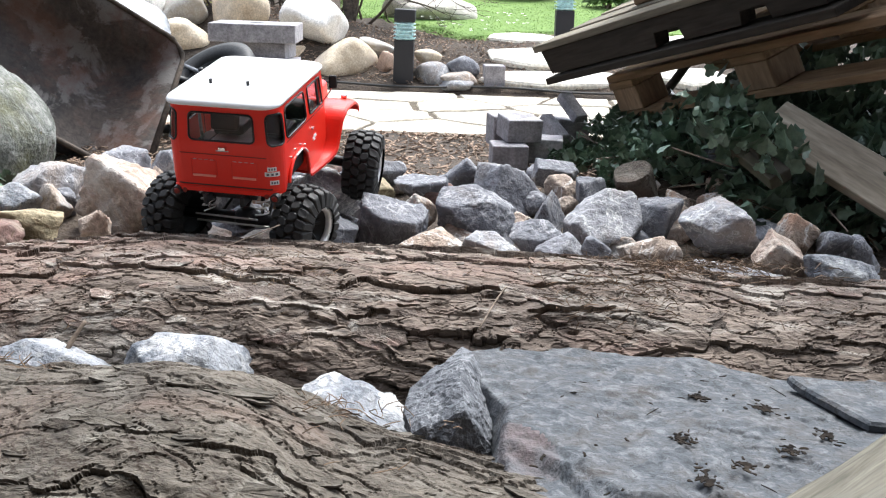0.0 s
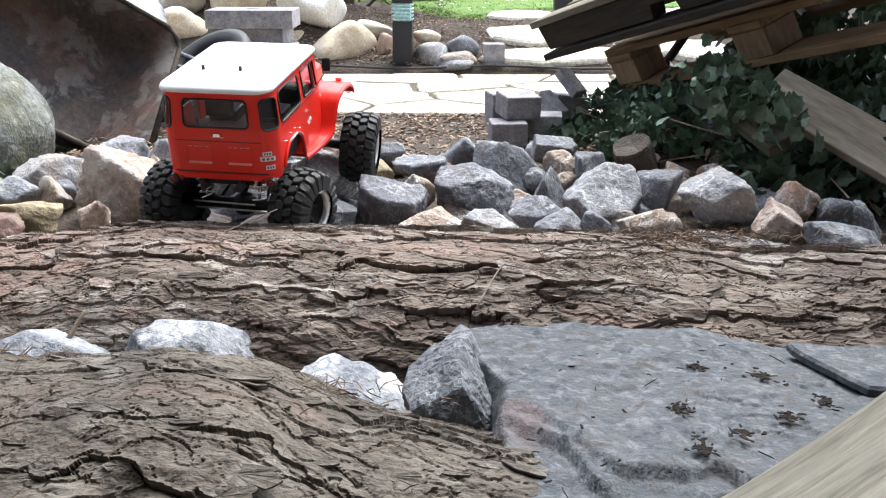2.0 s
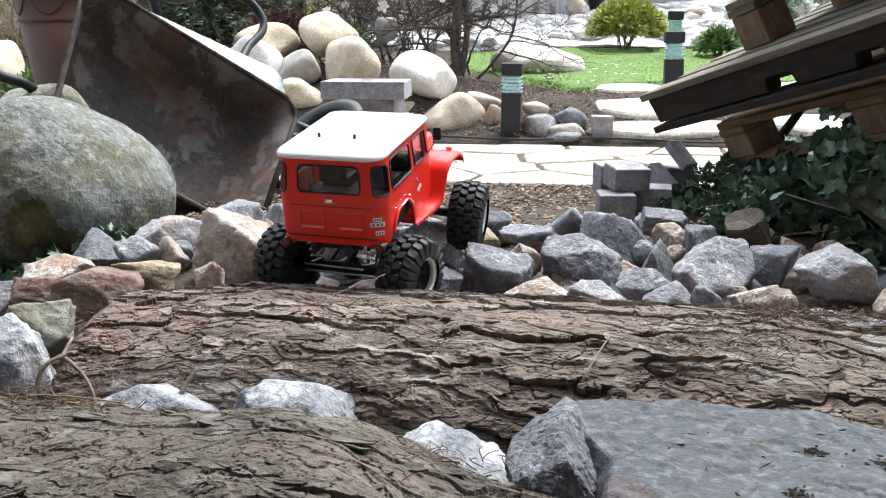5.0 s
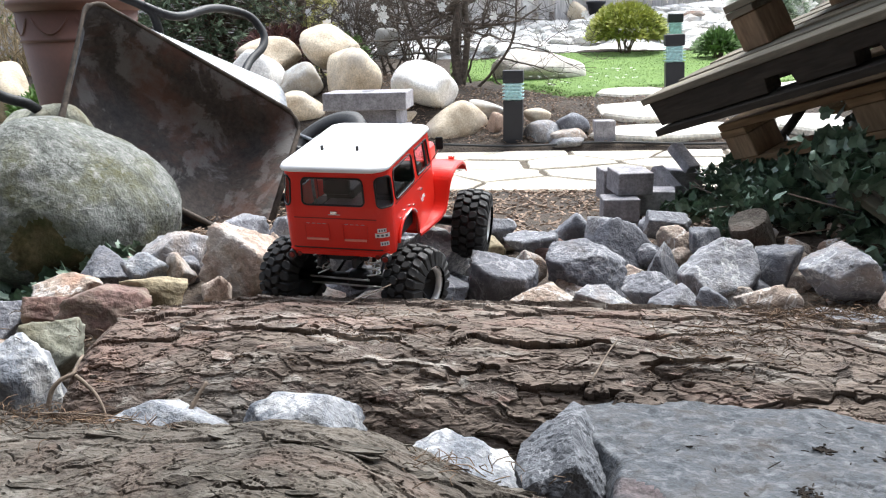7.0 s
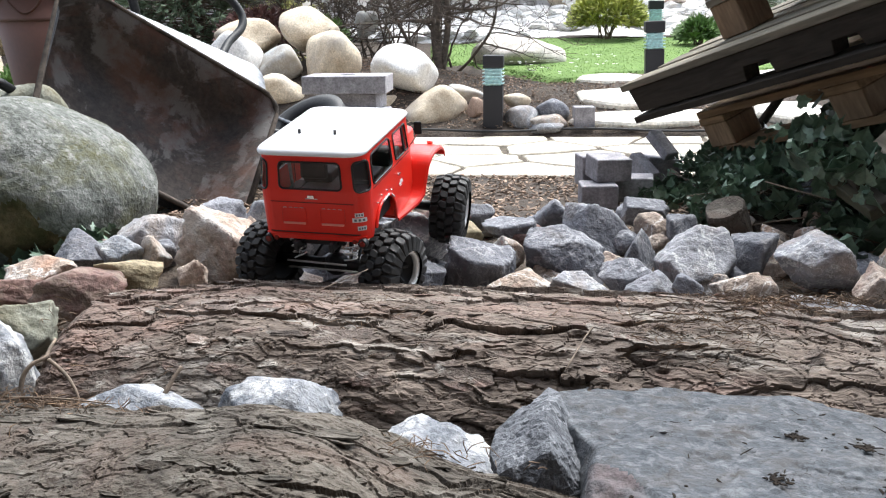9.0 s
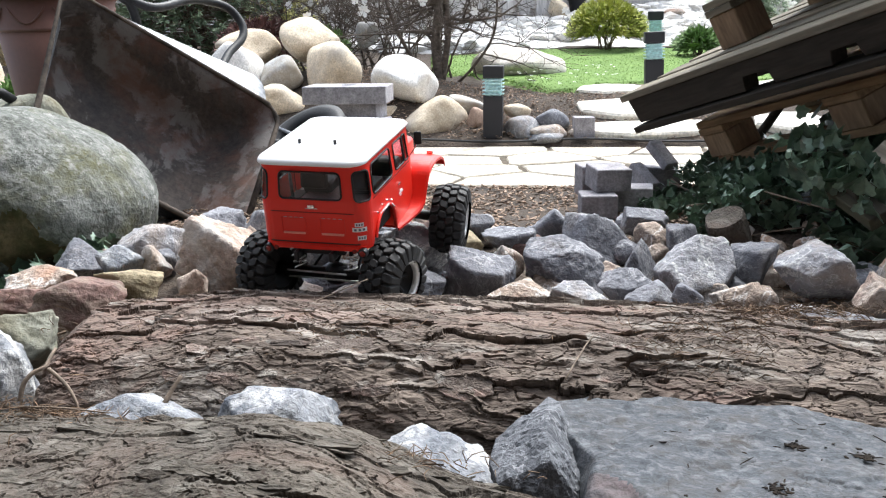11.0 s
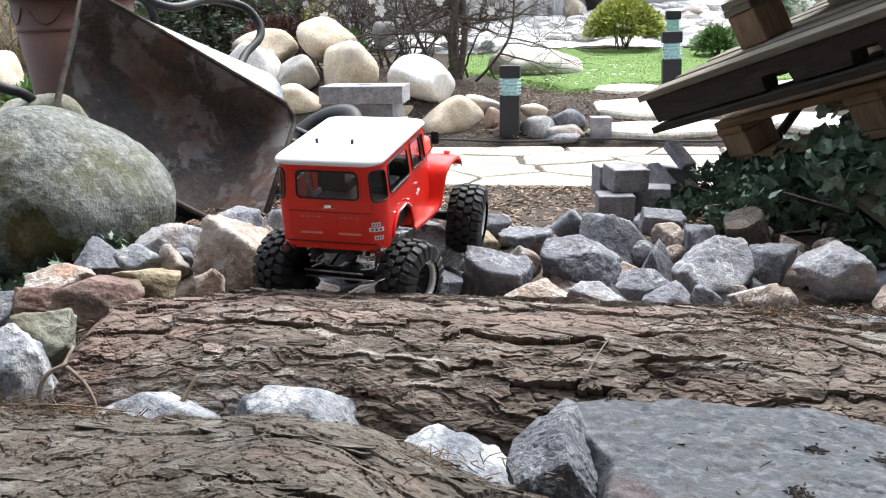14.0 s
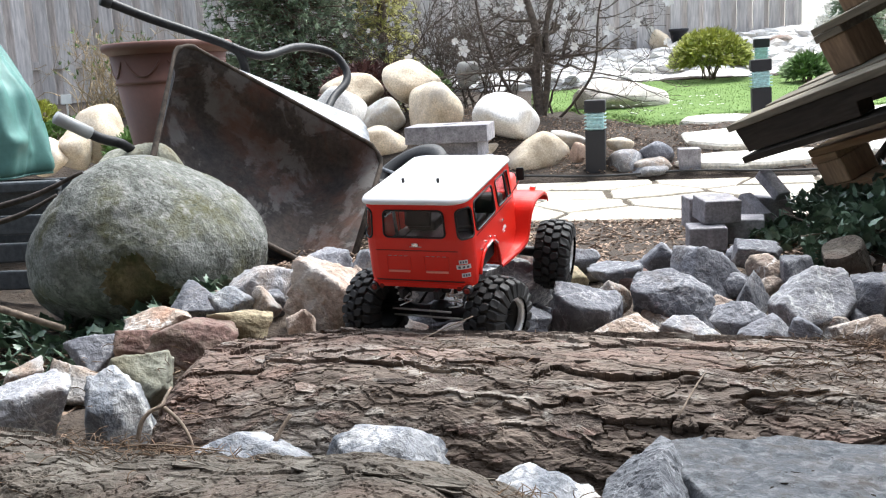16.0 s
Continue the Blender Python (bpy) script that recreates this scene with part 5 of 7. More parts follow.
    for a, b in (((-0.93, 3.19, 0.257), (-0.72, 3.06, 0.20)),):
        bv, bf = tube([away @ Vector(a), away @ Vector(b)], 0.007, 6, 1)
        part("brace", mesh_of("brace", bv, bf, TUB_OUT, True), None, root, "bare metal brace")


build_barrow()


def build_pot():
    root = thing("plant_pot", "large round terracotta coloured plant pot with a rim", "plant pot", pose(-1.925, 3.62, 0.022))

    def wide(z):
        return 0.128 + 0.108 * z / 0.7

    v, f = revolve([(0.0, 0.0), (0.12, 0.0), (0.128, 0.01), (0.236, 0.7), (0.225, 0.7), (0.118, 0.05), (0.0, 0.04)], 56)
    part("pot_wall", mesh_of("pot_wall", v, f, TERRACOTTA, True), None, root)
    v, f = revolve([(0.236, 0.69), (0.25, 0.703), (0.262, 0.71), (0.265, 0.72), (0.263, 0.732), (0.256, 0.738), (0.244, 0.736), (0.234, 0.71), (0.236, 0.69)], 56)
    part("rim", mesh_of("rim", v, f, TERRACOTTA, True), None, root)
    v, f = revolve([(wide(0.575) - 0.004, 0.57), (wide(0.578) + 0.004, 0.574), (wide(0.584) + 0.004, 0.584), (wide(0.588) - 0.004, 0.59)], 56)
    part("band", mesh_of("band", v, f, TERRACOTTA, True), None, root)
    for k in range(8):
        pts = []
        for q in np.linspace(-1, 1, 11):
            a, z = math.pi / 4 * (k + 0.42 * q), 0.602 + 0.062 * q * q
            pts.append((wide(z) * math.cos(a), wide(z) * math.sin(a), z))
        v, f = tube(pts, 0.004, 6, 1)
        part("garland", mesh_of("garland", v, f, TERRACOTTA, True), None, root)


build_pot()


def notched_beam(y):
    """A stringer with two notches cut into its lower edge for a lifting fork."""
    out = [(1.19, 0.0), (1.19, -0.078), (1.03, -0.078), (1.02, -0.045), (0.94, -0.045), (0.93, -0.078), (0.72, -0.078), (0.71, -0.04), (0.61, -0.04), (0.60, -0.078), (0.045, -0.078), (0.03, 0.0)]
    bm = bmesh.new()
    face = bm.faces.new([bm.verts.new((x + 0.005, y - 0.024, z - 0.022)) for x, z in out])
    up = bmesh.ops.extrude_face_region(bm, geom=[face])
    bmesh.ops.translate(bm, verts=[q for q in up["geom"] if isinstance(q, bmesh.types.BMVert)], vec=(0, 0.048, 0))
    bmesh.ops.recalc_face_normals(bm, faces=bm.faces[:])
    bmesh.ops.bevel(bm, geom=bm.edges[:], offset=0.002, segments=1, affect="EDGES")
    return bm


def pallet(m, label, beams=False, wood=None, feet=True):
    """A pallet, its deck's top corner at the origin: on notched stringers, or on blocks with or without boards under them."""
    wood = wood or PALLET
    root = thing("pallet", label, "pallet", m, "stacked pallets")
    for k in range(6) if wood is PALLET else (0, 2, 5):
        y = 0.05 + k * 0.7 / 5
        part("deck_board", block((0.6, y, -0.011), (1.2 - 0.03 * (k % 2), 0.096, 0.021), (1.2 * math.sin(k * 3), 0, 0.35 * math.sin(k * 5)), 0.002, 1), wood, root)
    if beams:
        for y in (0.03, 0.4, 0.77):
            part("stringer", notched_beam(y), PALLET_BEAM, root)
    else:
        tall = 0.071 if feet else 0.1
        for x in (0.06, 0.6, 1.14):
            part("cross_board", block((x, 0.4, -0.0325), (0.12, 0.8, 0.02), (0, 0, 0), 0.002, 1), wood, root)
            for y in (0.055, 0.4, 0.745):
                part("spacer_block", block((x, y, -0.0435 - tall / 2), (0.118, 0.1, tall), (0, 0, 0), 0.003, 1), PALLET_BLOCK, root)
    for y in (0.055, 0.4, 0.745) if feet else ():
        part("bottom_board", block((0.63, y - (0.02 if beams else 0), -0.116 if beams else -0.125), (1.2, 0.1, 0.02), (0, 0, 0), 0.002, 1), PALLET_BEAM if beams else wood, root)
    return root


def build_pallets():
    u = Vector((0.352, -0.80, 0.204)).normalized()
    v = Vector((0.307, 0.10, 0.146))
    v = (v - u * v.dot(u)).normalized()
    n = u.cross(v)
    m = Matrix((u, v, n)).transposed().to_4x4()
    m.translation = (0.254, 3.0, 0.363)
    words = "old dark weathered wooden pallet, leaning in a stack"
    pallet(m, words, True)
    pallet(m @ pose(0.27, 0.04, -0.155), words + " at the bottom", False, PALLET_LOW)
    pallet(m @ pose(0.33, 0.18, 0.1445, 0, 0, 2), words + " on blocks", False, None, False)
    pallet(m @ pose(0.46, 0.2, 0.29, 0, 0, 1), words + " on top", False, None, False)


build_pallets()


def wide_plank(a, b, width, thick, roll, label, wood=None):
    a, b = Vector(a), Vector(b)
    m = Matrix.Translation((a + b) / 2) @ (b - a).to_track_quat("X", "Z").to_matrix().to_4x4() @ pose(0, 0, 0, roll)
    ob = part("plank", block((0, 0, 0), ((b - a).length, width, thick), bevel=0.002, segments=1), wood or PLANK)
    ob.matrix_world = m
    tagged(ob, label, "plank", "planks in the ivy")


OLD_PLANK = surface("weathered_plank", (0.26, 0.215, 0.16), (0.47, 0.4, 0.31), scale=7, rough=0.88, bump=0.6, fine=80, stretch=(0.15, 1, 1), stain=(0.11, 0.105, 0.055), stain_scale=6, stain_at=0.6, vary=0.1)
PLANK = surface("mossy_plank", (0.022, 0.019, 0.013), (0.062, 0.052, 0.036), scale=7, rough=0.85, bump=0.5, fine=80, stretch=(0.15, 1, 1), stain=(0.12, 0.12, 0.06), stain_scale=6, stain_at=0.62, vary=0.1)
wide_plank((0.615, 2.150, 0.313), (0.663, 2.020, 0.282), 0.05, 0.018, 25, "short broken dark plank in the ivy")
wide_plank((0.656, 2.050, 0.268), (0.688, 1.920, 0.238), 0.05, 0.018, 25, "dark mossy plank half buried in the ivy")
wide_plank((0.726, 2.050, 0.291), (1.013, 1.720, 0.126), 0.105, 0.03, 42, "wide weathered plank with moss, leaning out of the ivy", OLD_PLANK)
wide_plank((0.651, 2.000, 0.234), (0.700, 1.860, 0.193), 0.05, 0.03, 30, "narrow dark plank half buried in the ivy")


def paver(x, y, z, w, d, h, turn, label="dark grey concrete paving block"):
    bm = block((0, 0, 0), (w, d, h), bevel=0.004)
    ob = part("paving_block", bm, PAVER)
    ob.matrix_world = pose(x, y, z, *turn)
    return tagged(ob, label, "paving block", "loose paving blocks")


paver(0.203, 2.6, 0.168, 0.102, 0.105, 0.064, (4, 1, 16))
paver(0.172, 2.54, 0.10, 0.10, 0.10, 0.065, (0, 0, 4))
paver(0.265, 2.66, 0.10, 0.14, 0.10, 0.07, (0, 0, -6))
paver(0.147, 2.7, 0.145, 0.05, 0.1, 0.09, (0, 0, 12), "reddish grey concrete paving block")
paver(0.385, 2.9, 0.192, 0.05, 0.105, 0.03, (38, 0, 38))
paver(0.325, 2.84, 0.135, 0.045, 0.1, 0.03, (35, 0, 42))
paver(0.37, 2.93, 0.115, 0.12, 0.11, 0.075, (0, 8, 24))
paver(0.215, 4.86, 0.085, 0.105, 0.105, 0.11, (0, 0, 5))


def block_stack():
    rows = ((4.05, -0.835, 0.315, 0.36, 0.26, 0.075, 2), (4.05, -0.79, 0.243, 0.2, 0.2, 0.066, -4), (4.02, -0.76, 0.174, 0.22, 0.22, 0.068, 6), (4.0, -0.74, 0.104, 0.22, 0.22, 0.07, 2), (3.98, -0.73, 0.036, 0.24, 0.24, 0.064, 0))
    for k, (y, x, z, w, d, h, rz) in enumerate(rows):
        ob = paver(x, y, z, w, d, h, (0, 0, rz), "grey concrete block in a stack on the path")
        if k == 0:
            hole = revolve([(0.0, 0.0), (0.03, 0.0), (0.034, 0.004)], 20)
            part("hole", mesh_of("hole", [(p[0], p[1], h / 2 + 0.001 + p[2] * 0) for p in hole[0]], hole[1], EDGING), None, ob, "dark round hole")


block_stack()


def bollard(x, y, z, h, w, turn, label):
    root = thing("garden_lamp", label, "garden lamp", pose(x, y, z, 0, turn, 0), "garden lamps")
    part("post", block((0, 0, h * 0.295), (w * 0.94, w * 0.94, h * 0.59), bevel=0.004), DARK_POST, root)
    part("lens", block((0, 0, h * 0.71), (w * 0.8, w * 0.8, h * 0.26), bevel=0.01), LENS, root, "pale aqua lamp lens")
    for k in range(5):
        part("ring", block((0, 0, h * (0.615 + 0.048 * k)), (w * 1.03, w * 1.03, h * 0.013), bevel=0.001, segments=1), LENS, root)
    part("cap", block((0, 0, h * 0.915), (w, w, h * 0.17), bevel=0.006), DARK_POST, root)


bollard(-0.25, 4.87, 0.03, 0.372, 0.106, 0.5, "square anthracite garden lamp with aqua lens by the path")
bollard(0.627, 5.45, 0.187, 0.372, 0.108, -1.5, "square anthracite garden lamp with aqua lens on the lawn")
bollard(0.83, 7.4, 0.33, 0.372, 0.108, 0, "square anthracite garden lamp at the lawn's far side")


# ---- plants ----
def ivy_leaf_shape(size):
    rim = [(0, 0), (0.3, -0.1), (0.52, 0.1), (0.42, 0.3), (0.46, 0.52), (0.24, 0.6), (0, 0.95), (-0.24, 0.6), (-0.46, 0.52), (-0.42, 0.3), (-0.52, 0.1), (-0.3, -0.1)]
    v = [(x * size, y * size, -abs(x) * size * 0.25 + 0.06 * size * (y - 0.4) * -1) for x, y in rim] + [(0, 0.3 * size, 0.04 * size)]
    f = [(k, (k + 1) % 12, 12) for k in range(12)]
    return v, f


def build_ivy():
    rnd = random.Random(14)
    root = thing("ivy", "dark green ivy overgrowing the bank under the pallets", "ivy")
    v, f = ivy_leaf_shape(0.06)
    leaf = mesh_of("leaf", v, f, IVY)
    far = Heap()
    stems = Heap()
    for k in range(11000):
        x, y = rnd.uniform(0.26, 1.9), rnd.uniform(1.8, 3.1)
        edge = 0.33 + 0.05 * math.sin(y * 9) + (0.0 if y < 2.75 else (y - 2.75) * 0.7)
        if x < edge and rnd.random() > 0.12:
            continue
        if y < (2.14 if x < 0.62 else 1.86) or (x > 1.2 and k % 3):
            continue
        z = ground_z(x, y) + rnd.uniform(0.0, 0.09) * (1 if x > 0.42 else 0.5)
        m = pose(x, y, z, rnd.gauss(48, 22), rnd.gauss(-8, 22), rnd.gauss(180, 50))
        s = rnd.uniform(0.6, 1.35) * (0.42 if x < 0.5 else 0.5 + 0.25 * min((x - 0.5) / 0.3, 1))
        if k < 300 and y < 2.7:
            ob = part("leaf", leaf, None, root)
            ob.matrix_world = m @ Matrix.Diagonal((s, s, s, 1))
        else:
            far.add([m @ (Vector(p) * s) for p in v], f)
        if k % 60 == 0:
            p0 = Vector((x, y, z - 0.03))
            tv, tf = tube([p0, p0 + Vector((rnd.uniform(-0.1, 0.1), rnd.uniform(-0.1, 0.1), 0.03)), p0 + Vector((rnd.uniform(-0.2, 0.2), rnd.uniform(-0.2, 0.1), 0.0))], 0.002, 4, 2)
            stems.add(tv, tf)
    for k in range(150):
        # ivy that climbs along the pallets' edge
        t = rnd.random()
        x, y, z = 0.66 + 0.28 * t + rnd.gauss(0, 0.05), 2.55 - 0.6 * t + rnd.gauss(0, 0.06), 0.19 + 0.05 * t + rnd.gauss(0, 0.04)
        m = pose(x, y, z, rnd.gauss(60, 25), rnd.gauss(0, 25), rnd.gauss(180, 50))
        s = rnd.uniform(0.5, 1.1)
        far.add([m @ (Vector(p) * s) for p in v], f)
    for k in range(330):
        # a dark tangle that climbs into the pallets
        t = rnd.random()
        x, y, z = 0.84 + 0.42 * t + rnd.gauss(0, 0.05), 2.62 - 0.1 * t + rnd.gauss(0, 0.12), 0.30 + 0.10 * t + rnd.gauss(0, 0.055)
        m = pose(x, y, z, rnd.gauss(70, 30), rnd.gauss(0, 30), rnd.gauss(180, 60))
        s = rnd.uniform(0.5, 1.0)
        far.add([m @ (Vector(p) * s) for p in v], f)
    for k in range(170):
        # and over the planks
        t = rnd.random()
        m = pose(0.60 + 0.12 * t + rnd.gauss(0, 0.03), 2.12 - 0.22 * t + rnd.gauss(0, 0.04), 0.315 - 0.09 * t + rnd.gauss(0, 0.025), rnd.gauss(65, 25), rnd.gauss(0, 30), rnd.gauss(180, 50))
        s = rnd.uniform(0.4, 0.9)
        far.add([m @ (Vector(p) * s) for p in v], f)
    tagged(part("leaf_mass", far.mesh("leaf_mass", IVY_FAR), None, root), kind="stuff")
    tagged(part("stemwork", stems.mesh("stemwork", TWIG), None, root), kind="stuff")


build_ivy()


def ground_ivy():
    """The dark creeping ivy below the big boulder."""
    rnd = random.Random(23)
    root = thing("ivy", "dark creeping ivy below the big boulder", "ivy")
    v, f = ivy_leaf_shape(0.036)
    leaf = mesh_of("leaf", v, f, IVY)
    heap = Heap()
    for k in range(900):
        x, y = rnd.uniform(-1.85, -0.98), rnd.uniform(1.62, 2.05)
        if (x + 1.0) > (y - 1.62) * 0.6 or rnd.random() > 0.35 + 0.9 * abs(math.sin(x * 9 + y * 5)):
            continue
        m = pose(x, y, ground_z(x, y) + rnd.uniform(0.005, 0.05), rnd.gauss(40, 22), rnd.gauss(0, 20), rnd.gauss(180, 50))
        s = rnd.uniform(0.6, 1.3)
        if k % 4 == 0:
            part("leaf", leaf, None, root).matrix_world = m @ Matrix.Diagonal((s, s, s, 1))
        else:
            heap.add([m @ (Vector(p) * s) for p in v], f)
    tagged(part("leaf_mass", heap.mesh("leaf_mass", IVY_FAR), None, root), kind="stuff")


ground_ivy()


def bough(heap, p, way, length, radius, rnd, side=4):
    """A knobbly limb that bends at every bud, with short crooked side twigs."""
    pts, rad = [p.copy()], [radius]
    q, w = p.copy(), way.normalized()
    steps = max(5, int(length / 0.055))
    for k in range(steps):
        w = (w + Vector((rnd.gauss(0, 0.24), rnd.gauss(0, 0.2), rnd.gauss(0.03, 0.17)))).normalized()
        q = q + w * (length / steps)
        pts.append(q.copy())
        rad.append(max(radius * (1 - 0.75 * (k + 1) / steps) * rnd.uniform(0.85, 1.2), 0.0014))
    v, f = tube(pts, rad, 6 if radius > 0.006 else 4, 1, False)
    heap.add(v, f)
    tips = [pts[-1]]
    if length > 0.13:
        for k in range(side):
            i = rnd.randrange(steps // 3, steps)
            turn = Vector((rnd.gauss(0, 0.9), rnd.gauss(0, 0.7), rnd.gauss(0.15, 0.55)))
            tips += bough(heap, pts[i], w * 0.6 + turn, length * rnd.uniform(0.3, 0.62), max(rad[i] * 0.7, 0.002), rnd, side)
    return tips


def star_blossom(heap, c, size, rnd):
    for q in range(8):
        a = q * 0.785 + rnd.uniform(-0.3, 0.3)
        d = Vector((math.cos(a), rnd.uniform(-0.5, 0.2), math.sin(a))) * size
        t = Vector((-math.sin(a), 0, math.cos(a))) * size * 0.3
        heap.add([c, c + d * 0.6 + t, c + d, c + d * 0.6 - t], [(0, 1, 2, 3)])


def bare_shrub():
    rnd = random.Random(4)
    root = thing("bare_shrub", "leafless spring shrub with crooked twigs and a few white blossoms", "shrub")
    base = Vector((-0.63, 5.85, ground_z(-0.63, 5.85) - 0.03))
    trunk, heap, bloom = Heap(), Heap(), Heap()
    tips = []
    stems = (((0, 0, 0), (-0.03, 0.01, 0.25), (-0.01, 0, 0.5), (-0.09, 0.03, 0.8), (-0.14, 0.05, 1.15), 0.034), ((0.01, 0, 0.02), (0.05, 0, 0.3), (0.04, 0.03, 0.55), (0.12, 0.03, 0.85), (0.22, 0.0, 1.2), 0.022),
             ((0.1, 0.08, 0), (0.2, 0.06, 0.1), (0.33, 0.02, 0.3), (0.36, 0.03, 0.62), (0.45, 0.05, 1.0), 0.01), ((-0.06, 0, 0.02), (-0.2, 0.0, 0.2), (-0.3, -0.02, 0.42), (-0.38, 0.03, 0.7), (-0.4, 0.05, 1.1), 0.013))
    for *way, r in stems:
        pts = [base + Vector(p) for p in way]
        v, f = tube(pts, [r, r * 0.9, r * 0.78, r * 0.6, r * 0.4], 9, 4)
        trunk.add(v, f)
        for k in range(15 if r > 0.03 else 10):
            t = rnd.uniform(0.8, 3.95)
            p = pts[int(t)].lerp(pts[int(t) + 1], t - int(t))
            a = rnd.choice((0, math.pi)) + rnd.gauss(0, 0.7)
            tips += bough(heap, p, Vector((math.cos(a), math.sin(a) * 0.6, rnd.uniform(-0.25, 0.55))), rnd.uniform(0.25, 0.62), r * 0.3 + 0.003, rnd)
    for c in rnd.sample(tips, 75):
        if c.z > base.z + 0.35:
            star_blossom(bloom, c, rnd.uniform(0.022, 0.042), rnd)
    part("blossom", bloom.mesh("blossom", plain("white_petal", (0.8, 0.79, 0.76), 0.7)), None, root, "white star-shaped blossoms")
    part("trunk", trunk.mesh("trunk", SHRUB_WOOD, True), None, root)
    tagged(part("twigwork", heap.mesh("twigwork", SHRUB_WOOD), None, root), kind="stuff")


bare_shrub()


def thicket():
    """Dense grey twigs beside the shrub."""
    rnd = random.Random(9)
    root = thing("bare_bush", "dense leafless bush of grey-brown twigs", "bush")
    heap, bloom = Heap(), Heap()
    tips = []
    for k in range(46):
        x, y = rnd.gauss(-1.2, 0.3), rnd.gauss(6.3, 0.15)
        p = Vector((x, y, ground_z(x, y)))
        a = rnd.uniform(0, 6.28)
        tips += bough(heap, p, Vector((math.cos(a) * 0.5, math.sin(a) * 0.5, 1)), rnd.uniform(0.45, 1.0), 0.008, rnd)
    for c in rnd.sample(tips, 22):
        star_blossom(bloom, c, rnd.uniform(0.015, 0.03), rnd)
    part("blossom", bloom.mesh("blossom", plain("pale_petal", (0.8, 0.79, 0.76), 0.7)), None, root, "white star-shaped blossoms")
    tagged(part("twigwork", heap.mesh("twigwork", SHRUB_WOOD), None, root), kind="stuff")


thicket()


def tuft(heap, p, way, size, rnd, blades=5):
    """A spray of narrow leaves."""
    for _ in range(blades):
        d = (way + Vector((rnd.gauss(0, 0.5), rnd.gauss(0, 0.5), rnd.gauss(0, 0.5)))).normalized()
        s = d.orthogonal().normalized() * size * 0.16
        a, b = p + s, p - s
        c = p + d * size * rnd.uniform(0.7, 1.2)
        heap.add([a, b, c - s * 0.3, c + s * 0.3], [(0, 1, 2, 3)])


def conifer(name, x, y, h, r, material, seed, label, size=0.07, tiers=26, per=22):
    rnd = random.Random(seed)
    z0 = ground_z(x, y)
    root = thing(name, label, "conifer")
    v, f = tube([(x, y, z0 - 0.05), (x, y, z0 + h * 0.6), (x, y, z0 + h)], [0.05, 0.03, 0.01], 8, 2)
    part("trunk", mesh_of("trunk", v, f, TWIG, True), None, root)
    limbs, heap = Heap(), Heap()
    for t in range(tiers):
        q = t / tiers
        for k in range(per):
            a = rnd.uniform(0, 6.28)
            ln = r * (1 - 0.75 * q) * rnd.uniform(0.6, 1.1)
            p0 = Vector((x, y, z0 + 0.06 + q * h + rnd.uniform(-0.03, 0.03)))
            d = Vector((math.cos(a), math.sin(a), rnd.uniform(-0.25, 0.15)))
            p1 = p0 + d * ln
            tv, tf = tube([p0, p0 + d * ln * 0.6 + Vector((0, 0, 0.02)), p1], [0.006, 0.004, 0.001], 3, 1, False)
            limbs.add(tv, tf)
            for j in range(7):
                e = 0.3 + 0.7 * (j + rnd.random()) / 7
                p = p0.lerp(p1, e) + Vector((rnd.gauss(0, 0.03), rnd.gauss(0, 0.03), rnd.gauss(0, 0.02)))
                tuft(heap, p, (d + Vector((0, 0, -0.1))), size * rnd.uniform(0.5, 1.0), rnd, 9)
    tagged(part("branchwork", limbs.mesh("branchwork", TWIG), None, root), kind="stuff")
    tagged(part("crown", heap.mesh("crown", material), None, root), kind="stuff")


conifer("conifer", -2.5, 6.6, 2.1, 0.85, CONIFER, 1, "dense dark blue-green conifer before the fence", 0.06, 26, 32)
conifer("conifer", -1.85, 6.7, 1.6, 0.38, GOLDEN, 2, "golden yellow conifer with drooping sprays", 0.05, 20, 10)
conifer("conifer", 2.15, 9.6, 2.2, 0.5, CONIFER, 3, "dark green slender conifer at the fence's end", 0.07, 22, 12)
conifer("conifer", 1.55, 7.6, 0.75, 0.36, CONIFER, 6, "low green conifer beside the lawn", 0.06, 14, 9)


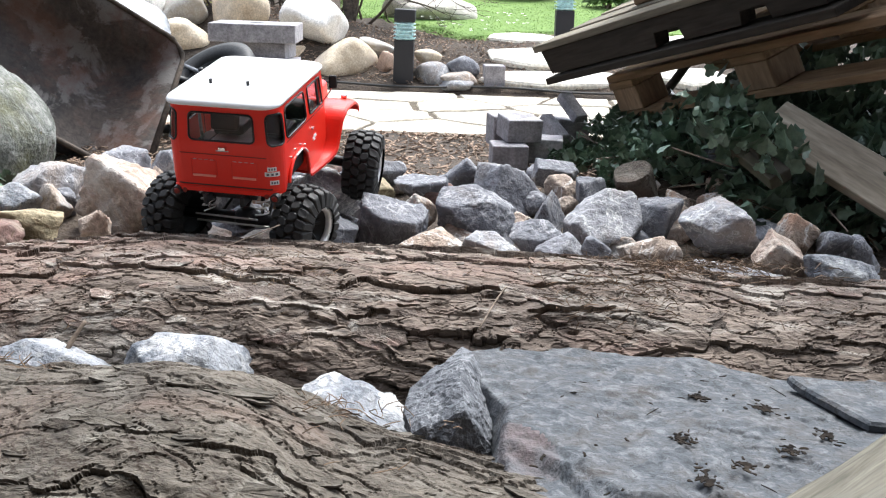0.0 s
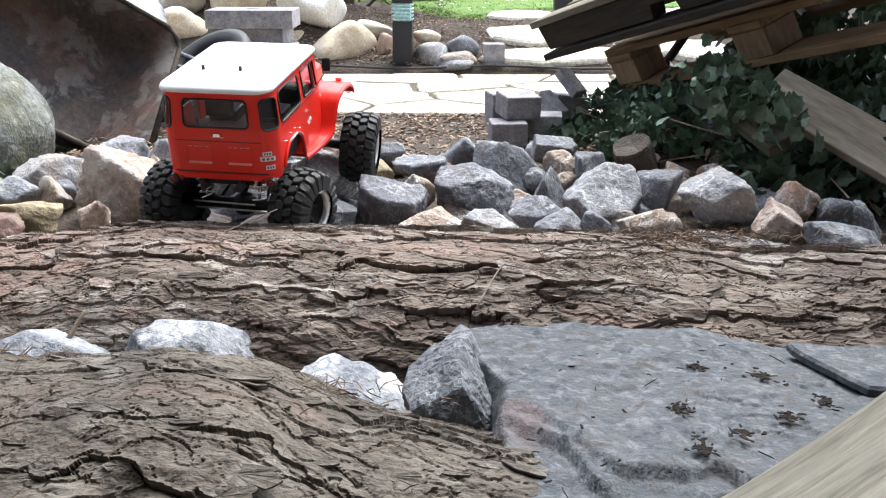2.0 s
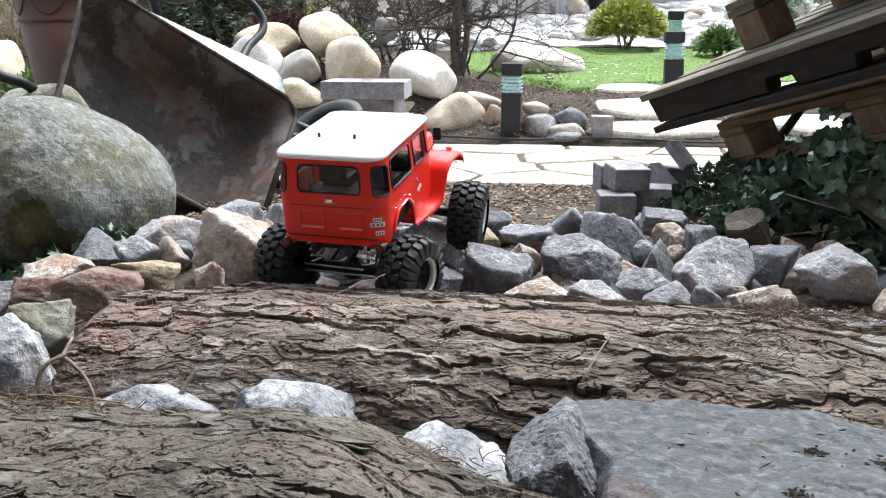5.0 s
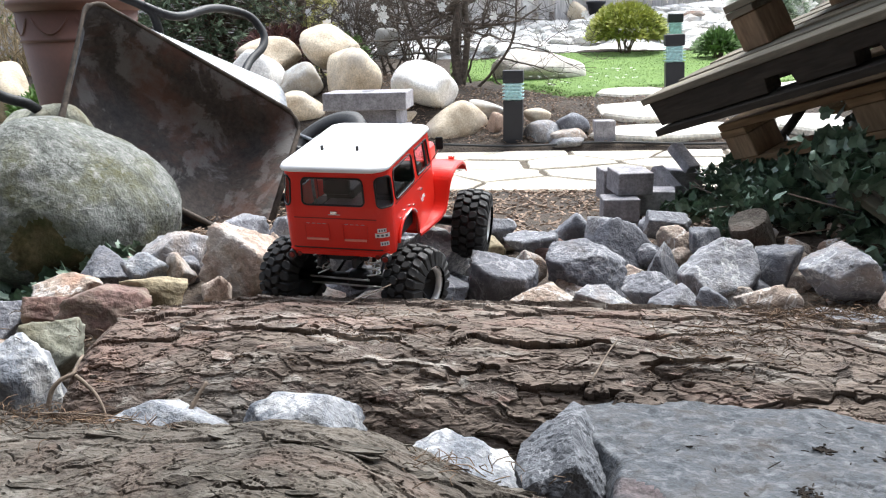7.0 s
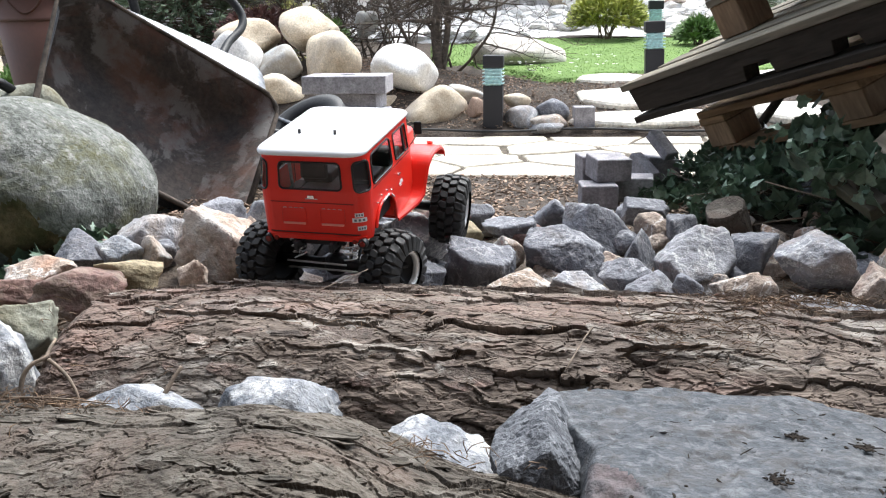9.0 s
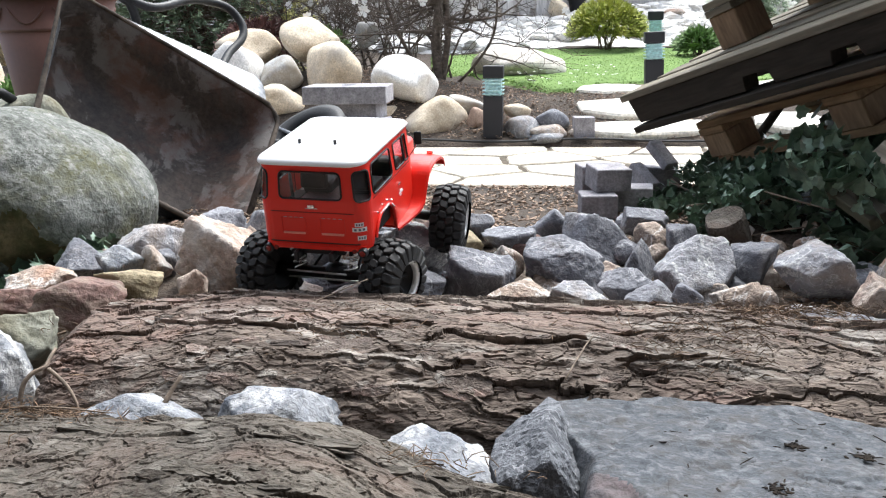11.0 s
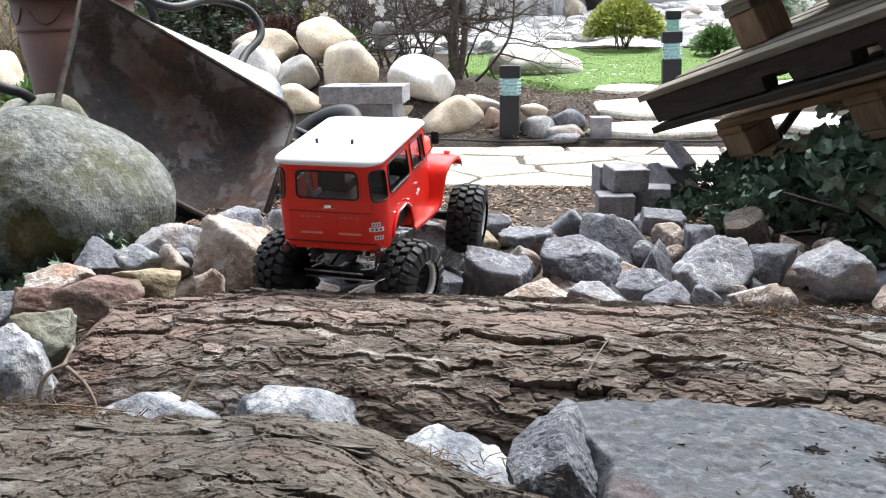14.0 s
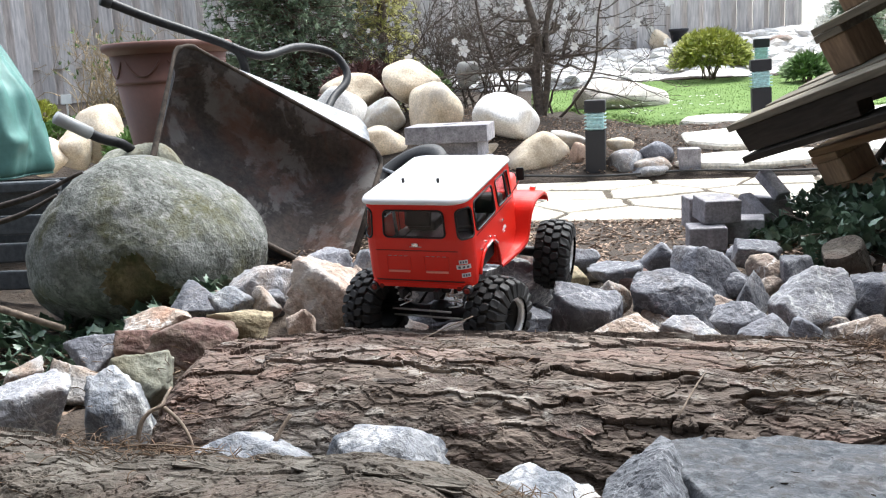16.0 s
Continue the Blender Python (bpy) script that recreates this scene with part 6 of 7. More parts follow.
def leafy_bush(name, x, y, r, h, material, seed, label, count=1500, size=0.03, stems=14):
    rnd = random.Random(seed)
    z0 = ground_z(x, y)
    root = thing(name, label, "bush")
    stem, crown = Heap(), Heap()
    for k in range(stems):
        a = rnd.uniform(0, 6.28)
        e = Vector((x + math.cos(a) * r * 0.6, y + math.sin(a) * r * 0.6, z0 + h * rnd.uniform(0.5, 0.85)))
        v, f = tube([(x + rnd.gauss(0, 0.03), y + rnd.gauss(0, 0.03), z0 - 0.02), ((x + e.x) / 2, (y + e.y) / 2, z0 + h * 0.4), e], [0.007, 0.005, 0.002], 4, 2)
        stem.add(v, f)
    lumps = [(rnd.uniform(0, 6.28), rnd.uniform(0.1, 1), rnd.uniform(0.86, 1.12)) for _ in range(14)]
    for k in range(count):
        a, q = rnd.uniform(0, 6.28), rnd.random()
        e = math.acos(1 - 1.25 * q)
        bulge = 1.0
        for la, le, lb in lumps:
            d = abs((a - la + 3.14) % 6.28 - 3.14) + abs(e - le * 1.8)
            bulge += (lb - 1) * math.exp(-(d / 0.5) ** 2)
        s = bulge * rnd.uniform(0.72, 1.03)
        p = Vector((x + math.sin(e) * math.cos(a) * r * s, y + math.sin(e) * math.sin(a) * r * s, z0 + h * 0.45 + math.cos(e) * h * 0.55 * s))
        w = (p - Vector((x, y, z0 + h * 0.3))).normalized()
        tuft(crown, p, w, size * rnd.uniform(0.7, 1.4), rnd, 5)
    tagged(part("stemwork", stem.mesh("stemwork", TWIG), None, root), kind="stuff")
    tagged(part("crown", crown.mesh("crown", material), None, root), kind="stuff")


leafy_bush("bush", 0.51, 8.02, 0.315, 0.4, YELLOW_LEAF, 3, "rounded yellow-green evergreen bush", 2200, 0.04)
leafy_bush("bush", 1.72, 8.5, 0.34, 0.62, plain("white_bush_blossom", (0.8, 0.79, 0.74), 0.7), 12, "bush covered in white spring blossom", 1500, 0.045)
leafy_bush("bush", -1.75, 5.95, 0.32, 0.34, RED_LEAF, 5, "low dark red-leaved bush behind the boulders", 1100, 0.035)
leafy_bush("bush", -1.35, 5.85, 0.14, 0.24, GREEN_LEAF, 7, "small fresh green plant between the boulders", 500, 0.035)
leafy_bush("bush", 1.15, 7.4, 0.14, 0.2, GREEN_LEAF, 8, "small bright green plant by the lawn lamp", 400, 0.05)


def dry_shrub(x, y):
    """Upright straw-coloured stems with a few fresh green tips."""
    rnd = random.Random(9)
    root = thing("bush", "dry straw-coloured shrub of upright stems before the fence", "bush")
    stems, green = Heap(), Heap()
    for k in range(80):
        px, py = rnd.gauss(x, 0.15), rnd.gauss(y, 0.08)
        tips = bough(stems, Vector((px, py, ground_z(px, py))), Vector((rnd.gauss(0, 0.2), rnd.gauss(0, 0.2), 1)), rnd.uniform(0.35, 0.65), 0.005, rnd, 2)
        for c in tips[:2]:
            if rnd.random() < 0.5:
                tuft(green, c, Vector((0, 0, 1)), 0.03, rnd, 4)
    tagged(part("stemwork", stems.mesh("stemwork", DRY_STEM), None, root), kind="stuff")
    tagged(part("crown", green.mesh("crown", GREEN_LEAF), None, root), kind="stuff")


dry_shrub(-3.5, 5.9)
leafy_bush("bush", -3.5, 5.18, 0.17, 0.2, GREEN_LEAF, 21, "low fresh green plant before the fence", 500, 0.03)
leafy_bush("bush", -3.72, 5.3, 0.1, 0.26, YELLOW_LEAF, 22, "small yellow-green plant before the fence", 260, 0.03)
leafy_bush("bush", -2.75, 4.9, 0.25, 0.25, GREEN_LEAF, 10, "low green plant among the stones", 600, 0.04)


# ---- covered bin at the far left ----
def build_bin():
    root = thing("garden_bin", "dark grey slatted plastic garden bin", "bin", pose(-2.06, 2.62, -0.05, 0, 0, 8))
    for k in range(4):
        part("slat", block((0, -0.22, 0.07 + k * 0.085), (0.62, 0.02, 0.06), bevel=0.006), BIN, root)
    for x in (-0.3, 0.3):
        for y in (-0.2, 0.2):
            part("post", block((x, y, 0.17), (0.03, 0.03, 0.36), bevel=0.004), BIN, root)
    part("back", block((0, 0.2, 0.17), (0.6, 0.02, 0.34)), BIN, root)
    part("edge", block((0, -0.225, 0.355), (0.66, 0.035, 0.035), bevel=0.008), BIN, root)
    part("board", block((-0.06, -0.2, 0.18), (0.07, 0.016, 0.3), bevel=0.003), FENCE, root, "pale wooden board behind the slats")
    # the sheet hangs from a heap in stiff folds
    high, wide = 48, 160
    q, a = np.meshgrid(np.linspace(0, 1, high), np.linspace(0, 2 * math.pi, wide, endpoint=False), indexing="ij")
    q, a = q.ravel(), a.ravel()
    ways = np.stack([np.cos(a) * 1.6, np.sin(a) * 1.6, q * 0.8], 1)
    fold = fractal(ways * 0.9, 3, 6)
    crease = np.abs(fractal(ways * 1.3 + q[:, None] * 0.8, 3, 16))
    radius = np.interp(q, (0, 0.35, 0.62, 0.97, 1.0), (0.01, 0.2, 0.335, 0.365, 0.35)) * (1 + 0.10 * fold * np.clip(q * 2, 0, 1) - 0.15 * crease)
    height = np.interp(q, (0, 0.35, 0.62, 1.0), (0.56, 0.44, 0.22, -0.06)) + 0.03 * fold * (q < 0.9)
    p = np.stack([radius * np.cos(a), radius * np.sin(a) * 0.8, height], 1)
    f = [(r * wide + k, (r + 1) * wide + k, (r + 1) * wide + (k + 1) % wide, r * wide + (k + 1) % wide) for r in range(high - 1) for k in range(wide)]
    ob = new("tarpaulin", mesh_of("tarpaulin", p, f, TARP, True))
    ob.modifiers.new("thickness", "SOLIDIFY").thickness = 0.003
    ob.location = (-2.3, 2.72, 0.375)
    hv, hf = tube([p[(high - 1) * wide + k % wide] for k in range(wide + 1)], 0.004, 6, 1)
    part("hem", mesh_of("hem", hv, hf, TARP, True), None, ob)
    tagged(ob, "crumpled teal tarpaulin heaped on the bin", "tarpaulin")


build_bin()


# ---- small things ----
def branch(points, radius):
    v, f = tube(points, [radius, radius * 0.85, radius * 0.5], 8, 5)
    tagged(new("branch", mesh_of("branch", v, f, DARK_TWIG, True)), "thin bare dark branch leaning from the bin to the boulder", "branch")


branch(((-1.618, 2.000, 0.295), (-1.495, 2.030, 0.325), (-1.372, 2.060, 0.378)), 0.0085)
tagged(new("pole", mesh_of("pole", *tube(((-1.493, 1.750, 0.122), (-1.264, 1.750, 0.055)), (0.009, 0.008), 8, 1), TWIG, True)), "pale bare pole lying below the big boulder", "pole")
tagged(new("prop_stick", mesh_of("prop_stick", *tube(((0.600, 2.9, 0.137), (0.704, 2.9, 0.298), (0.771, 2.9, 0.409)), (0.016, 0.014, 0.013), 8, 3), DARK_TWIG, True)), "dark branch propped under the leaning pallets", "branch")
branch(((-1.585, 1.950, 0.262), (-1.498, 1.975, 0.285), (-1.412, 2.000, 0.328)), 0.0075)


def wood_stub(x, y, z):
    """A short sawn piece of branch lying in the ivy."""
    s, g = np.meshgrid(np.linspace(0, 1, 24), np.linspace(0, 2 * math.pi, 48, endpoint=False))
    s, g = s.ravel(), g.ravel()
    r = 0.048 * (1 + 0.08 * fractal(np.stack([s * 2, np.cos(g) * 2, np.sin(g) * 2], 1), 4, 6)) * np.interp(s, (0, 0.06, 1), (0.93, 1, 0.9))
    p = np.stack([s * 0.12, np.cos(g) * r, np.sin(g) * r], 1)
    i = np.arange(48 * 24).reshape(48, 24)
    faces = [(i[k, q], i[k, q + 1], i[(k + 1) % 48, q + 1], i[(k + 1) % 48, q]) for k in range(48) for q in range(23)]
    faces += [i[:, 0].tolist(), i[::-1, -1].tolist()]
    ob = new("wood_stub", mesh_of("wood_stub", p, faces, BARK_NEAR))
    ob.matrix_world = Matrix.Translation((x - 0.01, y - 0.02, z + 0.05)) @ Vector((0.35, 0.3, -0.9)).to_track_quat("X", "Z").to_matrix().to_4x4()
    tagged(ob, "short sawn brown branch stub lying at the ivy's edge", "log")


wood_stub(0.441, 2.100, 0.106)


def plant_label(x, y, z):
    root = thing("plant_label", "white plastic plant label on a thin stake", "plant label", pose(x, y, 0, 0, 0, 6))
    part("card", block((0, 0, z), (0.07, 0.003, 0.062), (-8, 0, 0), 0.001, 1), STICKERS, root)
    low = ground_z(x, y) - 0.03
    part("stake", block((0, 0.004, (low + z) / 2), (0.012, 0.004, z - low), (0, 0, 0), 0.001, 1), STICKERS, root)


STICKERS = plain("white_label_plastic", (0.75, 0.75, 0.74), rough=0.5)
plant_label(-3.668, 5.500, 0.540)


def rockery_pot(x, y):
    v, f = revolve([(0.0, 0.0), (0.06, 0.0), (0.085, 0.12), (0.095, 0.12), (0.095, 0.145), (0.08, 0.145), (0.055, 0.02), (0.0, 0.02)], 32)
    ob = new("flower_pot", mesh_of("flower_pot", v, f, DARK_POST, True))
    ob.location = (x, y, ground_z(x, y) + 0.05)
    tagged(ob, "small dark brown flower pot on the rockery", "flower pot")


rockery_pot(0.303, 9.600)


def lawn_board():
    ob = part("edging_board", block((0.75, 8.2, 0.385), (1.35, 0.05, 0.08), (0, 0, -1), 0.006), DARK_TWIG)
    tagged(ob, "dark timber edging board between lawn and rockery", "edging board")


lawn_board()


def stone_post(x, y):
    root = thing("stone_stack", "small stack of flat brown stones by the fence", "stone stack", pose(x, y, ground_z(x, y) + 0.02))
    for k in range(2):
        v, f = stone_shape(1700 + k, 6, 0.05, 0.02, 3)
        ob = part("stone", mesh_of("stone", v * (0.21, 0.18, 0.066), f, ROCKS["tan"], True), None, root)
        ob.location = (0.02 * math.sin(k * 2.1), 0, 0.03 + k * 0.058)


stone_post(1.19, 9.3)

# ---- the red model off-road truck ----
PAINT = surface("bright_red_paint", (0.72, 0.022, 0.012), (0.78, 0.03, 0.016), scale=6, rough=0.3, bump=0.0, fine=120, coat=0.15, gloss_vary=0.05, specular=0.3, speckle=0.03)
WHITE_PAINT = surface("white_roof_paint", (0.76, 0.76, 0.77), (0.82, 0.82, 0.82), scale=8, rough=0.35, bump=0.0, fine=120, gloss_vary=0.05, speckle=0.03)
CHROME = surface("chrome_metal", (0.62, 0.62, 0.62), (0.75, 0.75, 0.75), scale=20, rough=0.2, bump=0, metal=1.0, gloss_vary=0.08, speckle=0.1)
BLACK_PLASTIC = plain("black_plastic", (0.012, 0.012, 0.013), rough=0.5)
DARK_METAL = plain("dark_chassis_metal", (0.03, 0.03, 0.032), rough=0.4, metal=0.3)
TYRE = surface("dusty_tyre_rubber", (0.012, 0.012, 0.013), (0.032, 0.031, 0.03), scale=40, rough=0.68, bump=0.25, fine=250, bump_size=0.001)
SCUFF = surface("scuffed_silver_tape", (0.25, 0.22, 0.22), (0.8, 0.79, 0.78), scale=90, rough=0.4, bump=0.1, fine=220)
STICKER = plain("white_sticker", (0.75, 0.75, 0.77), rough=0.5)
STICKER_INK = plain("sticker_ink", (0.1, 0.11, 0.14), rough=0.5)
LAMP_RED = plain("red_lamp_lens", (0.2, 0.02, 0.015), rough=0.15)
PANE = glass("tinted_window", (0.78, 0.78, 0.8))
ALLOY = surface("bright_alloy", (0.7, 0.7, 0.7), (0.82, 0.82, 0.82), scale=30, rough=0.38, bump=0, metal=0.5, speckle=0.1)
# interior grey lifted and tinted pink, the red shell's reflected light put into it
TRAY = plain("pink_lit_interior", (0.32, 0.27, 0.27), rough=0.6)
# pale red that paints the highlight on the pressed panels' lower bead
GLINT_RED = plain("pale_red_glint", (0.85, 0.3, 0.24), rough=0.3)
SEAM = plain("dark_seam", (0.08, 0.006, 0.005), rough=0.6)

CORNER, HALF, FRONT = 0.027, 0.099, 0.245
SIDE = FRONT - CORNER
ARC = math.pi / 2 * CORNER
REAR = 2 * (HALF - CORNER)
ROUND = 2 * SIDE + 2 * ARC + REAR


def wrap(s, z, off=0.0):
    """A point of the body's skin: s runs from the left front round the back to the right front, off stands proud of it."""
    flip = 1
    if s > ROUND / 2:
        s, flip = ROUND - s, -1
    h, c = HALF + off, CORNER + off
    if s < SIDE:
        x, y = -h, FRONT - s
    elif s < SIDE + ARC:
        a = (s - SIDE) / CORNER
        x, y = -(HALF - CORNER) - c * math.cos(a), CORNER - c * math.sin(a)
    else:
        x, y = -(HALF - CORNER) + (s - SIDE - ARC), -off
    lean = max(0.0, z - 0.085) / 0.062
    x *= 1 - 0.05 * lean
    y += 0.006 * lean * (1 if y < 0.05 else 0)
    tuck = max(0.0, 0.02 - z) / 0.036
    return Vector((x * (1 - 0.02 * tuck) * flip, y, z))


def rounded(s0, s1, z0, z1, r=0.009, n=5, slant=0.0):
    pts = []
    for cs, cz, a0 in ((s1 - r, z1 - r, 0), (s0 + r, z1 - r, 90), (s0 + r, z0 + r, 180), (s1 - r, z0 + r, 270)):
        for k in range(n):
            a = radians(a0 + 90 * k / (n - 1))
            z = cz + r * math.sin(a)
            pts.append((cs + r * math.cos(a) + slant * (z - z0), z))
    return pts


def skin(outer, holes, step=0.006):
    """A bent sheet with openings, from outlines laid flat."""
    bm = bmesh.new()
    edges = []
    for loop in [outer] + holes:
        vs = [bm.verts.new((s, z, 0)) for s, z in loop]
        edges += [bm.edges.new((a, b)) for a, b in zip(vs, vs[1:] + vs[:1])]
    bmesh.ops.triangle_fill(bm, edges=edges, use_beauty=True, use_dissolve=False)
    lo, hi = min(p[0] for p in outer), max(p[0] for p in outer)
    s = lo + step
    while s < hi:
        bmesh.ops.bisect_plane(bm, geom=bm.verts[:] + bm.edges[:] + bm.faces[:], plane_co=(s, 0, 0), plane_no=(1, 0, 0))
        s += step
    for z in (0.02, 0.085):
        bmesh.ops.bisect_plane(bm, geom=bm.verts[:] + bm.edges[:] + bm.faces[:], plane_co=(0, z, 0), plane_no=(0, 1, 0))
    out = bmesh.ops.extrude_face_region(bm, geom=bm.faces[:])
    inner = {v for v in out["geom"] if isinstance(v, bmesh.types.BMVert)}
    for v in bm.verts:
        v.co = wrap(v.co.x, v.co.y, -0.0018 if v in inner else 0.0)
    bmesh.ops.recalc_face_normals(bm, faces=bm.faces[:])
    return bm


def pane_sheet(loop, off=-0.0012):
    bm = bmesh.new()
    vs = [bm.verts.new((s, z, 0)) for s, z in loop]
    bmesh.ops.triangle_fill(bm, edges=[bm.edges.new((a, b)) for a, b in zip(vs, vs[1:] + vs[:1])], use_beauty=True)
    lo, hi = min(p[0] for p in loop), max(p[0] for p in loop)
    s = lo + 0.006
    while s < hi:
        bmesh.ops.bisect_plane(bm, geom=bm.verts[:] + bm.edges[:] + bm.faces[:], plane_co=(s, 0, 0), plane_no=(1, 0, 0))
        s += 0.006
    for v in bm.verts:
        v.co = wrap(v.co.x, v.co.y, off)
    return bm


def patch(s, z, w, h, off=0.0012, thick=0.001, bevel=0.0):
    """A small flat piece on the body's skin."""
    bm = bmesh.new()
    n = max(2, int(w / 0.006))
    rows = []
    for o in (off, off - thick):
        for zz in (z - h / 2, z + h / 2):
            rows.append([bm.verts.new(wrap(s - w / 2 + w * k / n, zz, o)) for k in range(n + 1)])
    a, b, c, d = rows
    for k in range(n):
        bm.faces.new((a[k], a[k + 1], b[k + 1], b[k]))
        bm.faces.new((c[k], d[k], d[k + 1], c[k + 1]))
        bm.faces.new((b[k], b[k + 1], d[k + 1], d[k]))
        bm.faces.new((a[k], c[k], c[k + 1], a[k + 1]))
    bm.faces.new((a[0], b[0], d[0], c[0]))
    bm.faces.new((a[n], c[n], d[n], b[n]))
    return bm


def tyre_mesh(r=0.068, w=0.06):
    """A knobbly crawler tyre: a fat carcass with staggered rows of blocks."""
    h = w / 2
    prof = [(0.036, -h * 0.75), (0.045, -h * 0.96), (0.054, -h), (r * 0.88, -h * 0.9), (r * 0.93, -h * 0.6), (r * 0.95, 0), (r * 0.93, h * 0.6), (r * 0.88, h * 0.9), (0.054, h), (0.045, h * 0.96), (0.036, h * 0.75)]
    v, f = revolve(prof, 60, "X")
    return mesh_of("tyre", v, f, TYRE, True)


def tread_block(row, w=0.064):
    """One rubber block of the tread, its foot at the origin, z outwards, x along the axle."""
    wid, ln = ((0.0165, 0.0150), (0.0155, 0.0138))[row in (1, 2)]
    skew = 0.0018 if row in (0, 2) else -0.0018
    outer = {0: -1, 3: 1}.get(row, 0)
    ring = []
    for z, sc in ((-0.006, 1.1), (0.0055, 1.0), (0.0075, 0.82)):
        for px, py in ((-1, -0.6), (-0.6, -1), (0.6, -1), (1, -0.6), (1, 0.6), (0.6, 1), (-0.6, 1), (-1, 0.6)):
            x, y, h = px * wid / 2 * sc, (py * ln / 2 + px * skew) * sc, z
            if outer and px * outer > 0:
                h = h - 0.0035 * abs(px) - (0.012 if z < 0 else 0)
                x += outer * (0.004 if z < 0 else 0.0015)
            ring.append((x, y, h))
    faces = [(q * 8 + k, q * 8 + (k + 1) % 8, q * 8 + 8 + (k + 1) % 8, q * 8 + 8 + k) for q in range(2) for k in range(8)]
    faces.append(tuple(range(16, 24)))
    return mesh_of("tread_block", ring, faces, TYRE)


def lay_tread(wheel, blocks, r=0.068, w=0.06, count=21):
    h = w / 2
    for k in range(count):
        for row, (x, lift) in enumerate(((-h * 0.77, 0.0), (-h * 0.25, 0.003), (h * 0.25, 0.003), (h * 0.77, 0.0))):
            a = 360 * (k + (0.5 if row in (1, 3) else 0.0)) / count
            ob = part("tread_block", blocks[row], None, wheel)
            ob.matrix_local = pose(0, 0, 0, a) @ pose(x, 0, r * 0.885 + lift)


def coil(a, b, radius, wire, turns=6):
    a, b = Vector(a), Vector(b)
    m = (b - a).to_track_quat("Z", "Y").to_matrix().to_4x4()
    m.translation = a
    ln = (b - a).length
    pts = [m @ Vector((radius * math.cos(2 * math.pi * turns * k / 90), radius * math.sin(2 * math.pi * turns * k / 90), ln * k / 90)) for k in range(91)]
    return tube(pts, wire, 5, 1)


def ribbon(points, half_in, half_out, thick, lip):
    """A fender: a strip along (y, z) points between two widths, with an outer lip; one side."""
    bm = bmesh.new()
    rows = []
    for (y, z), xi, xo in zip(points, half_in, half_out):
        prof = [(xi, z), (xi + (xo - xi) * 0.6, z + 0.001), (xo - 0.004, z - 0.0005), (xo, z - 0.004), (xo, z - lip), (xo - 0.002, z - lip), (xo - 0.0025, z - 0.005), (xi, z - thick)]
        rows.append([bm.verts.new((x, y, zz)) for x, zz in prof])
    n = len(rows[0])
    for a, b in zip(rows, rows[1:]):
        for k in range(n):
            q = (k + 1) % n
            bm.faces.new((a[k], b[k], b[q], a[q]))
    bm.faces.new(rows[0])
    bm.faces.new(rows[-1][::-1])
    bmesh.ops.recalc_face_normals(bm, faces=bm.faces[:])
    return bm


def mirrored(bm):
    for v in bm.verts:
        v.co.x = -v.co.x
    bmesh.ops.reverse_faces(bm, faces=bm.faces[:])
    return bm


def curve_pts(pts, n=5):
    """A smooth flat curve through (y, z) points."""
    out = []
    for i in range(len(pts) - 1):
        p0, p1, p2, p3 = (Vector(pts[max(min(i + d, len(pts) - 1), 0)]) for d in (-1, 0, 1, 2))
        for k in range(n):
            t = k / n
            out.append(tuple(0.5 * ((2 * p1) + (p2 - p0) * t + (2 * p0 - 5 * p1 + 4 * p2 - p3) * t * t + (3 * p1 - p0 - 3 * p2 + p3) * t ** 3)))
    return out + [tuple(pts[-1])]


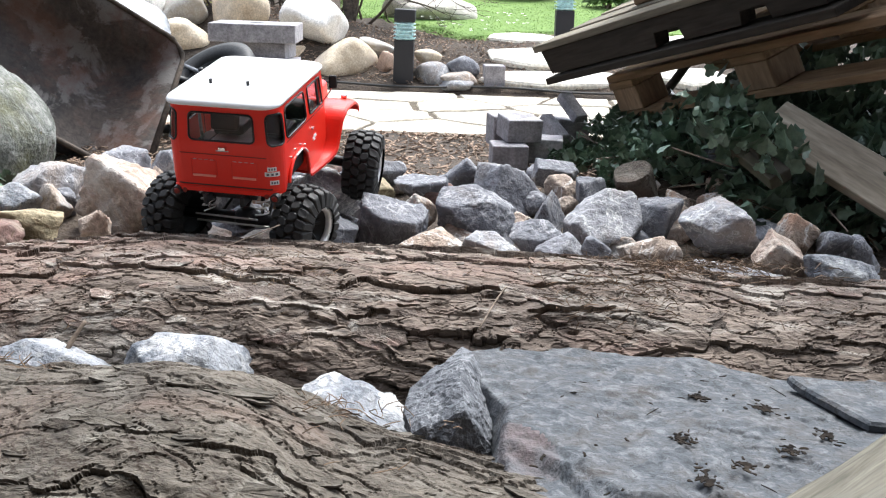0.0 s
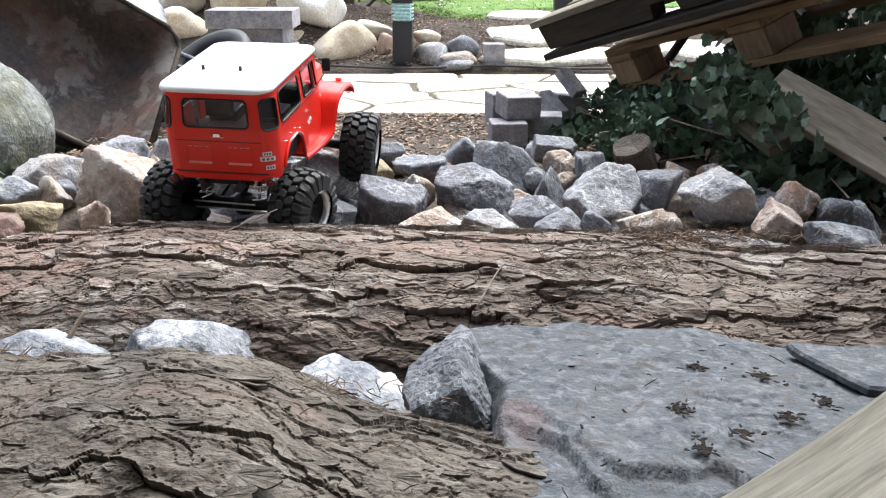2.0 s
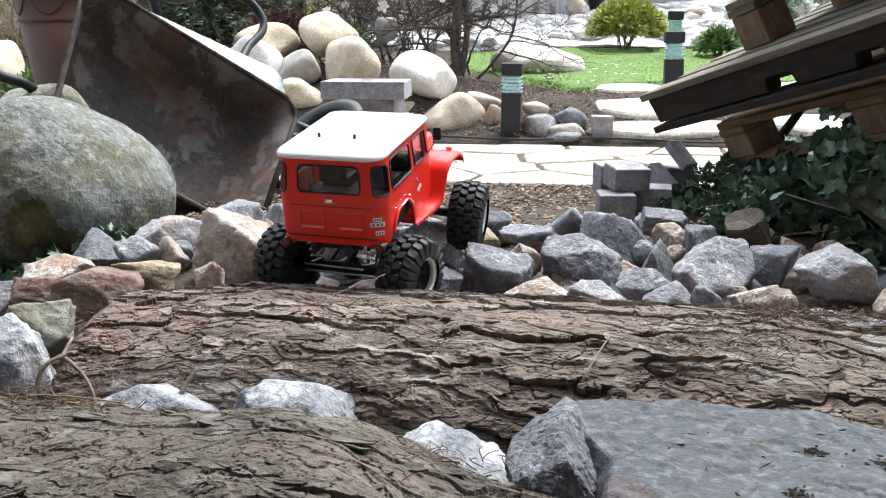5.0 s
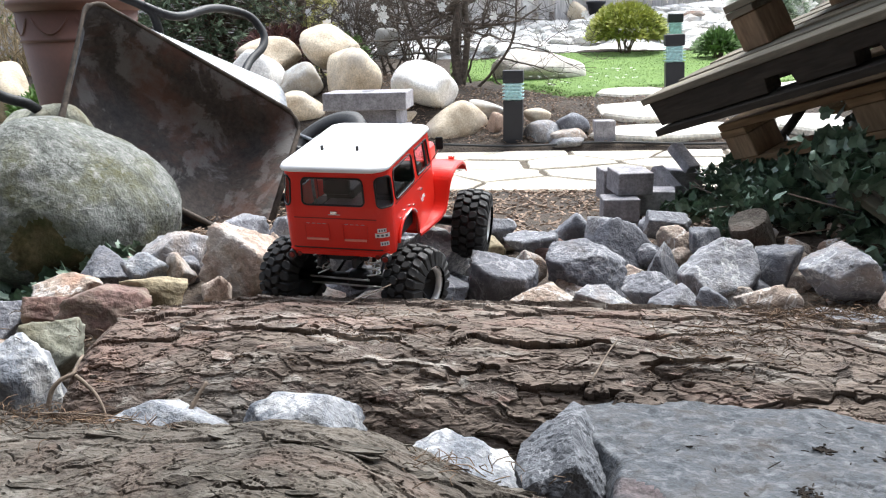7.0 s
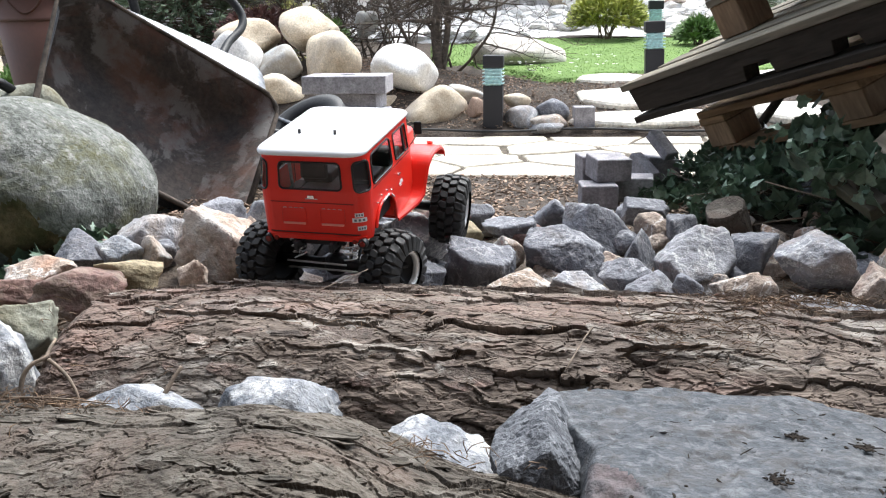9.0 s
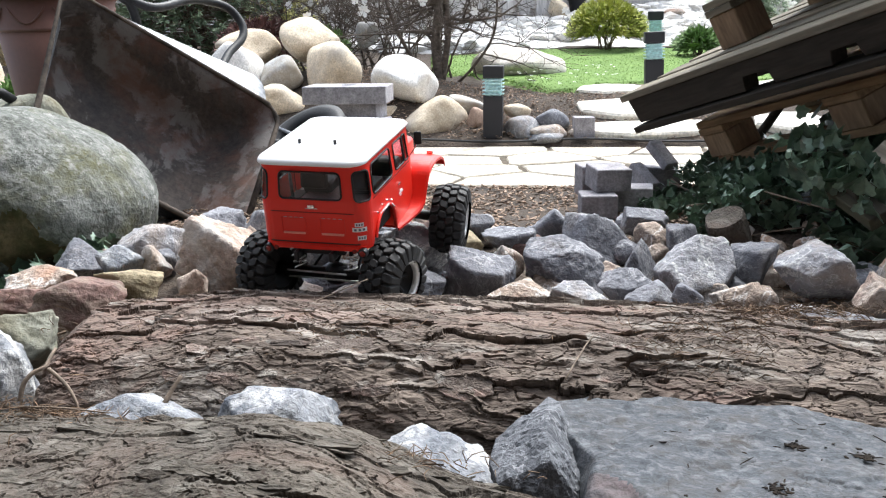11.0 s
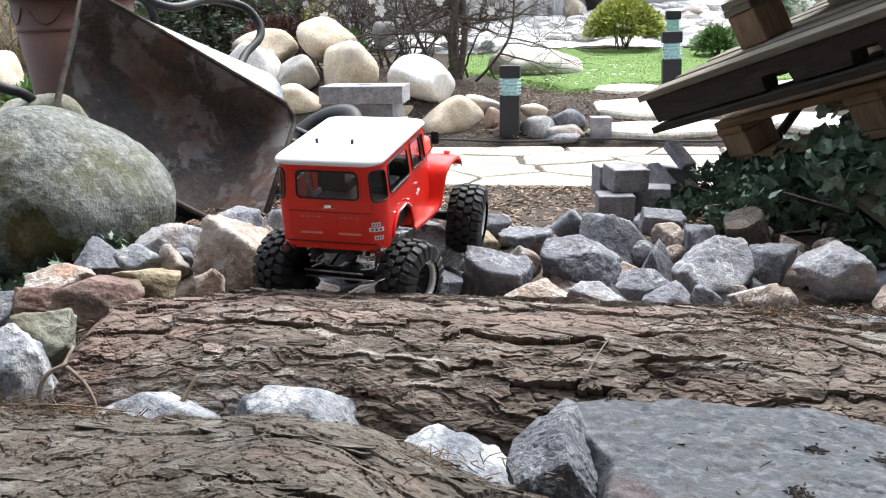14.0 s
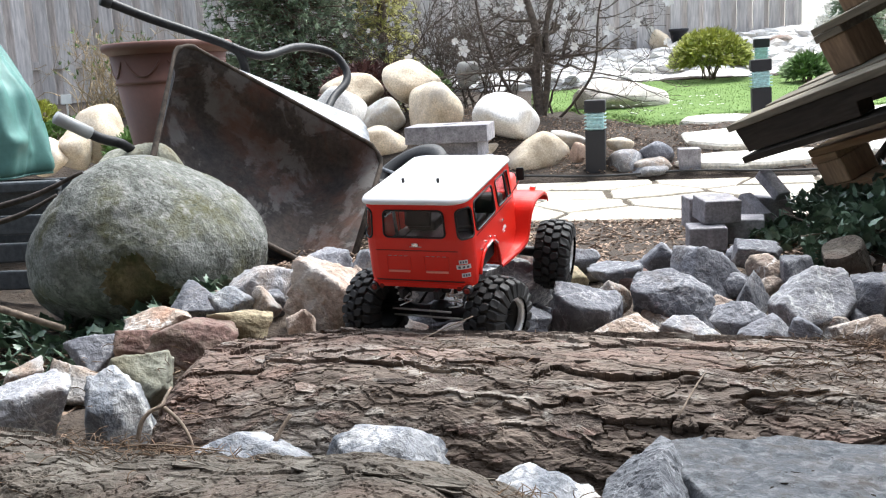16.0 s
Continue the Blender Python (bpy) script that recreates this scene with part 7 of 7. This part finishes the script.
def build_truck(m):
    root = thing("model_truck", "bright red model off-road truck with white roof climbing over stones", "model truck", m)
    mid = ROUND / 2
    arch = [(0.14, -0.014), (0.134, 0.012), (0.126, 0.031), (0.112, 0.042), (0.098, 0.0465), (0.065, 0.0445), (0.050, 0.038), (0.037, 0.026), (0.03, 0.012)]
    left = [(FRONT - y, z) for y, z in arch] + [(SIDE + 0.006, 0.0)]
    outer = [(0.0, -0.012)] + left + [(ROUND - s, z) for s, z in left[::-1]] + [(ROUND, -0.012), (ROUND, 0.1475), (0.0, 0.1475)]
    wins = {"vent_window": rounded(0.014, 0.0325, 0.089, 0.137, 0.003, 4, 0.06), "door_window": rounded(0.037, 0.086, 0.089, 0.137, 0.005, 4), "side_window": rounded(0.105, 0.208, 0.087, 0.138, 0.010),
            "corner_window": rounded(0.2205, 0.2535, 0.085, 0.136, 0.009)}
    holes = []
    for loop in wins.values():
        holes += [loop, [(ROUND - s, z) for s, z in loop]]
    rear = rounded(mid - 0.0565, mid + 0.0565, 0.0885, 0.1345, 0.008)
    holes.append(rear)
    body = part("body", skin(outer, holes), PAINT, root, "glossy bright red body shell")
    for name, loop in list(wins.items()) + [("rear_window", rear)]:
        for side in ((0, 1) if name != "rear_window" else (0,)):
            lp = [(ROUND - s, z) for s, z in loop] if side else loop
            win = part(name, pane_sheet(lp), PANE, root)
            win.visible_shadow = False
            fine = []
            for (s0, z0), (s1, z1) in zip(lp, lp[1:] + lp[:1]):
                steps = max(1, int(math.hypot(s1 - s0, z1 - z0) / 0.008))
                fine += [wrap(s0 + (s1 - s0) * k / steps, z0 + (z1 - z0) * k / steps, 0.0004) for k in range(steps)]
            v, f = tube(fine + fine[:1], 0.0018, 5, 1)
            part("rubber_seal", mesh_of("rubber_seal", v, f, BLACK_PLASTIC, True), None, win)
    # floor of the body and a bulkhead that close it
    part("interior_tray", block((0, 0.13, 0.05), (0.17, 0.22, 0.004)), TRAY, root)
    part("dashboard", block((0, 0.222, 0.075), (0.165, 0.03, 0.035), bevel=0.006), BLACK_PLASTIC, root)
    for x in (-0.042, 0.042):
        seat = part("seat", block((x, 0.15, 0.062), (0.055, 0.055, 0.02), bevel=0.006), BLACK_PLASTIC, root)
        part("seat_back", block((x, 0.118, 0.092), (0.052, 0.014, 0.055), (-10, 0, 0), 0.006), BLACK_PLASTIC, seat)
    v, f = tube([(-0.042 + 0.018 * math.cos(a), 0.19 + 0.006 * math.sin(a), 0.092 + 0.017 * math.sin(a)) for a in np.linspace(0, 2 * math.pi, 25)], 0.0022, 6, 1)
    part("steering_wheel", mesh_of("steering_wheel", v, f, PAINT, True), None, root, "red steering wheel")
    v, f = tube([(-0.075, 0.09, 0.05), (-0.075, 0.09, 0.125), (-0.06, 0.09, 0.136), (0.06, 0.09, 0.136), (0.075, 0.09, 0.125), (0.075, 0.09, 0.05)], 0.003, 6, 3)
    part("roll_bar", mesh_of("roll_bar", v, f, TUB_OUT, True), None, root)
    # roof
    rv, rings = [], []
    for grow, z in ((0.0, 0.1465), (0.004, 0.1475), (0.0045, 0.151), (0.001, 0.156), (-0.012, 0.1605), (-0.035, 0.1635), (-0.06, 0.1645)):
        ring = []
        w, y0, y1, r = 0.0935 + grow, -0.0 - grow, 0.256 + grow, max(0.028 + grow * 0.6, 0.008)
        for cx, cy, a0 in ((w - r, y1 - r * 0.5, 0), (-(w - r), y1 - r * 0.5, 90), (-(w - r), y0 + r, 180), (w - r, y0 + r, 270)):
            for k in range(7):
                a = radians(a0 + 15 * k)
                ring.append((cx + r * math.cos(a), cy + (r if a0 >= 180 else r * 0.5) * math.sin(a), z))
        rings.append(ring)
    n = len(rings[0])
    rv = [p for r in rings for p in r]
    rf = [(q * n + k, q * n + (k + 1) % n, (q + 1) * n + (k + 1) % n, (q + 1) * n + k) for q in range(len(rings) - 1) for k in range(n)]
    rf += [tuple((len(rings) - 1) * n + k for k in range(n)), tuple(range(n))[::-1]]
    roof = part("roof", mesh_of("roof", rv, rf, WHITE_PAINT, True), None, root, "plain white roof")
    for x, y in ((-0.038, 0.066), (0.027, 0.066)):
        bm = bmesh.new()
        cylinder(bm, (x, y, 0.160), (x, y, 0.172), 0.0028, sides=10)
        part("body_post", bm, BLACK_PLASTIC, roof, "short black body post")
    # rear door details
    for sgn in (-1, 1):
        c = mid + sgn * 0.035
        for dz, ds, w, h in ((0.014, 0, 0.046, 0.0016), (-0.014, 0, 0.046, 0.0016), (0, -0.022, 0.0016, 0.029), (0, 0.022, 0.0016, 0.029)):
            part("panel_bead", patch(c + ds, 0.0395 + dz, w, h, 0.0011), PAINT, root)
        part("panel_lip", patch(c, 0.0265, 0.04, 0.0032, 0.0024, 0.0024), GLINT_RED, root, "pale highlight painted on a pressed panel's edge")
        for k in range(4):
            part("panel_dash", patch(c - 0.015 + 0.010 * k, 0.0545, 0.006, 0.0009, 0.0009), SCUFF, root)
        bm = bmesh.new()
        cylinder(bm, (sgn * 0.086, 0.004, -0.004), (sgn * 0.086, -0.006, -0.004), 0.0088, 0.0078, 18)
        lamp = part("tail_lamp", bm, DARK_METAL, root, "round tail lamp in a dark ring")
        bm = bmesh.new()
        cylinder(bm, (sgn * 0.086, -0.005, -0.004), (sgn * 0.086, -0.0075, -0.004), 0.0062, 0.004, 14)
        part("lens", bm, LAMP_RED, lamp)
        bm = bmesh.new()
        cylinder(bm, (sgn * 0.072, 0.004, -0.002), (sgn * 0.072, -0.004, -0.002), 0.0055, 0.004, 14)
        part("reflector", bm, LAMP_RED, root, "small round red reflector")
    part("tailgate_seam", patch(mid, 0.0095, 0.165, 0.0022, 0.0006), BLACK_PLASTIC, root)
    part("door_seam", patch(mid, 0.0645, 0.15, 0.0012, 0.0006), SEAM, root)
    part("rear_valance", patch(mid, 0.002, 0.185, 0.008, 0.003, 0.004), PAINT, root)
    part("door_handle", patch(mid, 0.0755, 0.0115, 0.0055, 0.003, 0.003), CHROME, root, "chrome rear door handle")
    part("handle_plate", patch(mid, 0.0715, 0.022, 0.0012, 0.0012), SCUFF, root)
    for s, z, w, h in ((mid + 0.083, 0.0455, 0.015, 0.007), (mid + 0.083, 0.0365, 0.025, 0.0075), (mid + 0.086, 0.0215, 0.015, 0.0075)):
        st = part("sticker", patch(s, z, w, h, 0.0008), STICKER, root, "small white sticker")
        for k in range(3):
            part("print_bar", patch(s - w * 0.28 + w * 0.28 * k, z, w * 0.16, h * 0.5, 0.0012), STICKER_INK, st)
    # arches with scuffed tape, door handles, door seams and side emblem
    for side in (0, 1):
        def at(s):
            return ROUND - s if side else s
        line = [wrap(at(FRONT - y), z, 0.002) for y, z in arch]
        v, f = tube(line, 0.003, 6, 3)
        part("rear_flare", mesh_of("rear_flare", v, f, PAINT, True), None, root)
        for q in (2, 4):
            v, f = tube([wrap(at(FRONT - y), z + 0.0015, 0.0042) for y, z in arch[q:q + 2]], 0.0017, 6, 2)
            part("flare_tape", mesh_of("flare_tape", v, f, SCUFF, True), None, root, "scuffed silver tape on the arch")
        part("door_handle", patch(at(0.078), 0.061, 0.011, 0.0024, 0.0025, 0.002), CHROME, root, "chrome door handle")
        part("door_seam", patch(at(0.0945), 0.062, 0.0012, 0.135, 0.0005), SEAM, root)
        part("belt_seam", patch(at(0.11), 0.0815, 0.2, 0.0011, 0.0005), SEAM, root)
        part("side_emblem", patch(at(0.068), 0.041, 0.021, 0.0028, 0.0007), STICKER, root, "white emblem")
        part("side_emblem", patch(at(0.066), 0.0445, 0.012, 0.0035, 0.0008), STICKER, root, "white emblem")
        part("side_emblem", patch(at(0.070), 0.0365, 0.011, 0.0011, 0.0008), STICKER, root, "white emblem")
    # bonnet, cowl, grille, windscreen
    bm = bmesh.new()
    box(bm, (0, 0.325, 0.045), (0.132, 0.165, 0.094), bevel=0.012, segments=4)
    for q in bm.verts:
        t = (q.co.y - 0.245) / 0.16
        q.co.x *= 1 - 0.14 * t
        if q.co.z > 0.04:
            q.co.z -= 0.013 * t
    part("bonnet", bm, PAINT, root)
    part("bonnet_seam", block((0, 0.325, 0.0875), (0.002, 0.14, 0.002), (-4.6, 0, 0), 0.0005), SEAM, root)
    part("cowl", block((0, 0.25, 0.045), (0.184, 0.022, 0.09), bevel=0.006, segments=3), PAINT, root)
    grille = part("grille", block((0, 0.4085, 0.04), (0.1, 0.006, 0.055), bevel=0.003), WHITE_PAINT, root, "white front grille panel")
    for k in range(5):
        part("slot", block((0, 0.4125, 0.025 + 0.0065 * k), (0.05, 0.002, 0.003), bevel=0.0005, segments=1), BLACK_PLASTIC, grille)
    for x in (-0.037, 0.037):
        bm = bmesh.new()
        cylinder(bm, (x, 0.407, 0.043), (x, 0.4175, 0.043), 0.0115, 0.01, 20)
        part("headlamp", bm, CHROME, root)
    for x in (-0.0905, 0.0905):
        part("screen_pillar", block((x * 0.95, 0.246, 0.118), (0.006, 0.008, 0.062), (0, -4.5 if x > 0 else 4.5, 0), 0.002), PAINT, root)
    part("screen_header", block((0, 0.246, 0.144), (0.168, 0.008, 0.008), bevel=0.002), PAINT, root)
    ws = part("windscreen", block((0, 0.247, 0.116), (0.164, 0.0012, 0.052), bevel=0), PANE, root)
    ws.visible_shadow = False
    # front fenders and running boards
    line = curve_pts([(0.378, 0.033), (0.374, 0.045), (0.352, 0.057), (0.32, 0.0615), (0.288, 0.061), (0.268, 0.05), (0.252, 0.026), (0.236, 0.003), (0.214, -0.0085), (0.18, -0.0125), (0.146, -0.0135)], 4)
    steps = len(line)
    inner = [0.06] * steps
    outw = [float(np.interp(y, (0.14, 0.2, 0.235, 0.28, 0.38), (0.1, 0.112, 0.124, 0.129, 0.127))) for y, z in line]
    for side in (0, 1):
        bm = ribbon(line, inner, outw, 0.003, 0.009)
        part("front_fender", mirrored(bm) if side else bm, PAINT, root)
        x = -1 if side else 1
        bm = bmesh.new()
        box(bm, (x * 0.078, 0.27, 0.02), (0.03, 0.055, 0.075), (0, 0, 0), 0.006, 3)
        part("fender_apron", bm, PAINT, root)
        v, f = tube([(x * 0.096, 0.24, 0.085), (x * 0.113, 0.238, 0.108), (x * 0.118, 0.236, 0.118)], 0.0014, 6, 3)
        arm = part("mirror_arm", mesh_of("mirror_arm", v, f, CHROME, True), None, root)
        part("mirror", block((x * 0.12, 0.234, 0.127), (0.0145, 0.004, 0.024), (0, 0, 10 * x), 0.003, 3), BLACK_PLASTIC, arm)
        part("turn_signal", block((x * 0.105, 0.352, 0.062), (0.012, 0.008, 0.008), bevel=0.002), CHROME, root)
    # black blocks added as the shade inside the arches, flares and their screws
    for sgn in (-1, 1):
        part("wheel_tub", block((sgn * 0.074, 0.085, 0.028), (0.034, 0.116, 0.05), bevel=0.008, segments=2), BLACK_PLASTIC, root)
        flare = []
        for y, z in arch[1:]:
            p = wrap(FRONT - y, z, 0.0012)
            flare.append((p.x * -sgn, p.y, p.z))
        v, f = tube(flare, 0.0024, 8, 3)
        lip = part("arch_flare", mesh_of("arch_flare", v, f, PAINT, True), None, body)
        for y, z in ((0.122, 0.047), (0.098, 0.055), (0.072, 0.056), (0.05, 0.05)):
            p = wrap(FRONT - y, z, 0.0)
            bm = bmesh.new()
            cylinder(bm, (p.x * -sgn, p.y, p.z), (p.x * -sgn * 1.025, p.y, p.z), 0.0022, 0.0018, 8)
            part("screw", bm, CHROME, lip)
    # chassis
    for x in (-0.032, 0.032):
        part("chassis_rail", block((x, 0.185, -0.012), (0.008, 0.40, 0.016), bevel=0.002), DARK_METAL, root)
    part("skid_plate", block((0, 0.19, -0.03), (0.07, 0.11, 0.016), bevel=0.006, segments=3), DARK_METAL, root)
    part("gearbox", block((0, 0.24, -0.005), (0.055, 0.075, 0.045), bevel=0.008, segments=3), BLACK_PLASTIC, root)
    part("rear_bumper", block((0, 0.012, -0.010), (0.10, 0.01, 0.012), bevel=0.003), DARK_METAL, root)
    tyre, blocks = tyre_mesh(), [tread_block(k) for k in range(4)]
    hubs = {"rear": [Vector((-0.113, 0.048, -0.066)), Vector((0.118, 0.048, -0.073))], "front": [Vector((-0.118, 0.345, -0.05)), Vector((0.142, 0.345, -0.076))]}
    for end, (a, b) in hubs.items():
        back = end == "rear"
        v, f = tube([a, b], 0.0105, 12, 1)
        axle = part("axle", mesh_of("axle", v, f, DARK_METAL, True), None, root)
        c = (a + b) / 2
        bm = bmesh.new()
        bmesh.ops.create_uvsphere(bm, u_segments=18, v_segments=10, radius=0.021, matrix=Matrix.Translation(c + Vector((0.01, 0, 0))) @ Matrix.Diagonal((1.1, 1.0, 1.0, 1)))
        part("differential", bm, DARK_METAL, axle)
        toe = -13 if back else 5
        for hub, sgn in ((a, -1), (b, 1)):
            tilt = math.degrees(math.atan2(-(b - a).z, (b - a).x))
            wm = Matrix.Translation(hub) @ pose(0, 0, 0, 40 * sgn + 13, tilt, toe)
            wheel = part("wheel", mesh_of("hub", *revolve([(0.0, -0.012), (0.010, -0.012), (0.012, -0.004), (0.0335, -0.008), (0.036, -0.024), (0.037, 0.024), (0.034, 0.026), (0.031, 0.0), (0.012, 0.004), (0.008, 0.014), (0.0, 0.014)], 32, "X"), BLACK_PLASTIC, True), None, root, "black wheel hub")
            wheel.matrix_local = wm
            part("tyre", tyre, None, wheel, "knobbly black crawler tyre")
            lay_tread(wheel, blocks)
            rv, rf = revolve([(0.0325, 0.021), (0.0315, 0.0285), (0.0335, 0.0315), (0.0395, 0.0315), (0.0415, 0.0285), (0.041, 0.024)], 40, "X")
            rv = [(p[0] * sgn, p[1], p[2]) for p in rv]
            ring = part("beadlock_ring", mesh_of("beadlock_ring", rv, rf, ALLOY, True), None, wheel, "silver beadlock ring")
            for k in range(6):
                t = 2 * math.pi * k / 6
                bm = bmesh.new()
                cylinder(bm, (sgn * 0.002, 0.010 * math.cos(t), 0.010 * math.sin(t)), (sgn * 0.010, 0.030 * math.cos(t), 0.030 * math.sin(t)), 0.0038, 0.0045, 8)
                part("spoke", bm, BLACK_PLASTIC, wheel)
            for k in range(8):
                t = 2 * math.pi * k / 8
                bm = bmesh.new()
                cylinder(bm, (sgn * 0.031, 0.0365 * math.cos(t), 0.0365 * math.sin(t)), (sgn * 0.0328, 0.0365 * math.cos(t), 0.0365 * math.sin(t)), 0.0012, sides=6)
                part("screw", bm, DARK_METAL, wheel)
        yoff = -0.012 if back else 0.012
        # shocks and springs
        for sx in (-1, 1):
            low = c + Vector((sx * 0.046 + 0.010, yoff * 2.6 - (0.013 if back else 0), 0.03 + sx * (b - a).z * 0.2))
            high = Vector((sx * 0.054 + 0.006, c.y + yoff * 1.6 - (0.010 if back else 0), 0.012))
            v, f = coil(low, high, 0.0112, 0.0013, 5)
            spring = part("spring", mesh_of("spring", v, f, ALLOY, True), None, root, "bright steel coil spring")
            v, f = tube([low, low.lerp(high, 0.55)], 0.003, 8, 1)
            part("shock_rod", mesh_of("shock_rod", v, f, CHROME, True), None, spring)
            v, f = tube([low.lerp(high, 0.45), high], 0.004, 10, 1)
            part("shock_body", mesh_of("shock_body", v, f, BLACK_PLASTIC, True), None, spring)
        # links
        for sx in (-1, 1):
            v, f = tube([c + Vector((sx * 0.045, 0, -0.006)), Vector((sx * 0.028, 0.195, -0.034))], 0.0028, 8, 1)
            part("link", mesh_of("link", v, f, DARK_METAL, True), None, root)
        dz = -0.004
        for off, z in ((-0.026, 0.010), (-0.022, -0.004)):
            y = c.y + (off if back else -off)
            p = Vector((a.x * 0.62, y, a.z + z))
            q = Vector((b.x * (0.62 if z < 0 else 0.35), y, b.z + z - dz))
            v, f = tube([p, q], 0.0018, 8, 1)
            part("steering_link", mesh_of("steering_link", v, f, ALLOY, True), None, axle, "bright steel rod")
    v, f = tube([(0.005, 0.06, -0.06), (0.0, 0.19, -0.02), (0.0, 0.33, -0.058)], 0.0045, 8, 1)
    part("drive_shaft", mesh_of("drive_shaft", v, f, DARK_METAL, True), None, root)
    return root


build_truck(Matrix(((0.9859, 0.1656, -0.0214, -0.3695), (-0.1667, 0.9683, -0.1862, 1.4951), (-0.0101, 0.1871, 0.9822, 0.2086), (0, 0, 0, 1))) @ Matrix.Diagonal((1.024, 1.024, 1.024, 1)))
